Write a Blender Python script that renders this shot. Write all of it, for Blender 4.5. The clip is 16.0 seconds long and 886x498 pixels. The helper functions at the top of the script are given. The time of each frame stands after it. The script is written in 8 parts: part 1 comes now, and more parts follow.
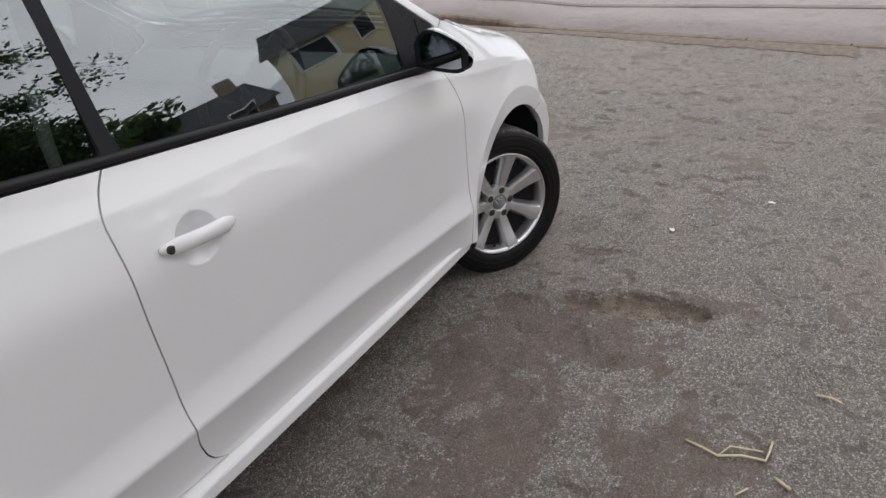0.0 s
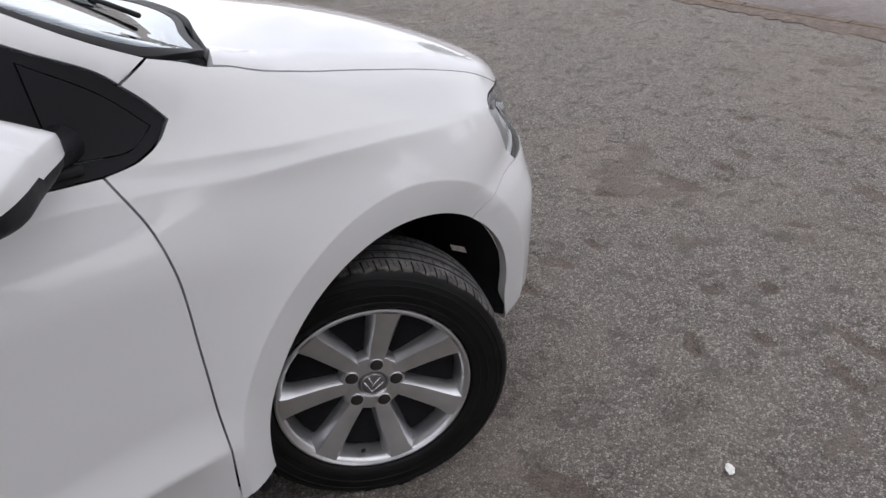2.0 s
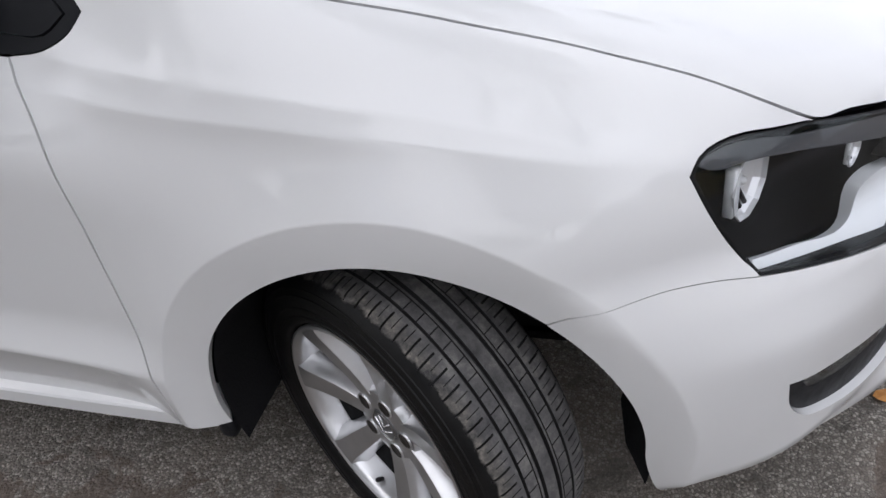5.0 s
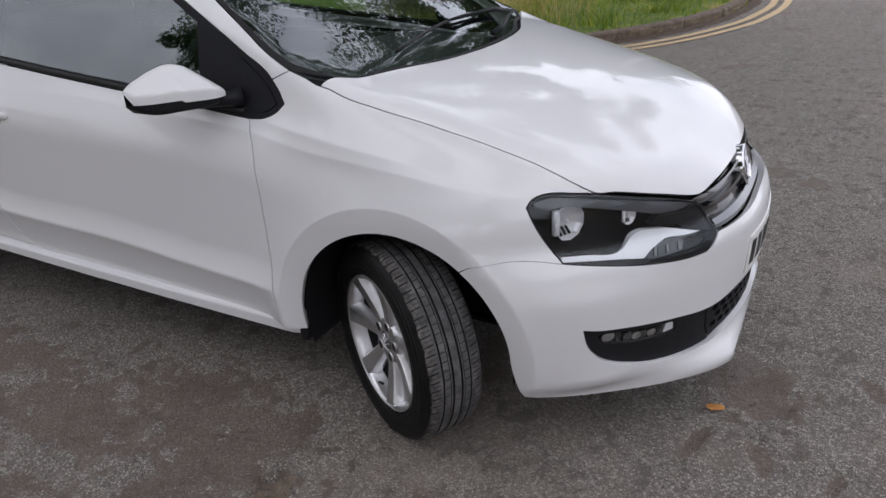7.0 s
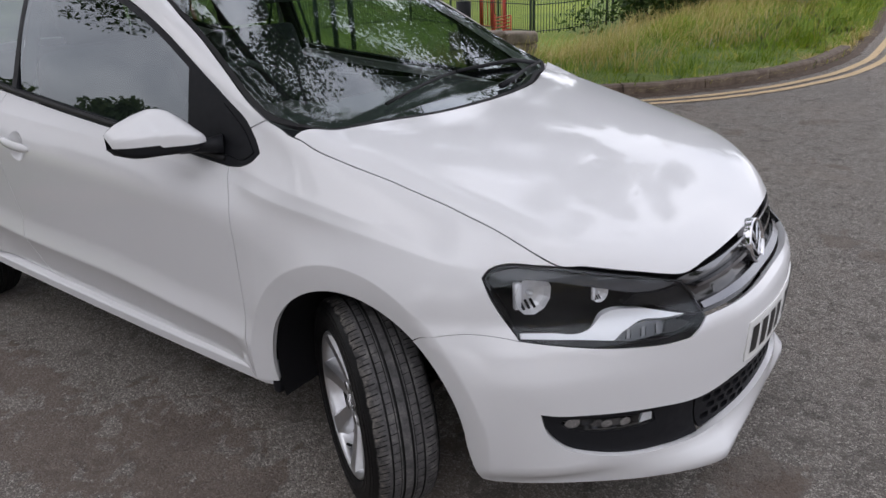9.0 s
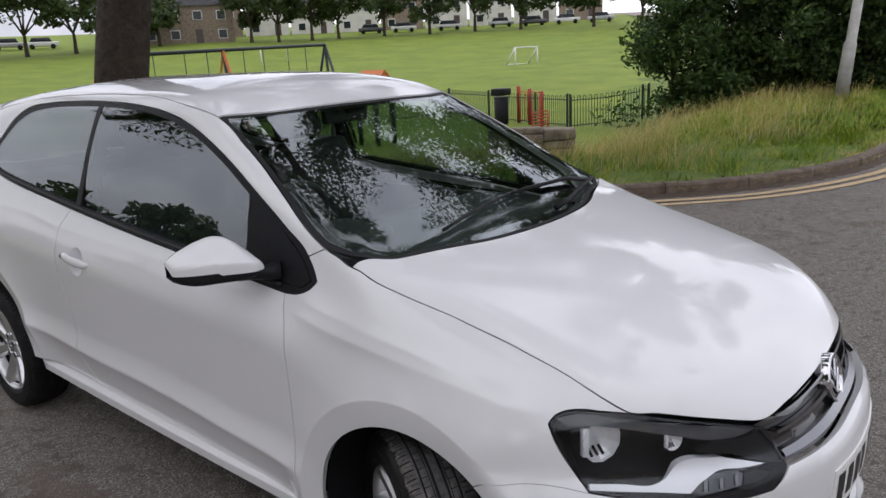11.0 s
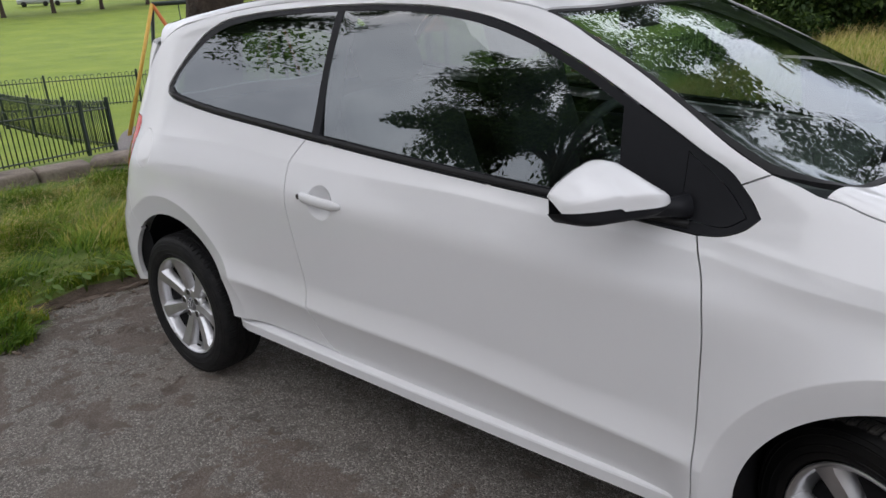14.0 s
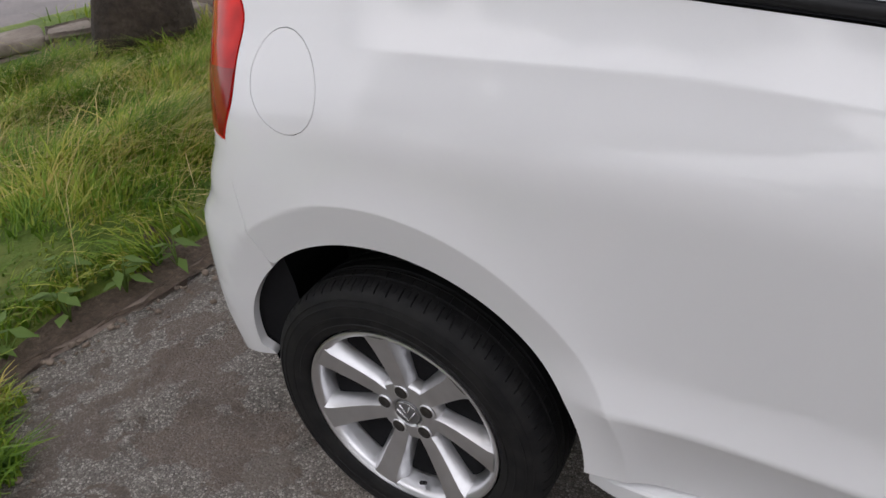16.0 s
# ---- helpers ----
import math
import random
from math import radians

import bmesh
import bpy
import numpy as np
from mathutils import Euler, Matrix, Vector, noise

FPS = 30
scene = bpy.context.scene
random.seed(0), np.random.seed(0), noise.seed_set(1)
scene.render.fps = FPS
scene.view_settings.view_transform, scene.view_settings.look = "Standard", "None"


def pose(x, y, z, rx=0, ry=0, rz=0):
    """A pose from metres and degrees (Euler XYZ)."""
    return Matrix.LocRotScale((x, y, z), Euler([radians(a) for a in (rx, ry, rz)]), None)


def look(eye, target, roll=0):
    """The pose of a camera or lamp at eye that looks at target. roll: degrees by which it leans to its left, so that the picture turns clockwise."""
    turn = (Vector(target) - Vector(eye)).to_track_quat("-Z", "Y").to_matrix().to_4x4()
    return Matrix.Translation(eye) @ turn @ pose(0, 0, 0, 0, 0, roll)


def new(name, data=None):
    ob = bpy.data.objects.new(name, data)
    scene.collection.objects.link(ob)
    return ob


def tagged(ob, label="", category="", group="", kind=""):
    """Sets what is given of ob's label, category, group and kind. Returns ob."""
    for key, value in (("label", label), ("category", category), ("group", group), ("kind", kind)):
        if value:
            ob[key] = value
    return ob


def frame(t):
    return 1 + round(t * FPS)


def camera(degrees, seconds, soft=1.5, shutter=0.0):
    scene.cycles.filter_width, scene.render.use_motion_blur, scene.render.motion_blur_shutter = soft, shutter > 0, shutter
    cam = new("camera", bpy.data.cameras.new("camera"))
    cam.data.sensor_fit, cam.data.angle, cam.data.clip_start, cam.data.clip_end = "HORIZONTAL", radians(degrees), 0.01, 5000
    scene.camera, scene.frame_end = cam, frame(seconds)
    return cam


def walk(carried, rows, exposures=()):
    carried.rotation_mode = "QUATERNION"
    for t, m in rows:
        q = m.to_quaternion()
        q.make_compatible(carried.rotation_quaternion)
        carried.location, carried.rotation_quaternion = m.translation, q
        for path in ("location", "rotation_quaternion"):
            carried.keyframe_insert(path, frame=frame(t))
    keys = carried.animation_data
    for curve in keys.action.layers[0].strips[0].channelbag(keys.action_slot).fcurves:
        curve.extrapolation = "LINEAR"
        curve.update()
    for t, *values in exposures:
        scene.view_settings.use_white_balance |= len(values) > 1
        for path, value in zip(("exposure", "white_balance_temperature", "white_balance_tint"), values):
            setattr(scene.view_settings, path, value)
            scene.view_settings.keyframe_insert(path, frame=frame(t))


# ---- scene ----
cam = camera(64.0, 16.0)
PATH = [
    (0, (-2.378, -1.811, 1.388), (-0.831, -0.918, 0.488), -5.2),
    (0.5, (-1.926, -1.771, 1.357), (-0.355, -0.921, 0.457), -5.8),
    (1, (-1.533, -1.79, 1.295), (-0.087, -0.751, 0.384), -8.5),
    (1.5, (-1.151, -1.824, 1.329), (0.101, -0.615, 0.345), -8.6),
    (2, (-0.714, -1.688, 1.266), (0.473, -0.433, 0.259), -4.0),
    (2.5, (-0.315, -1.534, 1.227), (0.604, -0.193, 0.062), -5.1),
    (3, (-0.023, -1.307, 1.055), (0.419, 0.104, -0.292), -3.7),
    (3.5, (0.12, -1.102, 0.855), (0.311, 0.156, -0.688), -3.5),
    (4, (0.185, -1.087, 0.789), (0.137, 0.163, -0.771), -7.1),
    (4.5, (0.22, -1.198, 0.96), (-0.091, 0.187, -0.449), -8.8),
    (6.8, (0.92, -2.129, 1.426), (0.021, -0.511, 0.668), -3.6),
    (7, (0.953, -2.158, 1.383), (0.07, -0.583, 0.522), -3.2),
    (7.5, (1.06, -2.084, 1.367), (0.159, -0.534, 0.482), -2.3),
    (8, (1.239, -1.926, 1.369), (0.243, -0.418, 0.513), -1.4),
    (8.5, (1.279, -1.888, 1.372), (0.205, -0.427, 0.528), -2.4),
    (9, (1.152, -1.895, 1.394), (0.045, -0.412, 0.635), -2.5),
    (9.5, (1.022, -1.903, 1.469), (-0.156, -0.398, 0.88), -3.0),
    (10, (1.044, -1.877, 1.496), (-0.158, -0.37, 0.963), -2.7),
    (10.2, (1.065, -1.862, 1.496), (-0.148, -0.359, 0.975), -2.7),
    (12.5, (0.973, -1.974, 1.411), (-0.269, -0.523, 0.819), -3.3),
    (13, (0.79, -2.045, 1.354), (-0.489, -0.644, 0.718), -2.6),
    (13.3, (0.58, -2.023, 1.357), (-0.696, -0.62, 0.722), -3.6),
    (13.5, (0.457, -2.04, 1.362), (-0.822, -0.637, 0.734), -4.3),
    (14, (0.085, -2.091, 1.361), (-1.171, -0.672, 0.72), -3.8),
    (14.5, (-0.329, -2.132, 1.348), (-1.52, -0.703, 0.615), -3.4),
    (15, (-0.844, -2.013, 1.332), (-2.081, -0.644, 0.56), -3.5),
    (15.2, (-1.063, -1.986, 1.33), (-2.252, -0.585, 0.542), -3.4),
    (15.5, (-1.353, -1.826, 1.307), (-2.47, -0.413, 0.438), -3.6),
    (16, (-1.853, -1.536, 1.249), (-2.778, -0.11, 0.196), -6.1),
]
# stops and white balance along the walk
EXPOSURES = [(0.0, 0.54, 6450, 12), (1.5, 0.46, 6350, 13), (2.5, 0.19, 6200, 14), (3.0, 0.18, 6100, 14), (3.5, 0.58, 6250, 13), (4.0, 1.22, 6300, 12), (4.5, 0.78, 6250, 12), (7.0, 0.14, 6200, 15),
             (8.0, 0.27, 6200, 15), (10.0, 0.05, 6250, 15), (13.0, 0.12, 6250, 14), (14.0, 0.31, 6250, 13), (16.0, 0.54, 6350, 14)]
walk(cam, [(t, look(eye, target, roll)) for t, eye, target, roll in PATH], EXPOSURES)

# ---- light ----
SUN_EL, SUN_AZ = radians(52), radians(250)
world = bpy.data.worlds.new("world")
scene.world = world
world.use_nodes = True
nt = world.node_tree
sky = nt.nodes.new("ShaderNodeTexSky")
sky.sky_type, sky.sun_disc = "NISHITA", False
sky.sun_elevation, sky.sun_rotation = SUN_EL, SUN_AZ
sky.air_density, sky.dust_density, sky.ozone_density = 1.0, 4.0, 1.0
# a broken overcast: grey cloud over most of the blue
geo = nt.nodes.new("ShaderNodeTexCoord")
cloud = nt.nodes.new("ShaderNodeTexNoise")
cloud.inputs["Scale"].default_value, cloud.inputs["Detail"].default_value, cloud.inputs["Roughness"].default_value = 2.6, 6.0, 0.6
ramp = nt.nodes.new("ShaderNodeValToRGB")
ramp.color_ramp.elements[0].position, ramp.color_ramp.elements[0].color = 0.34, (5.2, 5.4, 5.9, 1)
ramp.color_ramp.elements[1].position, ramp.color_ramp.elements[1].color = 0.66, (11.0, 11.0, 11.1, 1)
mix = nt.nodes.new("ShaderNodeMix")
mix.data_type = "RGBA"
mix.inputs["Factor"].default_value = 0.85
nt.links.new(geo.outputs["Generated"], cloud.inputs["Vector"])
nt.links.new(cloud.outputs["Fac"], ramp.inputs["Fac"])
nt.links.new(sky.outputs[0], mix.inputs["A"])
# the cloud is thinner, and so brighter, over the park
toward = nt.nodes.new("ShaderNodeVectorMath")
toward.operation = "DOT_PRODUCT"
toward.inputs[1].default_value = (-0.06, 0.72, 0.69)
thin = nt.nodes.new("ShaderNodeMapRange")
thin.inputs["From Min"].default_value, thin.inputs["From Max"].default_value = 0.15, 1.0
thin.inputs["To Min"].default_value, thin.inputs["To Max"].default_value = 1.04, 2.1
gain = nt.nodes.new("ShaderNodeVectorMath")
gain.operation = "SCALE"
nt.links.new(geo.outputs["Generated"], toward.inputs[0])
nt.links.new(toward.outputs["Value"], thin.inputs["Value"])
nt.links.new(ramp.outputs["Color"], gain.inputs[0])
nt.links.new(thin.outputs[0], gain.inputs["Scale"])
nt.links.new(gain.outputs[0], mix.inputs["B"])
nt.links.new(mix.outputs["Result"], nt.nodes["Background"].inputs["Color"])
nt.nodes["Background"].inputs["Strength"].default_value = 0.10
sun = new("sun", bpy.data.lights.new("sun", "SUN"))
sun.data.energy, sun.data.angle, sun.data.color = 0.9, radians(100), (1.0, 0.97, 0.92)
sun.matrix_world = pose(0, 0, 30, 90 - math.degrees(SUN_EL), 0, 90 - math.degrees(SUN_AZ) + 180)


# ---- materials ----
def material(name, color, rough=0.5, metal=0.0, coat=0.0, spec=0.5):
    m = bpy.data.materials.new(name)
    m.use_nodes = True
    b = m.node_tree.nodes["Principled BSDF"]
    b.inputs["Base Color"].default_value = (*color, 1)
    b.inputs["Roughness"].default_value, b.inputs["Metallic"].default_value = rough, metal
    b.inputs["Coat Weight"].default_value, b.inputs["Specular IOR Level"].default_value = coat, spec
    b.inputs["Coat Roughness"].default_value = 0.03
    return m


def node(m, kind, **inputs):
    n = m.node_tree.nodes.new(kind)
    for key, value in inputs.items():
        n.inputs[key.replace("_", " ")].default_value = value
    return n


def wire(m, a, out, b, socket):
    m.node_tree.links.new(a.outputs[out], b.inputs[socket])


def shader(m):
    return m.node_tree.nodes["Principled BSDF"]


def speckled(m, scale, stops, detail=6.0, rough=0.6, coords="Object", to="Base Color", kind="noise", distort=0.0):
    """Runs a noise through a colour ramp into a socket of the shader. stops: (position, colour)."""
    tc = node(m, "ShaderNodeTexCoord")
    if kind == "noise":
        n = node(m, "ShaderNodeTexNoise", Scale=scale, Detail=detail, Roughness=rough, Distortion=distort)
        out = "Fac"
    else:
        n = node(m, "ShaderNodeTexVoronoi", Scale=scale)
        out = "Color" if kind == "cells" else "Distance"
    wire(m, tc, coords, n, "Vector")
    r = node(m, "ShaderNodeValToRGB")
    while len(r.color_ramp.elements) < len(stops):
        r.color_ramp.elements.new(0.5)
    for e, (p, c) in zip(r.color_ramp.elements, stops):
        e.position = p
        e.color = (*c, 1) if len(c) == 3 else c
    wire(m, n, out, r, "Fac")
    if to:
        wire(m, r, "Color", shader(m), to)
    return n, r


def bumped(m, scale, strength, distance, detail=4.0, kind="noise", coords="Object"):
    tc = node(m, "ShaderNodeTexCoord")
    if kind == "noise":
        n = node(m, "ShaderNodeTexNoise", Scale=scale, Detail=detail, Roughness=0.6)
        out = "Fac"
    else:
        n = node(m, "ShaderNodeTexVoronoi", Scale=scale)
        out = "Distance"
    wire(m, tc, coords, n, "Vector")
    b = node(m, "ShaderNodeBump", Strength=strength, Distance=distance)
    wire(m, n, out, b, "Height")
    last = shader(m).inputs["Normal"]
    if last.is_linked:
        m.node_tree.links.new(last.links[0].from_socket, b.inputs["Normal"])
    wire(m, b, "Normal", shader(m), "Normal")
    return m


def mixed(m, a, b, factor):
    """A colour mix of two sockets (or colours) by a third."""
    x = node(m, "ShaderNodeMix")
    x.data_type = "RGBA"
    for socket, value in (("A", a), ("B", b)):
        s = [i for i in x.inputs if i.name == socket and i.type == "RGBA"][0]
        if isinstance(value, tuple):
            s.default_value = (*value, 1)
        else:
            m.node_tree.links.new(value, s)
    m.node_tree.links.new(factor, [i for i in x.inputs if i.name == "Factor" and i.type == "VALUE"][0])
    return [o for o in x.outputs if o.type == "RGBA"][0]


PAINT = material("white_paint", (0.74, 0.74, 0.75), 0.4, coat=1.0, spec=0.0)
speckled(PAINT, 1.2, [(0.3, (0.735, 0.735, 0.745)), (0.7, (0.75, 0.75, 0.76))], 3)
speckled(PAINT, 2.0, [(0.35, (0.28, 0.28, 0.28)), (0.75, (0.31, 0.31, 0.31))], 3, to="Roughness")
shader(PAINT).inputs["Coat IOR"].default_value = 1.56
BLACK = material("black_plastic", (0.013, 0.0135, 0.016), 0.5, spec=0.16)
speckled(BLACK, 40, [(0.3, (0.42, 0.42, 0.42)), (0.7, (0.58, 0.58, 0.58))], 5, to="Roughness")
bumped(BLACK, 900, 0.25, 0.0006)
GLOSS = material("gloss_black", (0.012, 0.012, 0.013), 0.12, coat=0.5)
RUBBER_TRIM = material("rubber_trim", (0.012, 0.012, 0.013), 0.55, spec=0.3)
bumped(RUBBER_TRIM, 300, 0.2, 0.001)
LINER = material("liner_felt", (0.014, 0.014, 0.0155), 1.0, spec=0.08)
bumped(LINER, 180, 0.6, 0.004)
CHROME = material("chrome", (0.66, 0.66, 0.68), 0.08, metal=1.0)
speckled(CHROME, 60, [(0.3, (0.05, 0.05, 0.05)), (0.8, (0.16, 0.16, 0.16))], 4, to="Roughness")
SILVER = material("wheel_silver", (0.5, 0.5, 0.52), 0.34, metal=0.92, coat=0.25)
speckled(SILVER, 14, [(0.3, (0.60, 0.60, 0.615)), (0.75, (0.72, 0.72, 0.735))], 8)
speckled(SILVER, 30, [(0.3, (0.28, 0.28, 0.28)), (0.75, (0.42, 0.42, 0.42))], 5, to="Roughness")
CAP = material("cap_grey", (0.17, 0.17, 0.175), 0.35, metal=0.5)
DARK_METAL = material("dark_metal", (0.05, 0.05, 0.052), 0.5, metal=0.6)
speckled(DARK_METAL, 25, [(0.3, (0.03, 0.028, 0.026)), (0.75, (0.09, 0.08, 0.075))], 6)
# tyre: dusty grey on the tread, black and smoother on the walls, rubbed pale where they meet
RUBBER = material("tyre_rubber", (0.03, 0.03, 0.031), 0.6, spec=0.18)
_, dusty = speckled(RUBBER, 30, [(0.30, (0.042, 0.041, 0.043)), (0.52, (0.098, 0.095, 0.096)), (0.78, (0.24, 0.23, 0.215))], 10, 0.75, to="")
_, wall = speckled(RUBBER, 18, [(0.35, (0.0045, 0.0045, 0.005)), (0.75, (0.010, 0.0095, 0.0095))], 8, to="")
_, scuff = speckled(RUBBER, 45, [(0.40, (0.04, 0.039, 0.04)), (0.54, (0.105, 0.098, 0.09)), (0.74, (0.28, 0.25, 0.22))], 8, 0.7, to="")
place = node(RUBBER, "ShaderNodeTexCoord")
split = node(RUBBER, "ShaderNodeSeparateXYZ")
wire(RUBBER, place, "Object", split, "Vector")
ragged = node(RUBBER, "ShaderNodeTexNoise", Scale=38.0, Detail=6.0, Roughness=0.65)
wire(RUBBER, place, "Object", ragged, "Vector")
off = node(RUBBER, "ShaderNodeMath")
off.operation = "MULTIPLY_ADD"
off.inputs[1].default_value, off.inputs[2].default_value = 0.018, -0.009
wire(RUBBER, ragged, "Fac", off, 0)
reach = node(RUBBER, "ShaderNodeMath")
reach.operation = "SUBTRACT"
wire(RUBBER, off, 0, reach, 0)
wire(RUBBER, split, "Y", reach, 1)
rub, bare = node(RUBBER, "ShaderNodeMapRange"), node(RUBBER, "ShaderNodeMapRange")
for n, lo, hi in ((rub, 0.052, 0.069), (bare, 0.0745, 0.0775)):
    n.inputs["From Min"].default_value, n.inputs["From Max"].default_value = lo, hi
    wire(RUBBER, reach, 0, n, "Value")
inner = node(RUBBER, "ShaderNodeMapRange")
inner.inputs["From Min"].default_value, inner.inputs["From Max"].default_value = -0.084, -0.076
wire(RUBBER, reach, 0, inner, "Value")
worn = mixed(RUBBER, dusty.outputs["Color"], scuff.outputs["Color"], rub.outputs[0])
worn = mixed(RUBBER, worn, wall.outputs["Color"], bare.outputs[0])
worn = mixed(RUBBER, wall.outputs["Color"], worn, inner.outputs[0])
RUBBER.node_tree.links.new(worn, shader(RUBBER).inputs["Base Color"])
sheen = node(RUBBER, "ShaderNodeMapRange")
sheen.inputs["To Min"].default_value, sheen.inputs["To Max"].default_value = 0.68, 0.46
wire(RUBBER, bare, 0, sheen, "Value")
wire(RUBBER, sheen, 0, shader(RUBBER), "Roughness")
bumped(RUBBER, 260, 0.35, 0.0015, 6)
CLEAR = material("clear_plastic", (0.20, 0.20, 0.205), 0.25, metal=0.5)
REAR_RUBBER = material("rear_tyre_rubber", (0.016, 0.016, 0.017), 0.65, spec=0.2)
speckled(REAR_RUBBER, 20, [(0.35, (0.008, 0.008, 0.009)), (0.75, (0.020, 0.0195, 0.019))], 8)
bumped(REAR_RUBBER, 260, 0.3, 0.0015, 6)
# clean black rubber of the grooves, with some of their shade in its colour
GROOVE = material("groove_rubber", (0.010, 0.010, 0.011), 0.85)
MIRROR = material("mirror_glass", (0.30, 0.325, 0.35), 0.03, metal=1.0)
RED_LENS = material("red_lens", (0.58, 0.012, 0.008), 0.12, spec=0.18)
speckled(RED_LENS, 9, [(0.40, (0.42, 0.006, 0.004)), (0.58, (0.74, 0.016, 0.010))], 2)
DEEP_RED = material("deep_red_lens", (0.24, 0.006, 0.005), 0.15, spec=0.35)
LAMP_BLACK = material("lamp_black", (0.010, 0.010, 0.011), 0.45, spec=0.12)
STRIP = material("strip_chrome", (0.24, 0.24, 0.25), 0.22, metal=1.0)
LAMP_CHROME = material("lamp_chrome", (0.88, 0.88, 0.90), 0.18, metal=0.32)
GREY = material("grey_plastic", (0.07, 0.073, 0.08), 0.22)
BLADE = material("lamp_silver", (0.80, 0.81, 0.83), 0.35, metal=0.15)
CABIN = material("cabin_trim", (0.03, 0.031, 0.034), 0.7)
bumped(CABIN, 400, 0.3, 0.001)
CLOTH = material("seat_cloth", (0.045, 0.047, 0.052), 0.9)
speckled(CLOTH, 160, [(0.35, (0.03, 0.031, 0.035)), (0.7, (0.065, 0.067, 0.073))], 4)
bumped(CLOTH, 700, 0.5, 0.001)
PLATE = material("plate_white", (0.80, 0.80, 0.78), 0.35)
INK = material("plate_black", (0.012, 0.012, 0.012), 0.4)


def pane(name, tint, ior=1.5, rough=0.0):
    """A thin pane: tinted see-through, with a mirror sheen that grows towards grazing sight."""
    m = bpy.data.materials.new(name)
    m.use_nodes = True
    n = m.node_tree.nodes
    n.remove(n["Principled BSDF"])
    clear, gloss, both = n.new("ShaderNodeBsdfTransparent"), n.new("ShaderNodeBsdfGlossy"), n.new("ShaderNodeMixShader")
    face, fifth, sheen = n.new("ShaderNodeLayerWeight"), n.new("ShaderNodeMath"), n.new("ShaderNodeMapRange")
    face.inputs["Blend"].default_value = 0.5
    fifth.operation = "POWER"
    fifth.inputs[1].default_value = 5.0
    sheen.inputs["To Min"].default_value, sheen.inputs["To Max"].default_value = ((ior - 1) / (ior + 1)) ** 2, 1.0
    wire(m, face, "Facing", fifth, 0)
    wire(m, fifth, 0, sheen, "Value")
    clear.inputs["Color"].default_value = (*tint, 1)
    gloss.inputs["Roughness"].default_value, gloss.inputs["Color"].default_value = rough, (0.92, 0.97, 1.0, 1)
    wire(m, sheen, 0, both, 0)
    wire(m, clear, "BSDF", both, 1)
    wire(m, gloss, "BSDF", both, 2)
    wire(m, both, "Shader", n["Material Output"], "Surface")
    return m


GLASS = pane("window_glass", (0.40, 0.49, 0.46), 2.65)
PRIVACY = pane("quarter_window_glass", (0.22, 0.27, 0.26), 2.65)
SCREEN = pane("windscreen_glass", (0.74, 0.86, 0.79), 2.2)
LENS = pane("lamp_lens", (0.95, 0.96, 0.97), 1.5)


# ---- the car's skin as one smooth solid ----
# x runs forward from the front axle, y to the car's left, z up
def curve(t, ts, vs):
    """A smooth curve through a few knots (cubic, finite-difference slopes), clamped at its ends."""
    ts, vs = np.asarray(ts, float), np.asarray(vs, float)
    m = np.gradient(vs, ts)
    d = np.diff(vs) / np.diff(ts)
    for i in range(1, len(ts) - 1):
        m[i] = 0 if d[i - 1] * d[i] <= 0 else 2 * d[i - 1] * d[i] / (d[i - 1] + d[i])
    t = np.clip(t, ts[0], ts[-1])
    i = np.clip(np.searchsorted(ts, t) - 1, 0, len(ts) - 2)
    h = ts[i + 1] - ts[i]
    s = (t - ts[i]) / h
    return (vs[i] * (1 + 2 * s) * (1 - s) ** 2 + m[i] * h * s * (1 - s) ** 2
            + vs[i + 1] * s * s * (3 - 2 * s) + m[i + 1] * h * s * s * (s - 1))


def step(t, a, b):
    s = np.clip((t - a) / (b - a), 0, 1)
    return s * s * (3 - 2 * s)


def smax(a, b, k):
    h = np.maximum(k - np.abs(a - b), 0) / k
    return np.maximum(a, b) + h * h * k / 4


HUB_R, HUB_Z = -2.47, 0.298


def shoulder(x):
    """Height at which the flank begins to lean in towards the windows."""
    return curve(x, (-3.1, -2.3, -1.6, -1.0, -0.4, 0.05, 0.4, 0.8), (0.90, 0.885, 0.85, 0.83, 0.785, 0.75, 0.72, 0.68))


def crease(x):
    """Height of the edge low on the doors."""
    return curve(x, (-2.1, -1.6, -1.1, -0.55, 0.0), (0.497, 0.466, 0.452, 0.408, 0.385))


def rib_low(x):
    """Height of the shoulder line."""
    return curve(x, (-2.7, -2.4, -2.05, -1.72, -1.5, -1.05, -0.8, -0.58, -0.42, -0.24, -0.09, 0.05, 0.18, 0.32, 0.5),
                 (0.985, 0.978, 0.974, 0.948, 0.935, 0.917, 0.897, 0.881, 0.864, 0.836, 0.819, 0.801, 0.783, 0.765, 0.74))


def rib_high(x):
    return curve(x, (-0.45, -0.37, -0.255, -0.11, 0.035, 0.17, 0.294, 0.45), (0.905, 0.893, 0.875, 0.853, 0.829, 0.803, 0.776, 0.74))


PURE_GLASS = False      # True while the panes are laid out: no swelling towards the belt


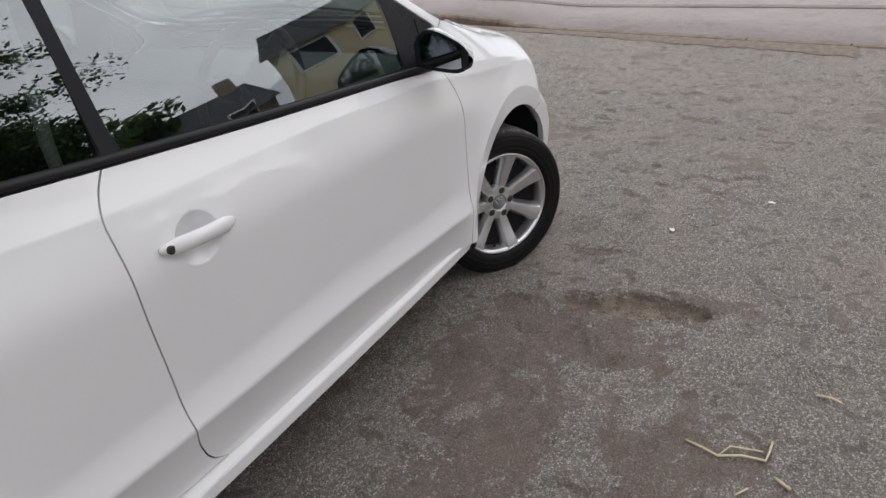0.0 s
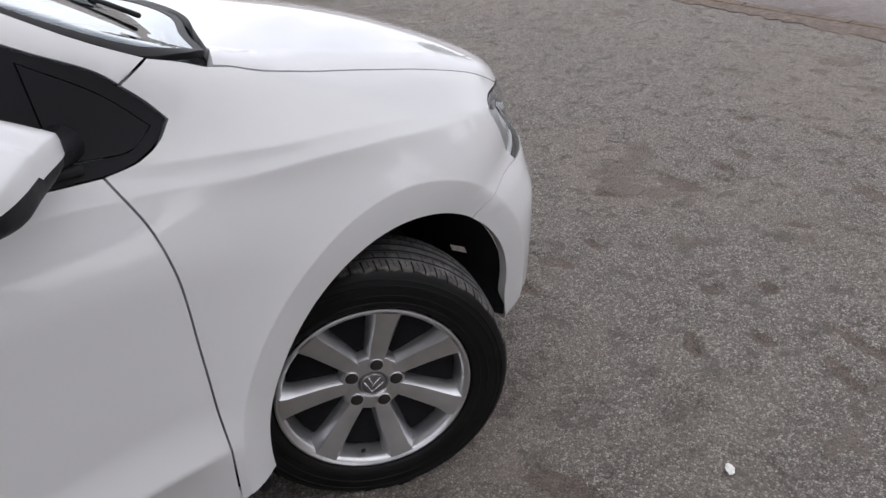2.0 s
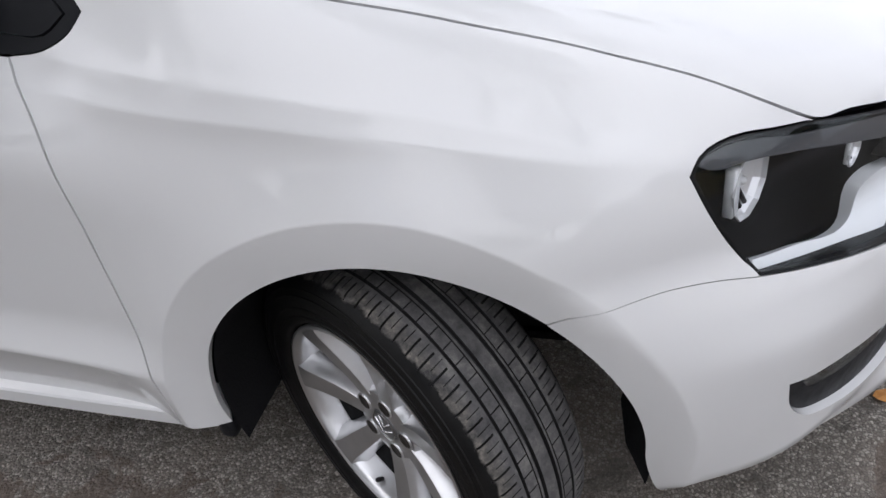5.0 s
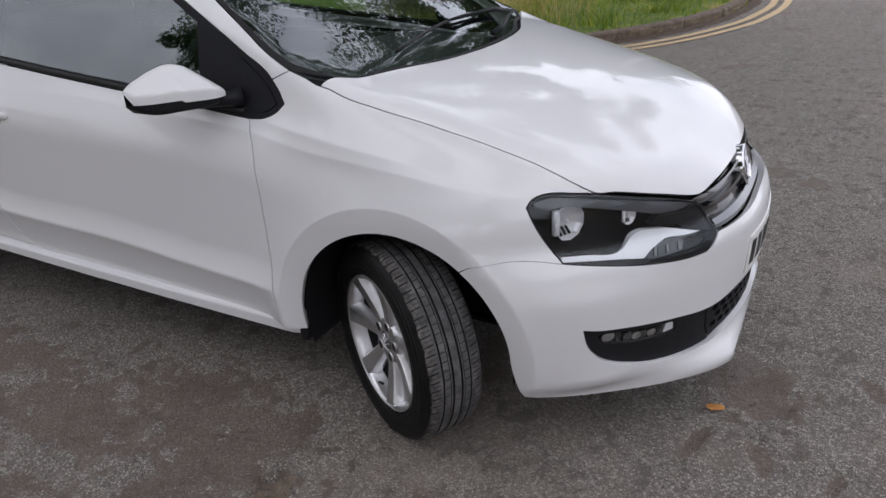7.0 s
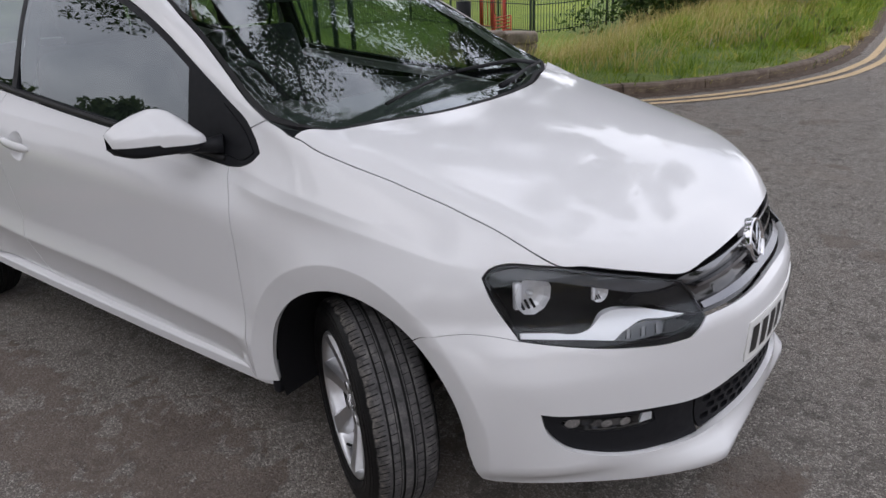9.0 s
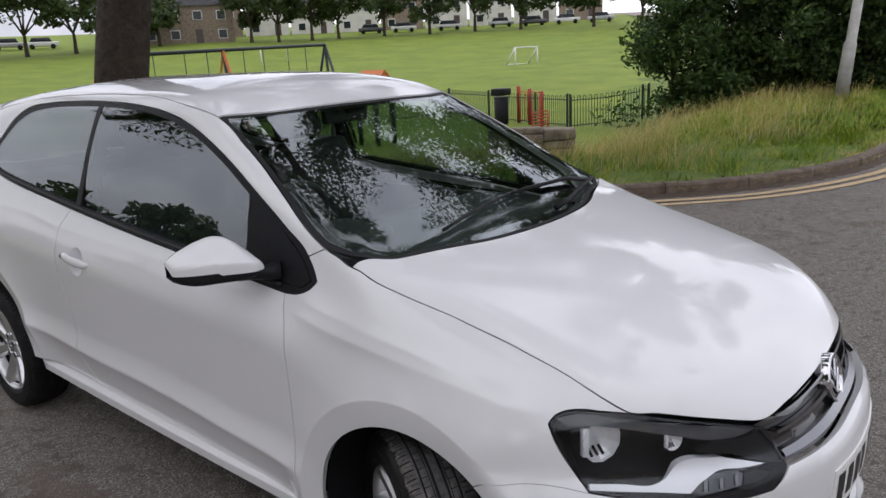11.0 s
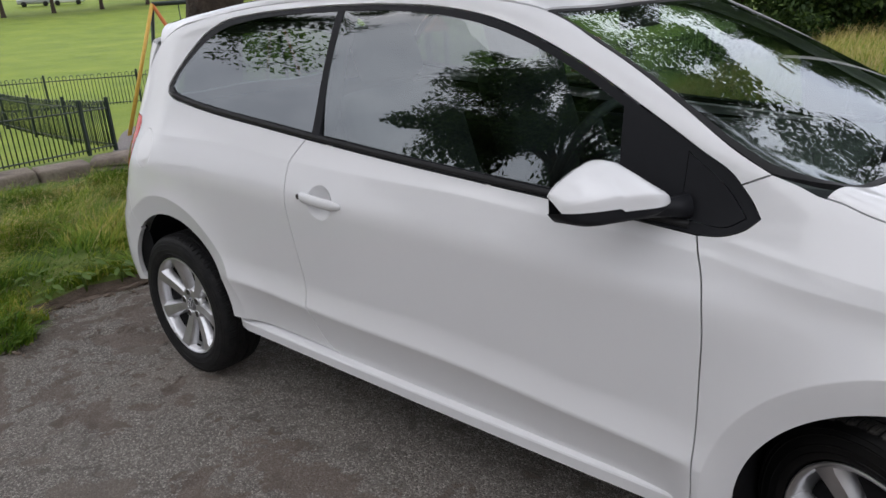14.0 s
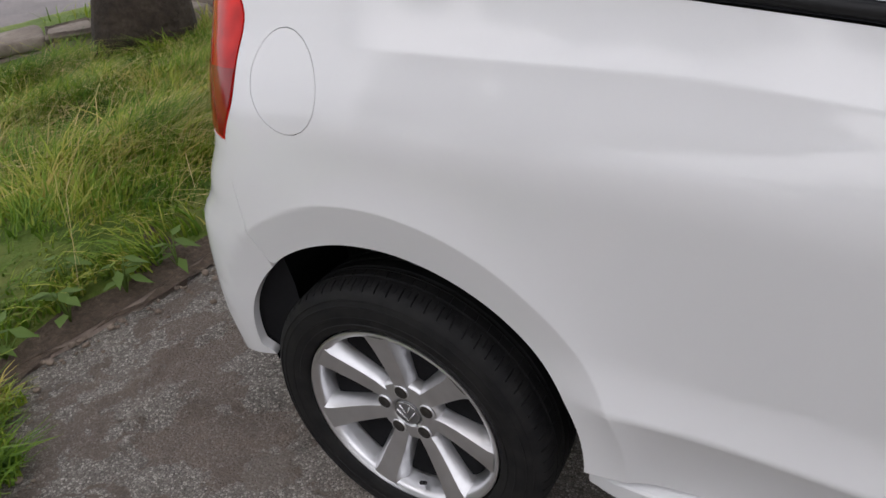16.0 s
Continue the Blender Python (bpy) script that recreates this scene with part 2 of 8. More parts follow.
def flank(x, z):
    """Half the body's width at a place along it and a height."""
    zs, zc = shoulder(x), crease(x)
    plan = curve(x, (-3.15, -2.85, -2.5, -1.6, -0.8, -0.42, -0.2, 0.25, 0.5, 0.85), (-0.09, -0.006, 0.0, 0, -0.004, -0.016, -0.018, -0.020, -0.045, -0.13))
    glass = 0.717 - 0.225 * (z - 1.0) - 0.36 * (z - 1.0) ** 2 - 0.006 * step(x, -0.9, -0.2)
    over = smax(0.803 - curve(x, (-2.4, -1.6, -0.9, -0.42, -0.15, 0.0, 0.12, 0.28, 0.4), (0.56, 0.50, 0.53, 0.56, 0.42, 0.52, 0.68, 0.90, 1.0)) * (z - zs), glass, 0.03)
    # doors: drawn in below the shoulder, flaring out again to a sharp edge, then tucked under
    s, d = np.clip((z - zc) / (zs - zc), 0, 1), z - zc
    taper = step(x, -2.5, -1.85) * (1 - step(x, -0.75, 0.05))
    edge = step(x, -2.3, -2.0) * (1 - step(x, -0.46, -0.26))
    high = 0.803 - 0.025 * taper * (1 - s) ** 1.2 + 0.022 * edge * np.where(d > 0, np.maximum(1 - d / 0.085, 0) ** 1.5, 1 - d / 0.056)
    low = 0.803 - 0.025 * taper + edge * (0.022 + 0.40 * d + 0.9 * np.minimum(d, 0) ** 2)
    y = -smax(-high, -(high + (low - high) * edge), 0.005) - 0.30 * (1 - edge) * np.maximum(0.5 - z, 0) ** 1.6
    y = -smax(-y, -(glass if PURE_GLASS else over), 0.032 + 0.045 * step(x, -0.5, 0.1))
    # flared arches with a crisp band round the opening
    for hub, hz, rad in ((0.022, 0.318, 0.397), (-2.455, 0.345, 0.410)):
        r = np.hypot(x - hub, z - hz)
        lip = np.where(r < rad, 1 - 0.62 * np.clip((rad - r) / 0.065, 0, 1.6), np.exp(-np.maximum(r - rad, 0) / 0.075))
        y = y + 0.019 * lip * step(z, 0.05, 0.2) * (1 - step(z, zs - 0.03, zs + 0.10))
    # the shoulder line over the handles, which runs on along the front wing to the lamp, and a second one from the mirror's foot
    run = step(x, -2.62, -2.35) * (1 - step(x, 0.26, 0.44))
    away = np.sqrt((z - rib_low(x)) ** 2 + 0.003 ** 2)
    y = y + (0.0075 + 0.0035 * step(x, -0.55, -0.2)) * run * np.exp(-away / 0.036)
    run = step(x, -0.44, -0.30) * (1 - step(x, 0.30, 0.44))
    away = np.sqrt((z - rib_high(x)) ** 2 + 0.003 ** 2)
    y = y + 0.008 * run * np.exp(-away / 0.030)
    # the cabin narrows towards the tail
    y = y - 0.038 * step(-x, 2.44, 2.74) * step(z, 0.74, 0.98)
    # the bowl behind the door handle
    y = y - 0.023 * np.maximum(1 - np.hypot((x + 1.540) / 0.056, (z - 0.838) / 0.051) ** 2, 0)
    return y + plan


def bonnet(x, y):
    c = curve(x, (-0.5, -0.1, 0.2, 0.45, 0.65, 0.78), (1.06, 1.0, 0.947, 0.885, 0.80, 0.70))
    flat = curve(x, (-0.4, -0.13, -0.04, 0.12, 0.28, 0.5), (0.36, 0.40, 0.45, 0.66, 0.84, 1.0))
    return c - flat * (0.155 * y * y + 0.10 * np.abs(y) ** 4)


def cabin(x, y):
    screen = 0.985 + 0.535 * (-0.10 - x) - 0.13 * y * y - 0.06 * np.maximum(-0.35 - x, 0) ** 2
    roof = curve(x, (-3.0, -2.5, -2.0, -1.4, -0.9, -0.6), (1.375, 1.432, 1.466, 1.464, 1.435, 1.39)) - (0.14 - 0.04 * step(-x, 1.4, 2.3)) * y * y - 0.12 * np.abs(y) ** 4
    rear = 1.36 + 1.7 * (x + 2.86) - 0.35 * y * y
    return -smax(-(-smax(-screen, -roof, 0.05)), -rear, 0.12)


def nose(y, z):
    c = curve(z, (0.15, 0.19, 0.23, 0.3, 0.42, 0.5, 0.57, 0.61, 0.64, 0.70, 0.76, 0.85), (0.80, 0.84, 0.846, 0.848, 0.854, 0.858, 0.85, 0.822, 0.793, 0.785, 0.77, 0.74))
    p = 2.2 + 0.5 * step(z, 0.5, 0.62)
    b = 0.70 + 0.22 * step(z, 0.5, 0.62)
    low = 1 - step(z, 0.20, 0.27)
    return c - (1 - low) * b * y ** p - low * 1.35 * np.maximum(y - 0.3, 0) ** 1.35


def tail(y, z):
    c = curve(z, (0.2, 0.35, 0.5, 0.62, 0.7, 0.8, 1.0, 1.2), (-3.05, -3.12, -3.13, -3.12, -3.07, -3.06, -3.03, -2.97))
    return c + (0.36 + 0.06 * step(z, 0.7, 0.8)) * y * y


def body(x, y, z):
    """Below zero inside the car's outer skin."""
    y = np.abs(y)
    side = y - flank(x, z)
    top_b = (z - bonnet(x, y)) * 0.93
    top_c = (z - cabin(x, y)) * 0.88
    top = -smax(-top_b, -top_c, 0.015 + 0.09 * step(y, 0.55, 0.70))
    k = 0.05 + 0.05 * (1 - step(z, 0.9, 1.05)) + 0.04 * step(x, -0.4, 0.1)
    f = smax(side, top, k)
    f = smax(f, (x - nose(y, z)) * 0.9, 0.07)
    f = smax(f, (tail(y, z) - x) * 0.9, 0.10)
    return f


AF, AR, SPAN = 0.10, -2.45, 0.65


def spoke(a):
    """Where the ray of the place a along the car's girth starts, and its way (level)."""
    a = np.asarray(a, float)
    phi = np.clip(a - AF, 0, None) / SPAN - np.clip(AR - a, 0, None) / SPAN
    return np.clip(a, AR, AF), np.sin(phi), -np.cos(phi)


def girth(a, z):
    """The point of the skin at girth a and height z."""
    a, z = np.broadcast_arrays(np.asarray(a, float), np.asarray(z, float))
    ox, dx, dy = spoke(a)
    lo, hi = np.full(a.shape, 0.15), np.full(a.shape, 1.4)
    for _ in range(34):
        m = (lo + hi) / 2
        inside = body(ox + m * dx, m * dy, z) < 0
        lo, hi = np.where(inside, m, lo), np.where(inside, hi, m)
    return np.stack([ox + lo * dx, lo * dy, z], -1)


def above(x, y):
    """The point of the skin over a place of the plan."""
    x, y = np.broadcast_arrays(np.asarray(x, float), np.asarray(y, float))
    lo, hi = np.full(x.shape, 0.3), np.full(x.shape, 1.7)
    for _ in range(34):
        m = (lo + hi) / 2
        inside = body(x, y, m) < 0
        lo, hi = np.where(inside, m, lo), np.where(inside, hi, m)
    return np.stack([x, y, lo], -1)


def skin_normal(p):
    e = 0.002
    g = [body(*(p + e * d).T) - body(*(p - e * d).T) for d in np.eye(3)]
    g = np.stack(g, -1)
    return g / np.linalg.norm(g, axis=-1, keepdims=True)


# ---- helpers for building ----
def mesh_of(bm, name, mats, smooth=True):
    me = bpy.data.meshes.new(name)
    bm.to_mesh(me)
    bm.free()
    for m in (mats if isinstance(mats, (list, tuple)) else [mats]):
        me.materials.append(m)
    if smooth:
        me.polygons.foreach_set("use_smooth", [True] * len(me.polygons))
    return me


def part(name, bm, mats, parent, label="", smooth=True):
    """Links a bmesh (or a mesh) as one object under a thing or a part."""
    me = bm if isinstance(bm, bpy.types.Mesh) else mesh_of(bm, name, mats, smooth)
    ob = new(name, me)
    ob.parent = parent
    if label:
        ob["label"] = label
    return ob


def thing(name, bm, mats, label, category, group="", kind="", smooth=True):
    ob = new(name, mesh_of(bm, name, mats, smooth) if bm is not None else None)
    return tagged(ob, label, category, group, kind)


def block(bm, lo, hi, bevel=0.0, segments=2, m=None):
    """A box between two corners with rounded edges."""
    r = bmesh.ops.create_cube(bm, size=1)
    vs = r["verts"]
    for v in vs:
        v.co = Vector([lo[i] + (v.co[i] + 0.5) * (hi[i] - lo[i]) for i in range(3)])
    if bevel:
        es = {e for v in vs for e in v.link_edges}
        r = bmesh.ops.bevel(bm, geom=list(es), offset=bevel, segments=segments, profile=0.6, affect="EDGES")
        vs = list({v for f in r["faces"] for v in f.verts} | {v for v in vs if v.is_valid})
    if m is not None:
        bmesh.ops.transform(bm, matrix=m, verts=vs)
    return vs


def tube(bm, points, radius, sides=8, caps=True):
    """A tube along points; radius is one number or one for each point."""
    pts = [Vector(p) for p in points]
    rad = radius if isinstance(radius, (list, tuple)) else [radius] * len(pts)
    rings = []
    for i, p in enumerate(pts):
        d = (pts[min(i + 1, len(pts) - 1)] - pts[max(i - 1, 0)]).normalized()
        q = d.to_track_quat("Z", "Y")
        rings.append([bm.verts.new(p + q @ Vector((rad[i] * math.cos(2 * math.pi * k / sides), rad[i] * math.sin(2 * math.pi * k / sides), 0))) for k in range(sides)])
    for a, b in zip(rings, rings[1:]):
        for k in range(sides):
            bm.faces.new((a[k], a[(k + 1) % sides], b[(k + 1) % sides], b[k]))
    if caps:
        bm.faces.new(rings[0][::-1])
        bm.faces.new(rings[-1])
    return rings


def spun(bm, profile, n=64, start=0.0, turn=2 * math.pi):
    """A profile of (radius, along) turned about the local Y axis, which points outwards as -Y."""
    closed = abs(turn - 2 * math.pi) < 1e-6
    rings = []
    for k in range(n if closed else n + 1):
        a = start + turn * k / n
        rings.append([bm.verts.new((r * math.sin(a), -s, r * math.cos(a))) for r, s in profile])
    m = len(rings)
    for k in range(m if closed else m - 1):
        a, b = rings[k], rings[(k + 1) % m]
        for i in range(len(profile) - 1):
            bm.faces.new((a[i], a[i + 1], b[i + 1], b[i]))
    return rings


def loop_of(points, fine=0.012, sharp=36):
    """A closed, evenly divided outline through a few points: smooth but for its corners."""
    p = np.array(points, float)
    p = p[np.linalg.norm(p - np.roll(p, 1, 0), axis=1) > 1e-5]
    n = len(p)
    out = []
    d = np.roll(p, -1, 0) - p
    length = np.linalg.norm(d, axis=1)
    unit = d / length[:, None]
    corner = [math.degrees(math.acos(float(np.clip(unit[i - 1] @ unit[i], -1, 1)))) > sharp for i in range(n)]
    tangent = np.array([unit[i - 1] * length[i] + unit[i] * length[i - 1] for i in range(n)])
    tangent /= np.linalg.norm(tangent, axis=1)[:, None] + 1e-12
    for i in range(n):
        j = (i + 1) % n
        t0 = unit[i] if corner[i] else tangent[i]
        t1 = unit[i] if corner[j] else tangent[j]
        k = max(1, int(round(length[i] / fine)))
        for s in np.arange(k) / k:
            h = (2 * s**3 - 3 * s**2 + 1, s**3 - 2 * s**2 + s, -2 * s**3 + 3 * s**2, s**3 - s**2)
            out.append(h[0] * p[i] + h[1] * length[i] * t0 + h[2] * p[j] + h[3] * length[i] * t1)
    return np.array(out)


def signed_area(q):
    return 0.5 * float(np.sum(q[:, 0] * np.roll(q[:, 1], -1) - np.roll(q[:, 0], -1) * q[:, 1]))


def inset(q, d):
    """The outline drawn in by d (out where d is negative)."""
    e = np.roll(q, -1, 0) - q
    e /= np.linalg.norm(e, axis=1)[:, None] + 1e-12
    n = np.stack([-e[:, 1], e[:, 0]], 1) * (1 if signed_area(q) > 0 else -1)
    m = n + np.roll(n, 1, 0)
    m /= np.linalg.norm(m, axis=1)[:, None] + 1e-9
    c = np.clip(np.sum(m * n, axis=1), 0.5, 1)
    return q + m * (d / c)[:, None]


def within(pts, q):
    x, y = pts[:, 0], pts[:, 1]
    r = np.zeros(len(pts), bool)
    a, b = q, np.roll(q, -1, 0)
    for (x0, y0), (x1, y1) in zip(a, b):
        if y0 != y1:
            c = ((y0 > y) != (y1 > y)) & (x < (x1 - x0) * (y - y0) / (y1 - y0) + x0)
            r ^= c
    return r


from mathutils.geometry import delaunay_2d_cdt


def panel(name, loops, place, mats, parent, label="", grid=0.022, lift=0.0, rim=0.014, mirror=False, rows=None):
    """A sheet of the skin inside an outline (less its holes), with turned-in edges."""
    lo, hi = loops[0].min(0), loops[0].max(0)
    gx, gy = np.meshgrid(np.arange(lo[0] + grid / 2, hi[0], grid), np.arange(lo[1] + grid / 2, hi[1], grid))
    g = np.stack([gx.ravel(), gy.ravel()], 1)
    keep = within(g, loops[0])
    for q in loops[1:]:
        keep &= ~within(g, q)
    g = g[keep]
    edge = np.concatenate(loops)
    if rows is not None:
        keep = within(rows, loops[0])
        for q in loops[1:]:
            keep &= ~within(rows, q)
        r = rows[keep]
        r = r[np.array([np.min(np.sum((edge - p) ** 2, axis=1)) for p in r]) > 0.004 ** 2]
        g = g[np.array([np.min(np.sum((r - p) ** 2, axis=1)) for p in g]) > 0.010 ** 2]
    if len(g):
        near = np.array([np.min(np.sum((edge - p) ** 2, axis=1)) for p in g])
        g = g[near > (0.5 * grid) ** 2]
    pts = np.concatenate([edge, g] + ([r] if rows is not None else []))
    edges, start = [], 0
    for q in loops:
        edges += [(start + i, start + (i + 1) % len(q)) for i in range(len(q))]
        start += len(q)
    vs, _, fs, *_ = delaunay_2d_cdt([Vector(p) for p in pts], edges, [], 0, 1e-6)
    v = np.array([tuple(p) for p in vs])
    f = np.array([tuple(t) for t in fs])
    c = v[f].mean(1)
    ok = within(c, loops[0])
    for q in loops[1:]:
        ok &= ~within(c, q)
    f = f[ok]
    p = place(v[:, 0], v[:, 1])
    n = skin_normal(p)
    p = p + n * lift
    cross = np.cross(p[f[:, 1]] - p[f[:, 0]], p[f[:, 2]] - p[f[:, 0]])
    flip = np.sum(cross * n[f[:, 0]], axis=1) < 0
    f[flip] = f[flip][:, ::-1]
    verts, normals, faces = [p], [n], [f]
    if rim:
        base = len(p)
        for q in loops:
            a = place(q[:, 0], q[:, 1])
            na = skin_normal(a)
            a = a + na * lift
            k = len(q)
            verts += [a, a - na * rim]
            normals += [np.zeros((k, 3)), np.zeros((k, 3))]
            i = np.arange(k)
            j = (i + 1) % k
            faces += [np.stack([base + i, base + j, base + k + j], 1), np.stack([base + i, base + k + j, base + k + i], 1)]
            base += 2 * k
    verts, normals, faces = np.concatenate(verts), np.concatenate(normals), np.concatenate(faces)
    if mirror:
        verts, normals, faces = verts * (1, -1, 1), normals * (1, -1, 1), faces[:, ::-1]
    me = bpy.data.meshes.new(name)
    me.from_pydata(verts.tolist(), [], faces.tolist())
    for m in (mats if isinstance(mats, (list, tuple)) else [mats]):
        me.materials.append(m)
    me.polygons.foreach_set("use_smooth", [True] * len(me.polygons))
    me.normals_split_custom_set_from_vertices(normals.tolist())
    return part(name, me, None, parent, label)


def ax(x, y=0.785):
    """The girth at a place along the car's side."""
    return AF + SPAN * math.atan2(x - AF, y) if x > AF else AR - SPAN * math.atan2(AR - x, y) if x < AR else x


MID_F, MID_R = AF + SPAN * math.pi / 2, AR - SPAN * math.pi / 2


def both(half, mid):
    """An outline from its right half (from one end on the middle line to the other)."""
    return list(half) + [(2 * mid - a, z) for a, z in reversed(half)]


def arch(cx, cz, r, a0, a1, n):
    return [(ax(cx + r * math.cos(radians(a))), cz + 0.98 * r * math.sin(radians(a))) for a in np.linspace(a0, a1, n)]


# ---- the car ----
car = tagged(new("car"), "white three-door hatchback car parked on tarmac with its front wheels turned", "car")

# outlines, as (girth, height)
SEAM_A = [(-0.392, 0.272), (-0.390, 0.45), (-0.389, 0.60), (-0.392, 0.75), (-0.406, 0.83), (-0.420, 0.868), (-0.430, 0.896)]         # wing to door
TRI = [(-0.430, 0.896), (-0.375, 0.902), (-0.336, 0.920), (-0.316, 0.940), (-0.335, 0.968), (-0.362, 0.998)]       # round the tip of the black corner
BONNET_SIDE = [(-0.214, 0.986), (-0.187, 0.979), (-0.150, 0.9645), (-0.063, 0.9385), (0.104, 0.896), (0.265, 0.855), (0.382, 0.815), (0.479, 0.7605)]
LAMP_BACK = [(0.430, 0.7655), (0.398, 0.769), (0.370, 0.767), (0.349, 0.758), (0.339, 0.743), (0.351, 0.712), (0.376, 0.660), (0.409, 0.607)]
SEAM_B = [(0.366, 0.616), (0.306, 0.619), (0.265, 0.611), (0.235, 0.602)]                                         # wing to bumper, towards the arch
FC, FR = (0.025, 0.316), 0.333
RC, RR = (-2.452, 0.345), 0.339
LAMP_TOP = [(0.479, 0.7605), (0.531, 0.750), (0.590, 0.7365), (0.652, 0.7205), (0.706, 0.704), (0.750, 0.690)]
LAMP_LOW = [(0.787, 0.636), (0.793, 0.602), (0.747, 0.565), (0.704, 0.564), (0.605, 0.575), (0.494, 0.592), (0.409, 0.607)]

wing = loop_of(SEAM_A + TRI[1:] + [(-0.309, 1.022), (-0.262, 1.006)] + BONNET_SIDE + LAMP_BACK + SEAM_B + arch(*FC, FR, 53, 188, 26))
DOOR_BACK = [(-1.648, 1.010), (-1.679, 0.976), (-1.700, 0.940), (-1.704, 0.900), (-1.704, 0.838), (-1.697, 0.748), (-1.685, 0.650), (-1.674, 0.555), (-1.668, 0.468), (-1.652, 0.400), (-1.622, 0.345), (-1.580, 0.318)]
BELT = [(-0.430, 0.896), (-0.46, 0.899), (-0.76, 0.931), (-0.968, 0.949), (-1.264, 0.974), (-1.648, 1.010)]
door = loop_of([(-1.55, 0.311), (-1.0, 0.294), (-0.392, 0.272)] + SEAM_A[1:] + BELT[1:] + DOOR_BACK[1:])
BELT_R = [(-1.648, 1.010), (-1.869, 1.033), (-2.188, 1.066), (-2.36, 1.090), (-2.47, 1.112), (-2.503, 1.128)]
WIN_TOP = [(-2.507, 1.150), (-2.457, 1.204), (-2.396, 1.262), (-2.32, 1.322), (-2.228, 1.362), (-2.05, 1.384), (-1.83, 1.391), (-1.60, 1.391), (-1.36, 1.381), (-1.17, 1.362), (-1.01, 1.330), (-0.867, 1.281), (-0.730, 1.219), (-0.592, 1.142), (-0.455, 1.061), (-0.368, 1.005)]
PILLAR = [(-0.309, 1.022), (-0.374, 1.056), (-0.508, 1.141), (-0.612, 1.204), (-0.719, 1.262), (-0.889, 1.344)]
RAIL = [(-1.05, 1.378), (-1.25, 1.404), (-1.5, 1.414), (-1.8, 1.414), (-2.1, 1.404), (-2.4, 1.376), (-2.60, 1.335), (-2.68, 1.300)]
C_BACK = [(-2.74, 1.20), (-2.77, 1.10), (-2.77, 1.036)]
LAMP_R = [(-2.708, 1.028), (-2.690, 1.002), (-2.681, 0.945), (-2.673, 0.880), (-2.688, 0.812)]
BUMP_R = [(-2.672, 0.74), (-2.655, 0.66), (-2.640, 0.60)]
quarter = loop_of([(-1.580, 0.318), (-1.85, 0.330)] + arch(*RC, RR, -2, 131, 24) + BUMP_R[::-1] + LAMP_R[::-1] + C_BACK[::-1] + RAIL[::-1] + PILLAR[::-1]
                  + [(-0.362, 0.998)] + WIN_TOP[::-1] + BELT_R[::-1] + DOOR_BACK[1:-1])
flap = loop_of([(-2.583 + 0.062 * math.cos(a) - 0.014 * math.sin(a), 0.919 + 0.071 * math.sin(a)) for a in np.linspace(0, 2 * math.pi, 24, endpoint=False)])
bumper_f = loop_of(both([(MID_F, 0.606), (0.95, 0.603)] + LAMP_LOW[1:] + SEAM_B + arch(*FC, FR, 53, 2, 12) + [(ax(0.362, 0.765), 0.275), (ax(0.372, 0.76), 0.24), (ax(0.385, 0.755), 0.212), (0.40, 0.205), (0.50, 0.198), (0.66, 0.188), (0.88, 0.184), (MID_F, 0.184)], MID_F)[:-1])
INTAKE = [(MID_F, 0.408), (0.93, 0.400), (0.789, 0.383), (0.676, 0.398), (0.55, 0.416), (0.471, 0.430), (0.448, 0.437), (0.460, 0.384), (0.493, 0.335), (0.564, 0.295), (0.639, 0.273), (0.721, 0.264), (0.833, 0.264), (0.95, 0.28), (MID_F, 0.29)]
intake = loop_of(both(INTAKE, MID_F)[:-1])
head = loop_of(LAMP_TOP + LAMP_LOW + LAMP_BACK[-2::-1])
grille = loop_of(both([(MID_F, 0.700), (0.95, 0.701), (0.84, 0.697), (0.756, 0.688), (0.789, 0.640), (0.797, 0.606), (0.95, 0.604), (MID_F, 0.608)], MID_F)[:-1])
tail_lamp = loop_of(LAMP_R + [(-2.80, 0.815), (-2.97, 0.84), (-2.96, 1.025), (-2.80, 1.037)])
bumper_r = loop_of(both([(MID_R, 0.80), (-2.97, 0.80), (-2.75, 0.807)] + LAMP_R[-1:] + BUMP_R + arch(*RC, RR, 133, 176, 10) + [(-2.70, 0.345), (-2.85, 0.31), (-3.0, 0.30), (MID_R, 0.30)], MID_R)[:-1])

GAP = 0.0019
# finer rows of the mesh along the flanks' sharp edges
along = np.arange(-2.3, -0.25, 0.012)
FOLD = [np.stack([along, crease(along) + d], 1) for d in (-0.008, -0.0025, 0.0025, 0.008, 0.02)]
for hub, hz, rad in ((0.022, 0.318, 0.397), (-2.455, 0.345, 0.410)):
    for d in (-0.010, -0.0025, 0.0025, 0.011):
        FOLD.append(np.array([(ax(hub + (rad + d) * math.cos(t)), hz + (rad + d) * math.sin(t)) for t in np.arange(-0.6, 3.75, 0.03)]))
run = np.arange(-2.6, 0.42, 0.013)
FOLD += [np.stack([[ax(x, 0.77) for x in run], rib_low(run) + d], 1) for d in (-0.011, -0.003, 0.003, 0.011)]
run = np.arange(-0.42, 0.42, 0.013)
FOLD += [np.stack([[ax(x, 0.74) for x in run], rib_high(run) + d], 1) for d in (-0.010, -0.003, 0.003, 0.010)]
for k in (0.3, 0.6, 0.85, 0.97, 1.04, 1.15):
    FOLD.append(np.array([(-1.540 + 0.056 * k * math.cos(t), 0.838 + 0.051 * k * math.sin(t)) for t in np.linspace(0, 2 * math.pi, 12 + int(24 * k), endpoint=False)]))
FOLD = np.concatenate(FOLD)
start = int(np.argmin(np.sum((wing - BONNET_SIDE[0]) ** 2, 1)))
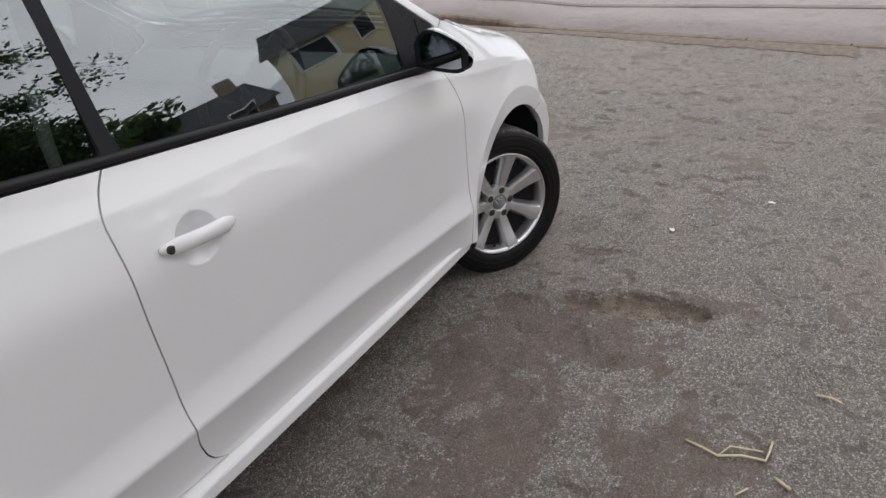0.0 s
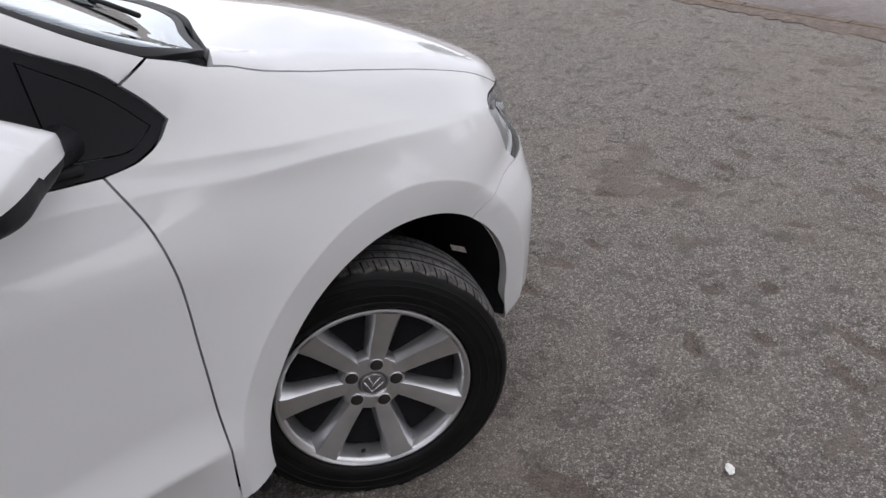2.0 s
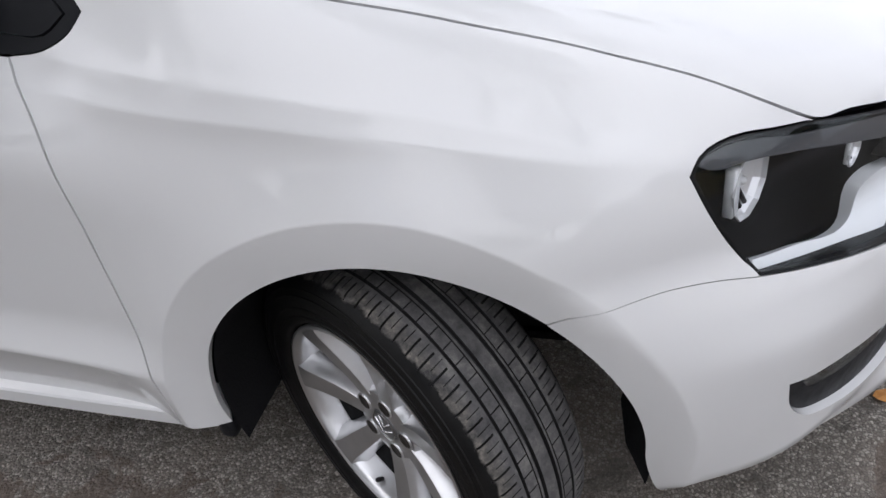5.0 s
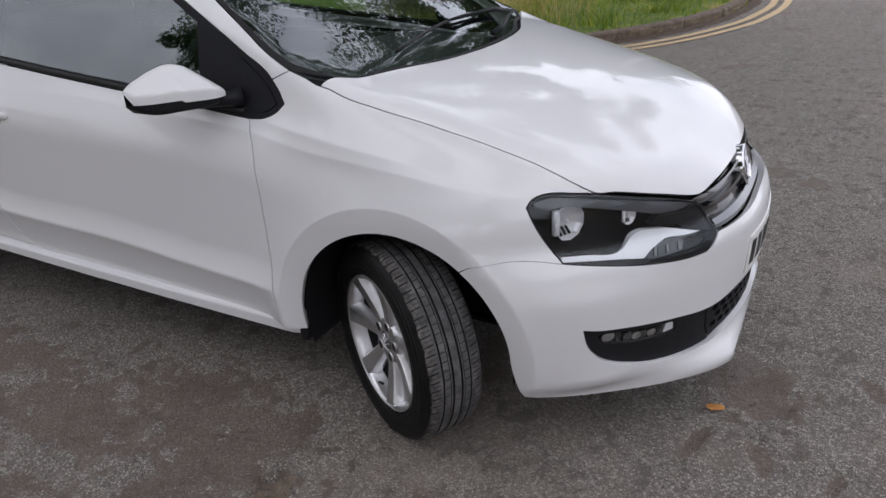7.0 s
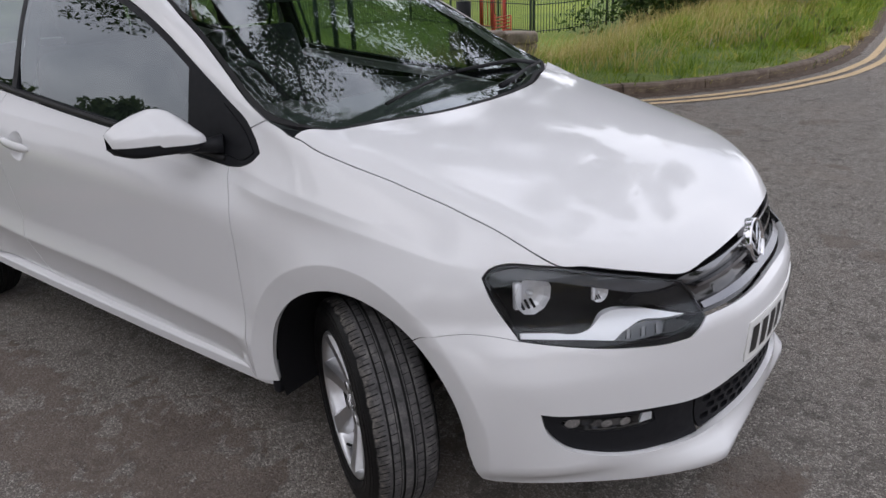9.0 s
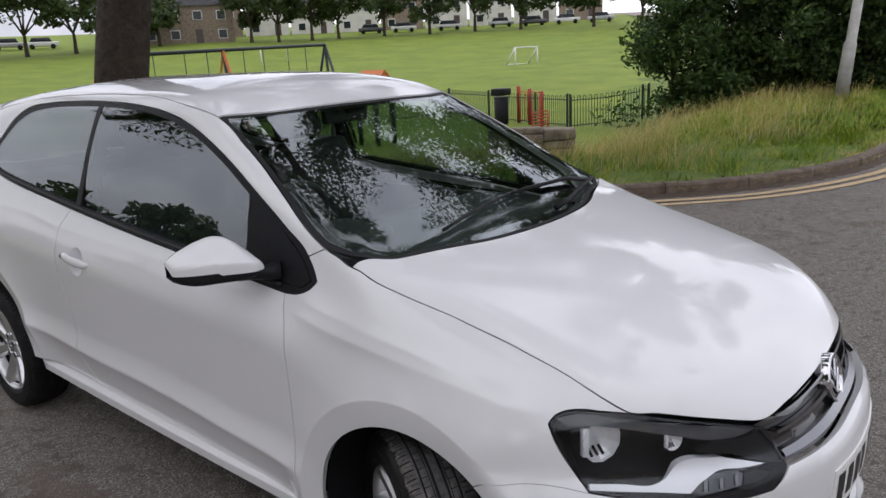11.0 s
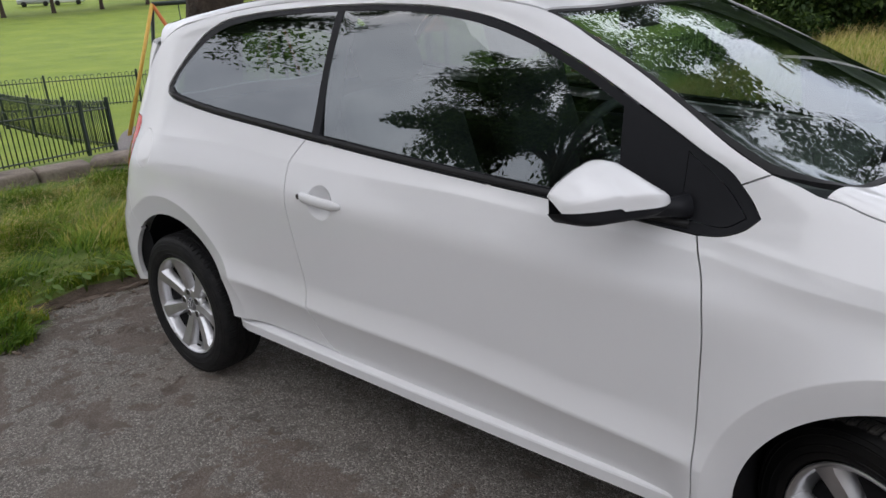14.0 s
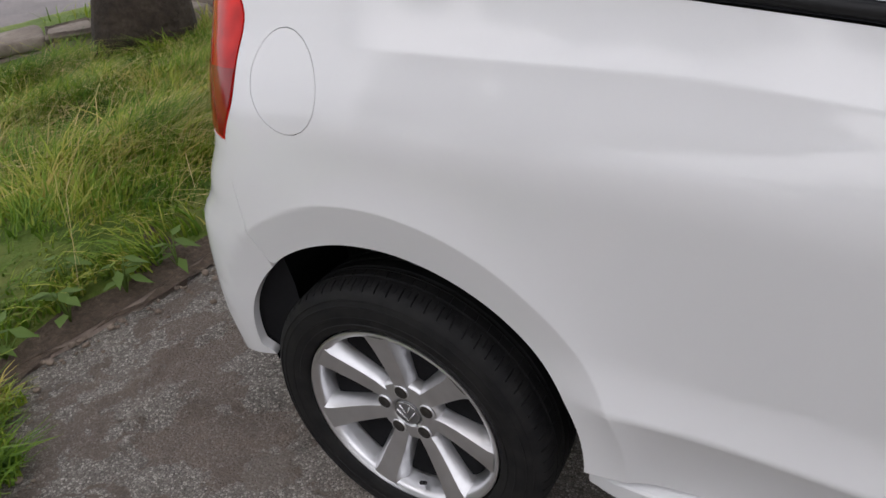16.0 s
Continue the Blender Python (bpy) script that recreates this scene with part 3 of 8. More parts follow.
stop = int(np.argmin(np.sum((wing - BONNET_SIDE[-1]) ** 2, 1)))
wing_gap = np.full(len(wing), GAP)
wing_gap[start:stop + 1] = GAP * 0.35
wing_gap[(wing[:, 0] > 0.23) & (wing[:, 1] < 0.622) & (wing[:, 1] > 0.585)] = 0.0004
wing_ob = {}
for mirror in (False, True):
    part_wing = panel("wing", [inset(wing, wing_gap)], girth, PAINT, car, "white front wing with a flared wheel arch", mirror=mirror, rim=0.02, rows=FOLD)
    side = panel("side_panel", [inset(quarter, GAP), inset(flap, -0.0007)] if not mirror else [inset(quarter, GAP)], girth, PAINT, car, "white rear quarter panel", mirror=mirror, rim=0.02, rows=FOLD)
    door_ob = panel("door", [inset(door, GAP)], girth, PAINT, car, "closed white door", mirror=mirror, rim=0.02, rows=FOLD)
    lamp = panel("tail_lamp", [inset(tail_lamp, GAP)], girth, RED_LENS, car, "red tail lamp", mirror=mirror, rim=0.02)
    dim = loop_of([(-2.679, 0.925), (-2.676, 0.885), (-2.689, 0.818), (-2.80, 0.821), (-2.95, 0.845), (-2.95, 0.90)])
    panel("lamp_shade", [dim], girth, DEEP_RED, lamp, "dark red lower lens", rim=0, lift=0.0012, mirror=mirror)
    wing_ob[mirror] = part_wing, side, door_ob
    if not mirror:
        panel("fuel_flap", [inset(flap, 0.0005)], girth, PAINT, side, rim=0.01)
    # backing behind the gaps
    back = loop_of([(-2.62, 0.80), (-2.62, 0.33), (ax(RC[0] - 0.37), 0.33)] + arch(*RC, 0.37, 178, 2, 20) + [(-2.05, 0.28), (-0.36, 0.26)] + arch(*FC, 0.36, 184, 62, 18) + [(0.30, 0.66), (0.30, 0.80), (-0.1, 0.88), (-0.3, 0.89), (-1.0, 0.92), (-1.6, 0.97), (-2.5, 1.06), (-2.6, 0.9)], 0.03)
    panel("inner_skin", [back], girth, LINER, car, grid=0.05, lift=-0.024, rim=0, mirror=mirror)
panel("front_bumper", [inset(bumper_f, 0.0006), intake], girth, PAINT, car, "white front bumper", rim=0.022, rows=np.concatenate([FOLD, (2 * MID_F, 0) + FOLD * (-1, 1)]))
panel("rear_bumper", [inset(bumper_r, -0.0008)], girth, PAINT, car, "white rear bumper", rim=0.02)
tailgate = loop_of(both([(MID_R, 1.36), (-3.0, 1.35), (-2.72, 1.30)] + C_BACK + [(-2.80, 1.036), (-2.965, 1.03), (-2.975, 0.81), (MID_R, 0.805)], MID_R)[:-1])
rear_screen = loop_of(both([(MID_R, 1.32), (-3.0, 1.31), (-2.86, 1.27), (-2.88, 1.10), (-3.0, 1.08), (MID_R, 1.08)], MID_R)[:-1])
tg = panel("tailgate", [inset(tailgate, GAP), rear_screen], girth, PAINT, car, "white tailgate", rim=0.02, grid=0.04)
panel("rear_window", [inset(rear_screen, 0.001)], girth, GLASS, tg, "tinted glass", rim=0, lift=-0.004, grid=0.05)

# bonnet, screen and roof, by plan
side_line = girth(*wing[start:stop + 1:2].T)
front_line = girth(*np.array([(0.531, 0.7512), (0.590, 0.7378), (0.652, 0.7218), (0.706, 0.7055), (0.752, 0.6935), (0.86, 0.704), (0.97, 0.708), (MID_F, 0.709)]).T)
SCREEN_HEAD = [(-0.889, 0.562), (-0.845, 0.42), (-0.818, 0.2), (-0.81, 0.0)]


def twin(half):
    return [(x, -y) for x, y in half] + [(x, y) for x, y in reversed(half) if abs(y) > 1e-4]


bonnet_plan = loop_of(twin([(-0.018, 0.0), (-0.022, 0.10), (-0.052, 0.28), (-0.118, 0.45), (-0.176, 0.60)]
                           + [(p[0], -p[1]) for p in side_line] + [(p[0] - 0.002, -p[1]) for p in front_line[:-1]] + [(front_line[-1][0] - 0.002, 0.0)]))
panel("bonnet", [inset(bonnet_plan, GAP)], above, PAINT, car, "white bonnet reflecting leaves and sky", rim=0.02)
# black sheet added under the bonnet to keep its gaps dark
panel("bonnet_backing", [inset(bonnet_plan, -0.012)], above, LINER, car, rim=0, lift=-0.050, grid=0.06)
pillar_line = girth(*np.array(PILLAR).T)
rail_line = girth(*np.array(RAIL).T)
roof_plan = loop_of(twin([(-0.81, 0.0), (-0.818, 0.2), (-0.845, 0.42), (-0.889, 0.562)] + [(p[0], -p[1]) for p in rail_line] + [(-2.80, 0.45), (-2.84, 0.2), (-2.85, 0.0)]))
panel("roof", [inset(roof_plan, 0.0012)], above, PAINT, car, "white roof", rim=0.01, grid=0.035)
# white sheet added under the roof so that its seams don't show dark
panel("roof_backing", [inset(roof_plan, -0.014)], above, PAINT, car, rim=0, lift=-0.006, grid=0.05)
screen_plan = loop_of(twin([(x, y) for x, y in SCREEN_HEAD[::-1]] + [(p[0], -p[1]) for p in pillar_line[::-1][1:]] + [(-0.262, 0.672), (-0.222, 0.655), (-0.19, 0.618), (-0.128, 0.45), (-0.06, 0.28), (-0.03, 0.10), (-0.026, 0.0)]))
scr = panel("windscreen", [inset(screen_plan, 0.004)], above, SCREEN, car, "raked windscreen", rim=0, lift=-0.005, grid=0.03)
scr.visible_shadow = False
panel("screen_border", [inset(screen_plan, 0.002), inset(screen_plan, 0.016)], above, RUBBER_TRIM, scr, "black printed edge", rim=0.012, lift=-0.004)

# side windows: black frame, two panes, the corner piece
window = loop_of(TRI[::-1][:-1] + BELT + BELT_R[1:] + WIN_TOP)
PANE_D = [(-0.615, 0.943), (-0.968, 0.970), (-1.264, 0.995), (-1.597, 1.026), (-1.595, 1.20), (-1.582, 1.376), (-1.36, 1.366), (-1.18, 1.346), (-1.03, 1.315), (-0.89, 1.269), (-0.75, 1.207), (-0.628, 1.138)]
PANE_Q = [(-1.632, 1.029), (-1.869, 1.054), (-2.188, 1.088), (-2.36, 1.112), (-2.455, 1.134), (-2.478, 1.148), (-2.440, 1.196), (-2.372, 1.254), (-2.30, 1.303), (-2.22, 1.338), (-2.05, 1.366), (-1.83, 1.376), (-1.614, 1.376), (-1.624, 1.20)]
pane_d, pane_q = loop_of(PANE_D), loop_of(PANE_Q)
corner = loop_of([(-0.475, 0.925), (-0.43, 0.918), (-0.375, 0.916), (-0.340, 0.938), (-0.38, 0.985), (-0.474, 1.056)])
for mirror in (False, True):
    frame_ob = panel("window_frame", [inset(window, 0.0015), pane_d, pane_q, corner], girth, BLACK, car, "black window surround", rim=0.012, lift=-0.003, mirror=mirror, grid=0.03)
    PURE_GLASS = True
    for nm, q in (("door_glass", pane_d), ("quarter_glass", pane_q)):
        g = panel(nm, [inset(q, -0.006)], girth, GLASS if nm == "door_glass" else PRIVACY, frame_ob, "dark reflecting window glass", rim=0, lift=-0.004, mirror=mirror, grid=0.05)
        g.visible_shadow = False
    PURE_GLASS = False
    panel("corner_cover", [inset(corner, 0.002)], girth, BLACK, frame_ob, "black plastic corner cover", rim=0.01, lift=-0.001, mirror=mirror, grid=0.03)
    # a rounded seal along the belt
    bm = bmesh.new()
    q = np.array([(-0.45, 0.913)] + [(a, z + 0.011) for a, z in BELT[2:]] + [(a, z + 0.011) for a, z in BELT_R[1:-1]])
    ts = np.linspace(0, 1, 60)
    q = np.stack([np.interp(ts, np.linspace(0, 1, len(q)), q[:, 0]), np.interp(ts, np.linspace(0, 1, len(q)), q[:, 1])], 1)
    p = girth(q[:, 0], q[:, 1])
    if mirror:
        p = p * (1, -1, 1)
    tube(bm, p, 0.0085, 8)
    part("belt_seal", bm, RUBBER_TRIM, frame_ob, "black rubber window seal")

# sills
SILL = [(0.730, 0.325), (0.7745, 0.3095), (0.7800, 0.3065), (0.7825, 0.302), (0.7800, 0.270), (0.770, 0.262), (0.70, 0.255)]
for mirror in (False, True):
    bm = bmesh.new()
    rings = []
    for x in np.linspace(-2.112, -0.330, 40):
        s = (x + 0.330) / -1.782
        end = min(1.0, (x + 2.112) / 0.010, (-0.330 - x) / 0.012)
        rings.append([bm.verts.new((x, (-1 if not mirror else 1) * (y - 0.018 * (1 - s) ** 3 - 0.012 * (1 - math.sqrt(max(end, 0)))), z - 0.031 + 0.043 * s)) for y, z in SILL])
    for a, b in zip(rings, rings[1:]):
        for i in range(len(SILL) - 1):
            bm.faces.new((a[i], a[i + 1], b[i + 1], b[i]))
    bm.faces.new(rings[0])
    bm.faces.new(rings[-1])
    bmesh.ops.recalc_face_normals(bm, faces=bm.faces)
    sill = part("sill", bm, PAINT, car, "white side sill")
    sill.data.set_sharp_from_angle(angle=radians(24))
    bm = bmesh.new()
    block(bm, (-0.345, -0.764 if not mirror else 0.70, 0.220), (-0.316, -0.70 if not mirror else 0.764, 0.262), 0.010, 2)
    part("sill_end", bm, BLACK, sill, "black plastic end piece")

# grille: black recess, two chrome strips, the badge
gr = panel("grille", [inset(grille, 0.002)], girth, GLOSS, car, "gloss black grille", rim=0.03, lift=-0.028, grid=0.03)
for z0, z1, mat, up in ((0.698, 0.693, STRIP, -0.003), (0.664, 0.656, STRIP, -0.008), (0.630, 0.617, STRIP, -0.012)):
    strip = loop_of(both([(MID_F, z0), (0.95, z0), (0.80 if z0 > 0.63 else 0.805, z0 - 0.002), (0.806, z1), (0.95, z1), (MID_F, z1)], MID_F)[:-1], 0.03)
    panel("grille_bar", [strip], girth, mat, gr, "chrome grille strip", rim=0.018, lift=up, grid=0.03)
bx = float(girth(np.array([MID_F]), np.array([0.66]))[0][0])
tilt = Matrix.Translation((bx - 0.014, 0, 0.662)) @ Matrix.Rotation(radians(-14), 4, "Y") @ Matrix.Rotation(radians(90), 4, "Z")


def badge_part(nm, profile, mat, parent, label=""):
    bm = bmesh.new()
    spun(bm, profile, 48)
    bmesh.ops.transform(bm, matrix=tilt, verts=bm.verts)
    return part(nm, bm, mat, parent, label)


badge = badge_part("badge", [(0.051, -0.02), (0.052, 0.004), (0.054, 0.012), (0.057, 0.015), (0.061, 0.014), (0.063, 0.009), (0.063, -0.02)], CHROME, gr, "round chrome badge ring")
badge_part("badge_disc", [(0.0, 0.001), (0.050, 0.001), (0.0518, -0.002)], GLOSS, badge, "black badge centre")
for pts in ([(-0.026, 0.042), (0.0, -0.004), (0.026, 0.042)], [(-0.042, 0.012), (0.0, -0.040), (0.042, 0.012)]):
    bm = bmesh.new()
    tube(bm, [(x, -0.007, z) for x, z in pts], 0.005, 6)
    bmesh.ops.transform(bm, matrix=tilt, verts=bm.verts)
    part("badge_chevron", bm, CHROME, badge)

# lower intake: side pieces with fog lamps, meshed middle
for mirror in (False, True):
    piece = loop_of([(0.789, 0.381)] + INTAKE[3:12] + [(0.815, 0.264), (0.80, 0.30)])
    fog = loop_of([(0.486, 0.400), (0.500, 0.378), (0.535, 0.362), (0.60, 0.347), (0.672, 0.345), (0.690, 0.350), (0.685, 0.378), (0.60, 0.388), (0.52, 0.402), (0.492, 0.406)], 0.008)
    fs = panel("fog_surround", [inset(piece, 0.002), fog], girth, BLACK, car, "black plastic fog lamp surround", rim=0.02, lift=-0.012, mirror=mirror)
    fl = panel("fog_lamp", [inset(fog, -0.002)], girth, GLOSS, fs, "clear fog lamp with a bright reflector", rim=0, lift=-0.030, mirror=mirror)
    panel("fog_lens", [inset(fog, 0.001)], girth, LENS, fl, rim=0, lift=-0.012, mirror=mirror, grid=0.03)
    for k, (a0, z0, r) in enumerate(((0.512, 0.388, 0.015), (0.562, 0.372, 0.012), (0.582, 0.369, 0.012), (0.602, 0.366, 0.012), (0.622, 0.364, 0.012))):
        cell = loop_of([(a0 + r * math.cos(t), z0 + 0.9 * r * math.sin(t)) for t in np.linspace(0, 2 * math.pi, 12, endpoint=False)], 0.008)
        panel("reflector_cell", [cell], girth, CHROME if k % 2 == 0 else STRIP, fl, rim=0.012, lift=-0.018 - 0.003 * (k % 2), mirror=mirror, grid=0.012)
    for nm, q, mat in (("lamp_ledge", [(0.535, 0.361), (0.60, 0.349), (0.655, 0.348), (0.655, 0.353), (0.60, 0.354), (0.538, 0.366)], STRIP), ("lamp_post", [(0.662, 0.380), (0.655, 0.350), (0.684, 0.352), (0.682, 0.376)], BLADE), ("lamp_bridge", [(0.645, 0.380), (0.636, 0.350), (0.650, 0.349), (0.656, 0.379)], GLOSS)):
        panel(nm, [loop_of(q, 0.01)], girth, mat, fl, rim=0.01, lift=-0.017, mirror=mirror, grid=0.02)
mid_half = [(MID_F, 0.406), (0.93, 0.398), (0.793, 0.381), (0.803, 0.30), (0.820, 0.268), (0.95, 0.282), (MID_F, 0.292)]
centre = loop_of(both(mid_half, MID_F)[:-1])
panel("intake_back", [centre], girth, LINER, car, rim=0, lift=-0.055, grid=0.05)
slots = []
for row in range(4):
    zc = 0.300 + 0.026 * row
    for k in range(-8, 9):
        a0 = MID_F + 0.036 * k + (0.018 if row % 2 else 0)
        q = np.array([(a0 - 0.013, zc - 0.007), (a0 - 0.006, zc - 0.009), (a0 + 0.006, zc - 0.009), (a0 + 0.013, zc - 0.007), (a0 + 0.013, zc + 0.007), (a0 + 0.006, zc + 0.009), (a0 - 0.006, zc + 0.009), (a0 - 0.013, zc + 0.007)])
        if within(q, inset(centre, 0.006)).all():
            slots.append(loop_of(q, 0.012))
panel("intake_mesh", [inset(centre, 0.002)] + slots, girth, BLACK, car, "black honeycomb intake grille", rim=0.014, lift=-0.014, grid=0.03)

# number plate with bars in place of its characters
plate = loop_of(both([(MID_F, 0.534), (0.936, 0.534), (0.931, 0.5335), (0.9305, 0.529), (0.9305, 0.427), (0.931, 0.4225), (0.936, 0.422), (MID_F, 0.422)], MID_F)[:-1])
pl = panel("number_plate", [plate], girth, PLATE, car, "white number plate with black bars", rim=0.004, lift=0.003, grid=0.03)
for k, off in enumerate((-0.205, -0.145, -0.085, -0.025, 0.075, 0.135, 0.195)):
    a0 = MID_F + off * 0.78
    bar = loop_of([(a0 - 0.015, 0.440), (a0 + 0.015, 0.440), (a0 + 0.015, 0.516), (a0 - 0.015, 0.516)], 0.02)
    panel("plate_bar", [bar], girth, INK, pl, rim=0, lift=0.0042, grid=0.02)

# head lamps
for mirror in (False, True):
    bowl = panel("head_lamp", [inset(head, 0.001)], girth, LAMP_BLACK, car, "clear head lamp with dark housing and chrome reflectors", rim=0, lift=-0.088, mirror=mirror, grid=0.02)
    wall = panel("lamp_wall", [inset(head, 0.0005), inset(head, 0.004)], girth, LAMP_BLACK, bowl, rim=0.088, lift=-0.003, mirror=mirror)
    glass = panel("lamp_glass", [inset(head, 0.0018)], girth, LENS, bowl, "clear polycarbonate lens", rim=0, lift=-0.0006, mirror=mirror)
    glass.visible_shadow = False

    def inlay(nm, pts, mat, lift, label="", rim=0.02, fine=0.01):
        return panel(nm, [loop_of(pts, fine)], girth, mat, bowl, label, rim=rim, lift=lift, mirror=mirror, grid=0.015)

    inlay("silver_blade", [(0.411, 0.623), (0.469, 0.621), (0.524, 0.617), (0.546, 0.625), (0.562, 0.636), (0.585, 0.646), (0.641, 0.643), (0.706, 0.632), (0.753, 0.620), (0.704, 0.622), (0.646, 0.625), (0.615, 0.613), (0.588, 0.594), (0.530, 0.602), (0.468, 0.607), (0.412, 0.611)], BLADE, -0.014, "satin silver blade", fine=0.008)
    # grey band that paints the sky's reflection along the top of the lens
    inlay("sky_sheen_band", [(0.352, 0.752), (0.376, 0.760), (0.477, 0.748), (0.585, 0.727), (0.707, 0.696), (0.750, 0.681), (0.705, 0.674), (0.637, 0.680), (0.569, 0.702), (0.476, 0.728), (0.415, 0.738), (0.368, 0.741)], GREY, -0.020, "grey band standing for sky reflected in the upper lens")
    inlay("side_shade", [(0.613, 0.660), (0.638, 0.677), (0.706, 0.672), (0.756, 0.678), (0.788, 0.636), (0.790, 0.610), (0.744, 0.625), (0.679, 0.645)], LAMP_BLACK, -0.012)
    inlay("bottom_trim", [(0.412, 0.614), (0.530, 0.603), (0.600, 0.592), (0.690, 0.580), (0.735, 0.579), (0.770, 0.592), (0.782, 0.598), (0.768, 0.584), (0.730, 0.571), (0.690, 0.570), (0.600, 0.580), (0.50, 0.595), (0.413, 0.609)], LAMP_BLACK, -0.020)
    lamp = inlay("indicator", [(0.589, 0.597), (0.619, 0.616), (0.649, 0.623), (0.690, 0.621), (0.700, 0.612), (0.690, 0.592), (0.640, 0.588), (0.605, 0.590)], GREY, -0.018, "clear indicator lamp")
    for k in range(7):
        a0 = 0.612 + 0.0105 * k
        rib = panel("lamp_rib", [loop_of([(a0, 0.594), (a0 + 0.007, 0.595), (a0 + 0.011, 0.617 - 0.003 * (k % 2)), (a0 + 0.004, 0.612)], 0.01)], girth, CLEAR if k % 3 == 0 else GREY, lamp, rim=0.008, lift=-0.012 - 0.003 * (k % 3), mirror=mirror, grid=0.02)
    inlay("lamp_fill", [(0.708, 0.613), (0.742, 0.611), (0.768, 0.600), (0.732, 0.588), (0.700, 0.590)], LAMP_BLACK, -0.027)
    # chrome reflector bowls with their bulbs, looking forward
    for a0, z0, rad, deep, nm in ((0.440, 0.688, 0.048, 0.050, "reflector"), (0.572, 0.686, 0.022, 0.026, "small_reflector")):
        p = girth(np.array([a0]), np.array([z0]))
        n = skin_normal(p)[0]
        at = Vector(p[0]) - Vector(n) * (deep + 0.002)
        m = Matrix.Translation(at) @ Vector((0, -1, 0)).rotation_difference(Vector((0.88, -0.46, 0.06))).to_matrix().to_4x4()
        if mirror:
            m = Matrix.Diagonal((1, -1, 1, 1)) @ m
        bm = bmesh.new()
        spun(bm, [(rad + 0.0012, -0.003), (rad + 0.0012, 0.0), (rad, 0.0), (rad * 0.97, -rad * 0.13), (rad * 0.84, -rad * 0.28), (rad * 0.62, -rad * 0.40), (rad * 0.34, -rad * 0.48), (rad * 0.02, -rad * 0.51)], 11, 0.2)
        bmesh.ops.transform(bm, matrix=m, verts=bm.verts)
        dish = part(nm, bm, LAMP_CHROME, bowl, "bright chrome reflector bowl", smooth=False)
        bm = bmesh.new()
        spun(bm, [(0.0, -rad * 0.12), (rad * 0.10, -rad * 0.16), (rad * 0.13, -rad * 0.26), (rad * 0.12, -rad * 0.50)], 12)
        bmesh.ops.transform(bm, matrix=m, verts=bm.verts)
        part("bulb_shield", bm, BLADE, dish)
        bm = bmesh.new()
        block(bm, (-0.97 * rad, rad * 0.02, -0.60 * rad), (-0.62 * rad, rad * 0.30, 0.74 * rad), rad * 0.04, 1)
        bmesh.ops.transform(bm, matrix=m, verts=bm.verts)
        part("reflector_cheek", bm, BLADE, dish)
        # black bars standing for dark reflections low in the chrome bowl
        bm = bmesh.new()
        for c in (-0.46, -0.16, 0.14):
            tube(bm, [(rad * (c + 0.10), rad * 0.22, -rad * 0.74), (rad * (c - 0.10), rad * 0.34, -rad * 0.30)], rad * 0.07, 5)
        bmesh.ops.transform(bm, matrix=m, verts=bm.verts)
        part("dark_reflections", bm, LAMP_BLACK, dish)

# scuttle and wipers
bm = bmesh.new()
foot = [(-0.24, 0.66), (-0.19, 0.61), (-0.13, 0.45), (-0.065, 0.28), (-0.035, 0.10), (-0.032, 0.0)]
foot = [(x, -y) for x, y in foot] + [(x, y) for x, y in reversed(foot[:-1])]
rows = []
for dx, dz in ((0.03, -0.040), (0.0, -0.032), (-0.02, -0.027), (-0.04, -0.024)):
    rows.append([bm.verts.new((x + dx, y, float(above(np.array([x + 0.012]), np.array([y]))[0][2]) + dz - 0.3 * dx * (dx < 0))) for x, y in foot])
for a, b in zip(rows, rows[1:]):
    for i in range(len(foot) - 1):
        bm.faces.new((a[i], a[i + 1], b[i + 1], b[i]))
bmesh.ops.recalc_face_normals(bm, faces=bm.faces)
part("scuttle", bm, BLACK, car, "black plastic scuttle under the windscreen")


def on_screen(x, y, up):
    p = above(np.array([x]), np.array([y]))[0]
    return Vector(p) + Vector(skin_normal(p[None])[0]) * up


for pivot, tip, knee in (((-0.205, 0.57), (-0.175, -0.36), (-0.215, 0.40)), ((-0.075, 0.10), (-0.205, 0.60), (-0.085, 0.2))):
    bm = bmesh.new()
    mid = ((knee[0] + tip[0]) / 2 - 0.004, (knee[1] + tip[1]) / 2)
    tube(bm, [on_screen(*pivot, 0.006), on_screen(*knee, 0.016), on_screen(*mid, 0.018)], [0.010, 0.008, 0.005], 6)
    arm = part("wiper_arm", bm, BLACK, car, "black wiper arm")
    bm = bmesh.new()
    tube(bm, [on_screen(knee[0] + (tip[0] - knee[0]) * s - 0.012 * math.sin(math.pi * s), knee[1] + (tip[1] - knee[1]) * s, 0.008) for s in np.linspace(-0.05, 1.0, 12)], 0.005, 6)
    part("wiper_blade", bm, RUBBER_TRIM, arm)

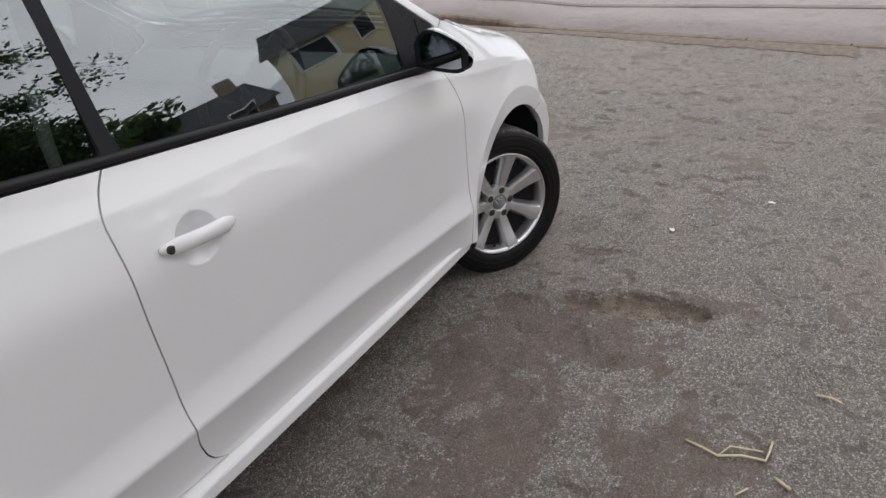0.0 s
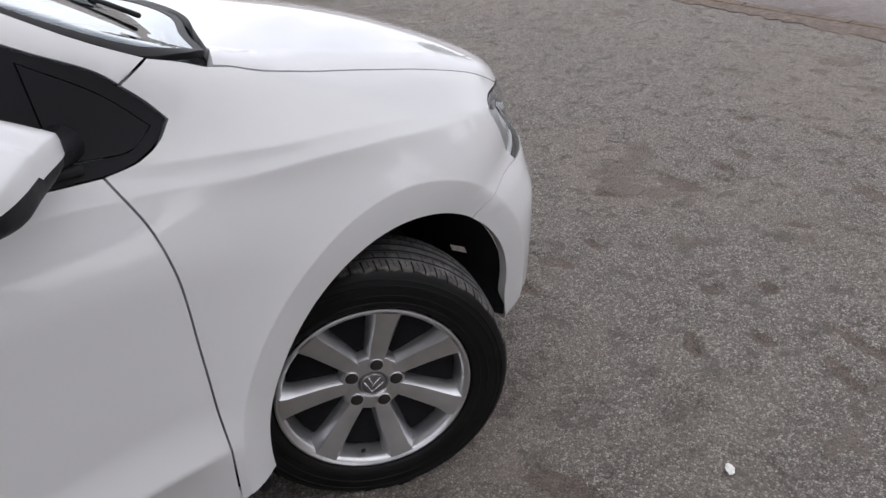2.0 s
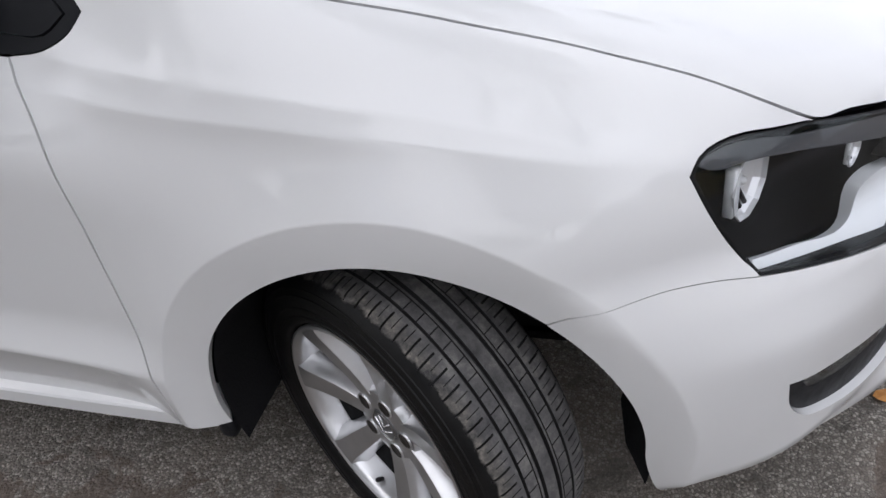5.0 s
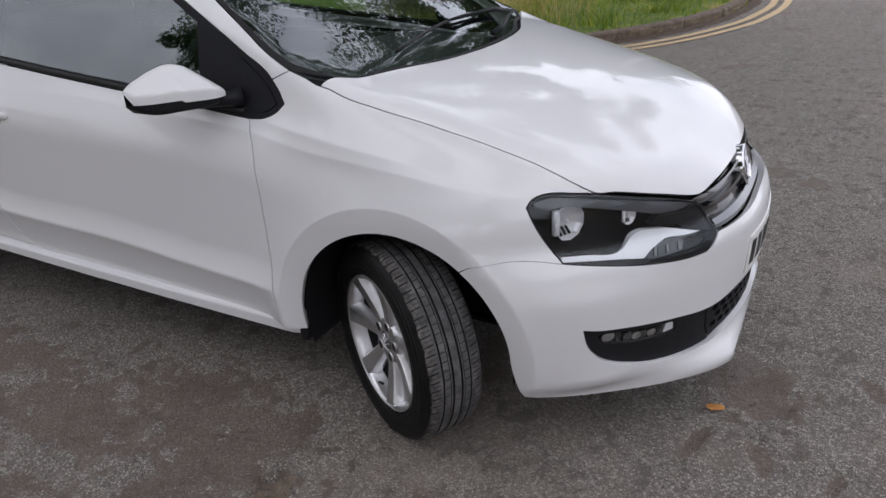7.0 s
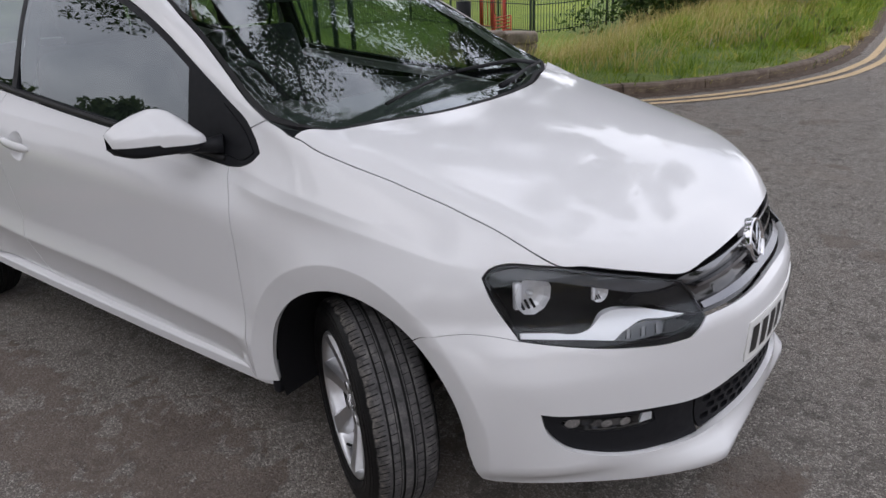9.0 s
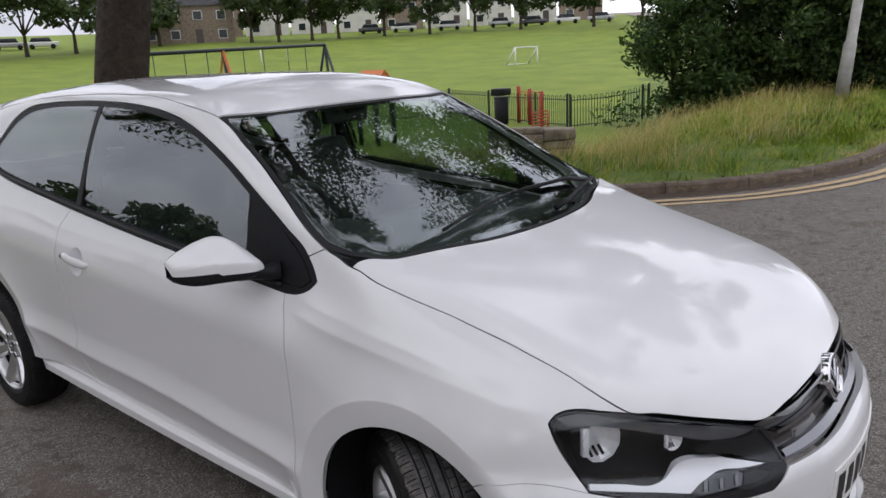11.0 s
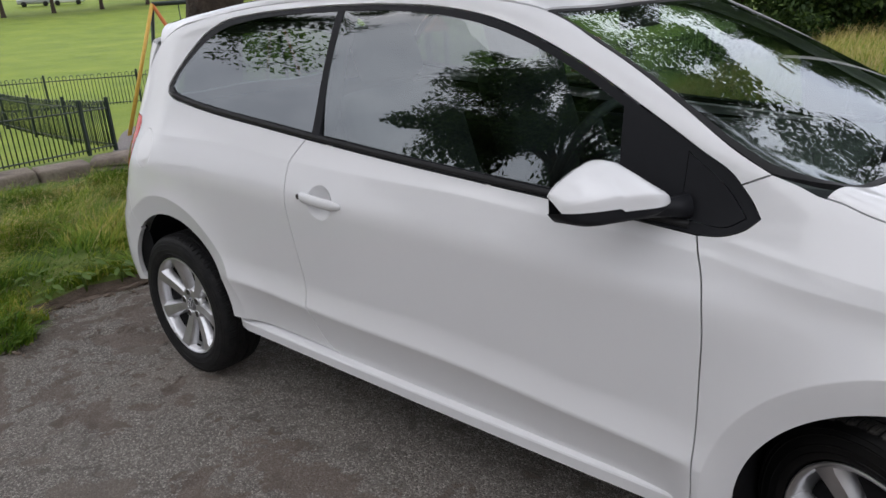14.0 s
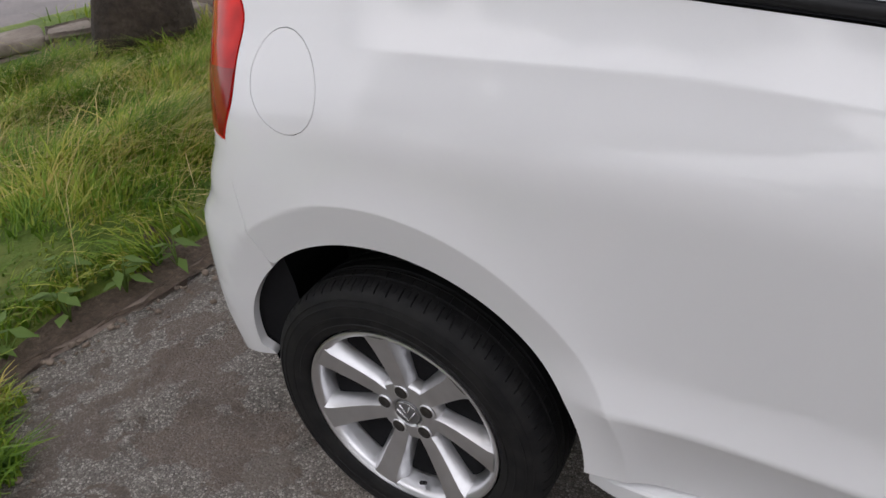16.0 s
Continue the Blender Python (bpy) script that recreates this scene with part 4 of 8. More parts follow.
# door mirrors
for mirror in (False, True):
    k = 1 if mirror else -1
    S, N = np.linspace(0, 1, 26), 22
    y = 0.944 - 0.190 * S
    zt = np.interp(S, (0, 0.05, 0.15, 0.40, 0.60, 0.70, 0.80, 0.97, 1), (1.002, 1.012, 1.024, 1.042, 1.051, 1.0515, 1.046, 1.022, 1.010))
    zb = np.interp(S, (0, 0.08, 0.2, 0.3, 0.6, 1), (0.962, 0.944, 0.936, 0.934, 0.935, 0.941))
    deep = curve(S, (0, 0.05, 0.2, 0.5, 0.85, 1), (0.034, 0.052, 0.076, 0.106, 0.138, 0.132))
    xr = -0.650 + 0.040 * S
    cut = np.where(S < 0.45, 0.969, 0.962)
    upper, lower = bmesh.new(), bmesh.new()
    for bm, top in ((upper, True), (lower, False)):
        rows = []
        for i in range(len(S)):
            if top:
                zr = cut[i] + 0.50 * (zt[i] - cut[i]) * (0.9 - 0.25 * S[i])
                kx, kz = np.array([0, 0.12, 0.30, 0.62, 0.90, 0.985, 1.0, 1.0]) * deep[i], np.array([zt[i] - 0.002, zt[i], zt[i] - 0.003, zt[i] - 0.45 * (zt[i] - zr), zr + 0.006, zr - 0.002, zr - 0.01, cut[i]])
            else:
                kx, kz = np.array([0.985, 0.97, 0.90, 0.70, 0.35, 0.0]) * deep[i], np.array([cut[i], zb[i] + 0.012, zb[i] + 0.004, zb[i], zb[i], zb[i] + 0.002])
            u = np.linspace(0, 1, N)
            kk = np.linspace(0, 1, len(kx))
            rows.append([bm.verts.new((xr[i] + px, k * y[i], pz)) for px, pz in zip(np.interp(u, kk, kx), np.interp(u, kk, kz))])
        for a, b in zip(rows, rows[1:]):
            for j in range(N - 1):
                bm.faces.new((a[j], a[j + 1], b[j + 1], b[j]))
        bm.faces.new(rows[0])
        bm.faces.new(rows[-1])
        bmesh.ops.smooth_vert(bm, verts=[v for v in bm.verts if not v.is_boundary], factor=0.4, use_axis_x=True, use_axis_y=True, use_axis_z=True)
        bmesh.ops.recalc_face_normals(bm, faces=bm.faces)
        if sum(f.normal.x for f in bm.faces) < 0:
            bmesh.ops.reverse_faces(bm, faces=bm.faces)
    base = part("door_mirror", lower, BLACK, wing_ob[mirror][2], "black door mirror base")
    part("mirror_cap", upper, PAINT, base, "white mirror cap")
    bm = bmesh.new()
    ring = [bm.verts.new((xr[i] + 0.004, k * y[i], zt[i])) for i in range(len(S))] + [bm.verts.new((xr[i] + 0.004, k * y[i], zb[i])) for i in reversed(range(len(S)))]
    bm.faces.new(ring)
    part("mirror_bezel", bm, BLACK, base, smooth=False)
    bm = bmesh.new()
    ring = [bm.verts.new((xr[i] - 0.001, k * y[i], zt[i] - 0.012)) for i in range(3, len(S) - 3)] + [bm.verts.new((xr[i] - 0.001, k * y[i], zb[i] + 0.012)) for i in reversed(range(3, len(S) - 3))]
    bm.faces.new(ring)
    part("mirror_glass", bm, MIRROR, base, "mirror glass", smooth=False)
    bm = bmesh.new()
    tube(bm, [(-0.535, k * 0.800, 0.955), (-0.51, k * 0.770, 0.951), (-0.485, k * 0.745, 0.949), (-0.46, k * 0.715, 0.949)], [0.024, 0.020, 0.020, 0.028], 10)
    part("mirror_arm", bm, BLACK, base)

# door handles
for mirror in (False, True):
    k = 1 if mirror else -1
    bm = bmesh.new()
    q = np.linspace(0, 1, 14)
    xs = -1.634 + 0.188 * q
    pts = [(x, k * (float(-girth(np.array([x]), np.array([0.93]))[0][1]) * 0 + 0.797 + 0.012 * math.sin(math.pi * s) ** 0.6), 0.8535 - 0.0165 * s) for x, s in zip(xs, q)]
    rings = tube(bm, pts, [0.0165 * (0.5 + 0.5 * min(1, 6 * s, 6 * (1 - s))) if 0 < s < 1 else 0.006 for s in q], 12)
    for ring, p in zip(rings, pts):
        for v in ring:
            v.co.y = p[1] + (v.co.y - p[1]) * 0.72
    bmesh.ops.recalc_face_normals(bm, faces=bm.faces)
    h = part("door_handle", bm, PAINT, wing_ob[mirror][2], "white pull handle")
    if not mirror:
        bm = bmesh.new()
        spun(bm, [(0.0, 0.003), (0.006, 0.003), (0.0085, 0.002), (0.0085, -0.004)], 18)
        bmesh.ops.transform(bm, matrix=Matrix.Translation((-1.6185, -0.811, 0.852)), verts=bm.verts)
        part("key_lock", bm, DARK_METAL, h, "dark key lock")

# wheel housings and floor pan
for cx, cz, r in ((*FC, 0.346), (*RC, 0.358)):
    for k in (-1, 1):
        bm = bmesh.new()
        turns = np.linspace(radians(-12), radians(197 if cx > -1 else 188), 48)
        deep = np.ones(48) if cx < -1 else 0.50 + 0.50 * step(turns, radians(-6), radians(14))
        rows = []
        for w in (0.0, 0.03, 0.09, 0.13, 0.295):
            tuck = 0.044 * min(1, w / 0.18) * (1 - step(turns, radians(14), radians(60))) if cx > -1 else np.zeros(48)
            rows.append([bm.verts.new((cx + (r - 0.008 - u) * math.cos(a), k * (0.755 - w * q), cz + (r - 0.008 - u) * math.sin(a) + 0.003 * math.sin(30 * a) * min(1, 20 * w))) for a, q, u in zip(turns, deep, tuck)])
        for n, (a, b) in enumerate(zip(rows, rows[1:])):
            for i in range(47):
                if cx > -1 and n == 2 and i == 6:
                    continue
                bm.faces.new((a[i], a[i + 1], b[i + 1], b[i]))
        c = bm.verts.new((cx, k * 0.46, cz + (0.12 if cx < -1 else -0.07)))
        ring = rows[-1] if cx < -1 else [bm.verts.new((cx + (r - 0.015) * math.cos(a), k * 0.46, cz + (r - 0.015) * math.sin(a))) for a in turns]
        for i in range(47):
            bm.faces.new((ring[i], ring[i + 1], c))
        part("wheel_housing", bm, LINER, car, "black wheel arch liner")
bm = bmesh.new()
block(bm, (-2.05, -0.70, 0.20), (-0.40, 0.70, 0.25), 0.02)
block(bm, (-2.05, -0.60, 0.165), (-0.42, 0.60, 0.21), 0.02)
block(bm, (-3.0, -0.46, 0.22), (0.30, 0.46, 0.28), 0.02)
part("floor_pan", bm, LINER, car, "black underbody")
bm = bmesh.new()
block(bm, (-0.06, -0.62, 0.17), (0.02, -0.10, 0.215), 0.012)
block(bm, (-0.30, -0.60, 0.18), (0.06, -0.50, 0.21), 0.012)
part("suspension_arm", bm, DARK_METAL, car)

# cabin
bm = bmesh.new()
block(bm, (-0.80, -0.66, 0.66), (-0.30, 0.66, 0.915), 0.05, 3)
block(bm, (-0.82, -0.60, 0.86), (-0.55, -0.14, 0.95), 0.04, 3)
part("dashboard", bm, CABIN, car, "dark grey dashboard")
bm = bmesh.new()
block(bm, (-2.5, -0.68, 0.66), (-0.40, -0.64, 0.90), 0.01)
block(bm, (-2.5, 0.64, 0.66), (-0.40, 0.68, 0.90), 0.01)
block(bm, (-2.6, -0.60, 0.30), (-0.40, 0.60, 0.34), 0.01)
block(bm, (-2.75, -0.55, 0.34), (-2.60, 0.55, 0.95), 0.03)
part("cabin_lining", bm, CABIN, car)
inner_roof = inset(roof_plan, 0.03)
panel("headliner", [inner_roof], above, CLOTH, car, "grey roof lining", rim=0, lift=-0.035, grid=0.08)
for yy in (-0.36, 0.36):
    bm = bmesh.new()
    block(bm, (-1.45, yy - 0.25, 0.48), (-0.92, yy + 0.25, 0.62), 0.05, 3)
    seat = part("seat", bm, CLOTH, car, "dark cloth front seat")
    bm = bmesh.new()
    block(bm, (-0.06, -0.25, 0.0), (0.06, 0.25, 0.60), 0.05, 3, Matrix.Translation((-1.42, yy, 0.56)) @ Matrix.Rotation(radians(-18), 4, "Y"))
    part("backrest", bm, CLOTH, seat)
    bm = bmesh.new()
    block(bm, (-0.045, -0.13, 0.62), (0.045, 0.13, 0.80), 0.04, 3, Matrix.Translation((-1.42, yy, 0.56)) @ Matrix.Rotation(radians(-18), 4, "Y"))
    part("headrest", bm, CLOTH, seat)
bm = bmesh.new()
block(bm, (-2.40, -0.60, 0.50), (-2.02, 0.60, 0.64), 0.05, 3)
block(bm, (-2.55, -0.60, 0.60), (-2.40, 0.60, 1.08), 0.05, 3)
part("rear_seat", bm, CLOTH, car, "dark cloth rear bench")
bm = bmesh.new()
wheel_m = Matrix.Translation((-0.88, -0.36, 0.93)) @ Matrix.Rotation(radians(-66), 4, "Y")
tube(bm, [wheel_m @ Vector((0.185 * math.cos(a), 0.185 * math.sin(a), 0)) for a in np.linspace(0, 2 * math.pi, 33)], 0.015, 8, caps=False)
for a in (90, 210, 330):
    tube(bm, [wheel_m @ Vector((0, 0, -0.02)), wheel_m @ Vector((0.18 * math.cos(radians(a)), 0.18 * math.sin(radians(a)), 0))], [0.05, 0.016], 8)
part("steering_wheel", bm, CABIN, car, "black steering wheel")
bm = bmesh.new()
block(bm, (-0.93, -0.11, 1.27), (-0.90, 0.11, 1.33), 0.012, 3)
tube(bm, [(-0.90, 0, 1.31), (-0.85, 0, 1.345)], 0.010, 8)
part("rear_view_mirror", bm, CABIN, car, "black rear-view mirror")
for k in (-1, 1):
    bm = bmesh.new()
    q = np.array([(-1.612, 1.0), (-1.612, 1.1), (-1.606, 1.25), (-1.595, 1.36)])
    p = girth(q[:, 0], q[:, 1]) * (1, -k, 1)
    tube(bm, [Vector(v) + Vector((0, -0.05 * k, 0)) for v in p], [0.026, 0.025, 0.023, 0.02], 8)
    part("door_pillar", bm, LINER, car)
    bm = bmesh.new()
    tube(bm, [(-1.665, k * 0.655, 0.75), (-1.66, k * 0.62, 1.05), (-1.62, k * 0.575, 1.28)], 0.012, 4)
    part("seat_belt", bm, PLATE, car, "pale seat belt webbing")

# ---- wheels ----
RIM_R, TYRE_R, HALF = 0.203, 0.297, 0.0925


# grooves round the tyre: (from, to, depth), outer side last
GROOVES = ((-0.0430, -0.0392, 0.006), (-0.0212, -0.0200, 0.004), (-0.0160, -0.0105, 0.0065), (0.0100, 0.0155, 0.0065), (0.0200, 0.0212, 0.004), (0.0388, 0.0428, 0.006))


def tread_depth(s, phase):
    """How deep the tread is cut at a place across it and along one pitch."""
    d = 0.0
    for a, b, deep in GROOVES:
        if a <= s <= b:
            d = deep
    wide, thin = 0.002 < phase < 0.132, 0.548 < phase < 0.592
    if 0.050 < s < 0.0785 and wide or 0.047 < s < 0.068 and thin:
        d = max(d, 0.0055)
    if (0.0212 < s < 0.0388 or -0.0392 < s < -0.0212) and 0.248 < phase < 0.322:
        d = max(d, 0.0035)
    if -0.0785 < s < -0.050 and wide or -0.068 < s < -0.047 and thin:
        d = max(d, 0.0055)
    return d


def tyre_mesh():
    e = 0.0005
    cuts = [0.0, 0.0180, 0.030, 0.0445, 0.047 - e, 0.047 + e, 0.050 - e, 0.050 + e, 0.058, 0.068 - e, 0.068 + e, 0.0715, 0.0745, 0.0785]
    cuts += [-c for c in cuts[1:]]
    for a, b, _ in GROOVES:
        cuts += [a - e, a + e, b - e, b + e]
    across = [(s, TYRE_R - 0.8 * s * s - 430 * max(abs(s) - 0.055, 0) ** 3) for s in sorted(cuts)]
    flank_o = [(0.083, 0.2815), (0.0868, 0.2748), (0.0886, 0.2742), (0.0888, 0.2728), (0.0876, 0.2720), (0.0905, 0.2635), (0.0925, 0.2628), (0.0927, 0.2610), (0.0916, 0.2600), (0.0930, 0.2500), (0.0932, 0.2430), (0.0942, 0.2424), (0.0942, 0.2400), (0.0930, 0.2392), (0.0926, 0.2335), (0.0912, 0.2265), (0.0926, 0.2250), (0.0902, 0.216), (0.0865, 0.2105), (0.0835, 0.2085), (0.080, 0.2075), (0.066, 0.2075)]
    prof = [(-s, r) for s, r in flank_o[::-1]] + across + flank_o
    tread = {i for i, (s, r) in enumerate(prof) if abs(s) <= 0.0786 and r > 0.27}
    pitches, phases = 74, (0.0, 0.005, 0.13, 0.135, 0.245, 0.25, 0.32, 0.325, 0.545, 0.55, 0.59, 0.595, 0.80)
    verts, faces, mat = [], [], []
    n = len(prof)
    for p in range(pitches):
        for ph in phases:
            for i, (s, r) in enumerate(prof):
                t = max(-0.0785, min(0.0785, s))
                a = 2 * math.pi * (p + ph + 5.2 * t) / pitches
                q = r - (tread_depth(s, ph) if i in tread else 0)
                verts.append((q * math.sin(a), -s, q * math.cos(a)))
    total = pitches * len(phases)
    for k in range(total):
        b0, b1 = k * n, ((k + 1) % total) * n
        for i in range(n - 1):
            faces.append((b0 + i, b0 + i + 1, b1 + i + 1, b1 + i))
            low = [prof[j][1] - math.hypot(verts[m + j][0], verts[m + j][2]) for j in (i, i + 1) for m in (b0, b1)]
            mat.append(1 if sum(low) > 0.006 else 0)
    me = bpy.data.meshes.new("tyre")
    me.from_pydata(verts, [], faces)
    me.materials.append(RUBBER)
    me.materials.append(GROOVE)
    me.polygons.foreach_set("material_index", mat)
    me.polygons.foreach_set("use_smooth", [True] * len(faces))
    me.set_sharp_from_angle(angle=radians(32))
    return me


def flattened(me, height, name):
    """The tyre's mesh with its foot pressed flat on the road."""
    c = me.copy()
    c.name = name
    for v in c.vertices:
        if v.co.z < -height:
            v.co.y *= 1 + 0.25 * (-height - v.co.z) / 0.01
            v.co.z = -height
    return c


def rim_mesh():
    bm = bmesh.new()
    spun(bm, [(0.197, 0.060), (0.2035, 0.0615), (0.2055, 0.066), (0.2045, 0.0705), (0.2005, 0.0715), (0.1965, 0.069), (0.192, 0.0655), (0.1885, 0.058), (0.187, 0.045), (0.182, 0.02), (0.176, -0.01), (0.172, -0.05), (0.176, -0.075), (0.20, -0.085)], 96)
    # hub disc
    spun(bm, [(0.0, 0.026), (0.028, 0.026), (0.030, 0.040), (0.034, 0.043), (0.052, 0.042), (0.066, 0.040), (0.072, 0.032), (0.074, 0.006), (0.0, 0.0)], 56)
    bmesh.ops.recalc_face_normals(bm, faces=bm.faces)
    me = mesh_of(bm, "alloy_wheel", SILVER)
    me.set_sharp_from_angle(angle=radians(38))
    return me


def spoke_mesh():
    """One flat spoke with sloped flanks, pointing up."""
    bm = bmesh.new()
    rows = []
    for r, w, o, top in ((0.048, 0.0138, 0.0215, 0.040), (0.062, 0.0147, 0.0235, 0.042), (0.085, 0.0165, 0.0268, 0.0445), (0.11, 0.0180, 0.0292, 0.049), (0.135, 0.0193, 0.0312, 0.0545), (0.16, 0.0206, 0.0335, 0.0605), (0.178, 0.0222, 0.0372, 0.0655), (0.194, 0.0262, 0.0460, 0.068)):
        sec = [(-o - 0.001, top - 0.042), (-o, top - 0.022), (-w - 0.0015, top - 0.002), (-w, top), (-w * 0.4, top + 0.001), (w * 0.4, top + 0.001), (w, top), (w + 0.0015, top - 0.002), (o, top - 0.022), (o + 0.001, top - 0.042)]
        rows.append([bm.verts.new((c, -h, r)) for c, h in sec])
    for p, q in zip(rows, rows[1:]):
        for i in range(len(p) - 1):
            bm.faces.new((p[i], p[i + 1], q[i + 1], q[i]))
    bmesh.ops.recalc_face_normals(bm, faces=bm.faces)
    if sum(f.normal.y for f in bm.faces) > 0:
        bmesh.ops.reverse_faces(bm, faces=bm.faces)
    me = mesh_of(bm, "spoke", SILVER)
    me.set_sharp_from_angle(angle=radians(38))
    return me


spoke_me = spoke_mesh()
tyre_me, rim_me = tyre_mesh(), rim_mesh()
tyres = {0.280: flattened(tyre_me, 0.280, "tyre"), 0.289: flattened(tyre_me, 0.289, "tyre")}
tyres[0.289].materials[0] = REAR_RUBBER
bm = bmesh.new()
spun(bm, [(0.0, 0.044), (0.024, 0.044), (0.027, 0.0425), (0.0285, 0.040), (0.0285, 0.02)], 36)
cap_me = mesh_of(bm, "centre_cap", CAP)
bm = bmesh.new()
spun(bm, [(0.0245, 0.0443), (0.0255, 0.0452), (0.0265, 0.0443)], 36)
capring_me = mesh_of(bm, "cap_ring", CHROME)
chevron_me = []
for pts in ([(-0.012, 0.019), (0.0, -0.002), (0.012, 0.019)], [(-0.020, 0.006), (0.0, -0.018), (0.020, 0.006)]):
    bm = bmesh.new()
    tube(bm, [(x, -0.0445, z) for x, z in pts], 0.0021, 5)
    chevron_me.append(mesh_of(bm, "cap_chevron", CHROME))
# bolt drawn as a dark disc on the hub, painting its hole's shade
bm = bmesh.new()
spun(bm, [(0.0, 0.0447), (0.0070, 0.0447), (0.0078, 0.0450), (0.0100, 0.0450), (0.0104, 0.0446), (0.0136, 0.0446), (0.0146, 0.0456), (0.0158, 0.0450), (0.0164, 0.0425)], 24)
bolt_me = mesh_of(bm, "shaded_bolt_hole", [DARK_METAL, SILVER])
for p in bolt_me.polygons:
    p.material_index = 1 if math.hypot(p.center.x, p.center.z) > 0.0139 else 0
bm = bmesh.new()
spun(bm, [(0.0, -0.02), (0.128, -0.02), (0.130, -0.024), (0.130, -0.040), (0.0, -0.040)], 48)
spun(bm, [(0.0, -0.01), (0.07, -0.01), (0.075, -0.02)], 40)
block(bm, (-0.155, 0.0, -0.06), (-0.09, 0.06, 0.06), 0.012, 2)
disc_me = mesh_of(bm, "brake_disc", DARK_METAL)
# black sheet added behind the spokes to stand for the shade in the openings
bm = bmesh.new()
spun(bm, [(0.0, -0.026), (0.066, -0.026), (0.070, 0.014), (0.10, 0.020), (0.15, 0.026), (0.176, 0.028), (0.180, 0.024), (0.172, -0.05), (0.0, -0.060)], 56)
backing_me = mesh_of(bm, "dark_spoke_backing", LINER)
bm = bmesh.new()
tube(bm, [(0, -0.048, -0.181), (0, -0.060, -0.168)], 0.0042, 8)
valve_me = mesh_of(bm, "valve", RUBBER_TRIM)

STEER, OUT = 31, 0.014
for x, y, z, turn, spin in ((-0.016, -0.690, 0.280, -STEER, 14), (HUB_R, -0.712, 0.289, 0, -7), (-0.02, 0.690, 0.280, 180 - STEER, 30), (HUB_R, 0.712, 0.289, 180, 8)):
    w = part("alloy_wheel", rim_me, None, car, "silver seven-spoke alloy wheel")
    w.matrix_basis = pose(x, y, z, 0, 0, turn) @ Matrix.Translation((0, -OUT, 0)) @ Matrix.Rotation(radians(spin), 4, "Y")
    t = part("tyre", tyres[z], None, w, "worn black road tyre")
    t.matrix_basis = Matrix.Rotation(radians(-spin), 4, "Y") @ Matrix.Translation((0, OUT, 0))
    c = part("centre_cap", cap_me, None, w, "dull grey centre cap with silver chevrons")
    part("valve", valve_me, None, w)
    part("brake_disc", disc_me, None, w, "dark brake disc and caliper")
    part("cap_ring", capring_me, None, c)
    for me in chevron_me:
        part("cap_chevron", me, None, c)
    part("dark_spoke_backing", backing_me, None, w, "black backing that stands for the shade behind the spokes")
    for k in range(7):
        part("spoke", spoke_me, None, w).matrix_basis = Matrix.Rotation(2 * math.pi * k / 7, 4, "Y")
    for k in range(5):
        b = part("shaded_bolt_hole", bolt_me, None, w)
        a = 2 * math.pi * k / 5
        b.matrix_basis = Matrix.Translation((0.050 * math.sin(a), 0, 0.050 * math.cos(a)))


# ---- the lie of the land ----
def land(x, y):
    """Height of the ground: level tarmac, a verge that falls to the park, a field that rises far off."""
    x, y = np.asarray(x, float), np.asarray(y, float)
    r = np.hypot(x + 1, y)
    az = np.degrees(np.arctan2(y, x + 1)) % 360
    park = step(az, 98, 114) * (1 - step(az, 196, 222))
    return park * curve(r, (0, 5.5, 7.5, 9.0, 12, 17, 25, 60, 115, 190), (0, 0, -0.08, -0.35, -0.62, -0.75, -0.6, 0.8, 5.4, 10.5))


def height(x, y):
    return float(land(np.array([x]), np.array([y]))[0])


# the edge between tarmac and verge, as a line of the plan
EDGE = [(-2.3, -2.05), (-2.8, -1.85), (-3.15, -1.69), (-3.38, -1.52), (-3.44, -1.36), (-3.38, -1.21), (-3.51, -1.09), (-3.69, -0.96), (-3.73, -0.80), (-3.68, -0.55), (-3.64, -0.3), (-3.6, 0.5), (-3.45, 2.0), (-3.0, 3.6), (-2.35, 4.6), (-1.72, 5.06), (-1.14, 5.66), (-0.66, 6.5), (-0.30, 7.6), (-0.16, 8.9), (-0.22, 11.6), (-0.5, 16.0), (-1.3, 24.0), (-3.0, 40.0)]


def spline(points, n):
    p = np.array(points, float)
    t = np.concatenate([[0], np.cumsum(np.linalg.norm(np.diff(p, axis=0), axis=1))])
    s = np.linspace(0, t[-1], n)
    return np.stack([curve(s, t, p[:, 0]), curve(s, t, p[:, 1])], 1)


def ragged(n):
    """The verge's edge, crumbled a little in and out near the car."""
    q = spline(EDGE, n)
    for p in q:
        if p[1] < 3:
            k = 0.022 * noise.noise((p[0] * 7, p[1] * 7, 3)) + 0.018 * noise.noise((p[0] * 19, p[1] * 19, 8))
            p += (k, 0.7 * k)
    return q


edge_line = ragged(400)
verge_area = np.concatenate([edge_line, [(-60, 130), (-190, 130), (-190, -20), (-14, -9), (-5.0, -3.6)]])

# ---- ground materials ----
TARMAC = material("old_tarmac", (0.1, 0.1, 0.1), 0.9)


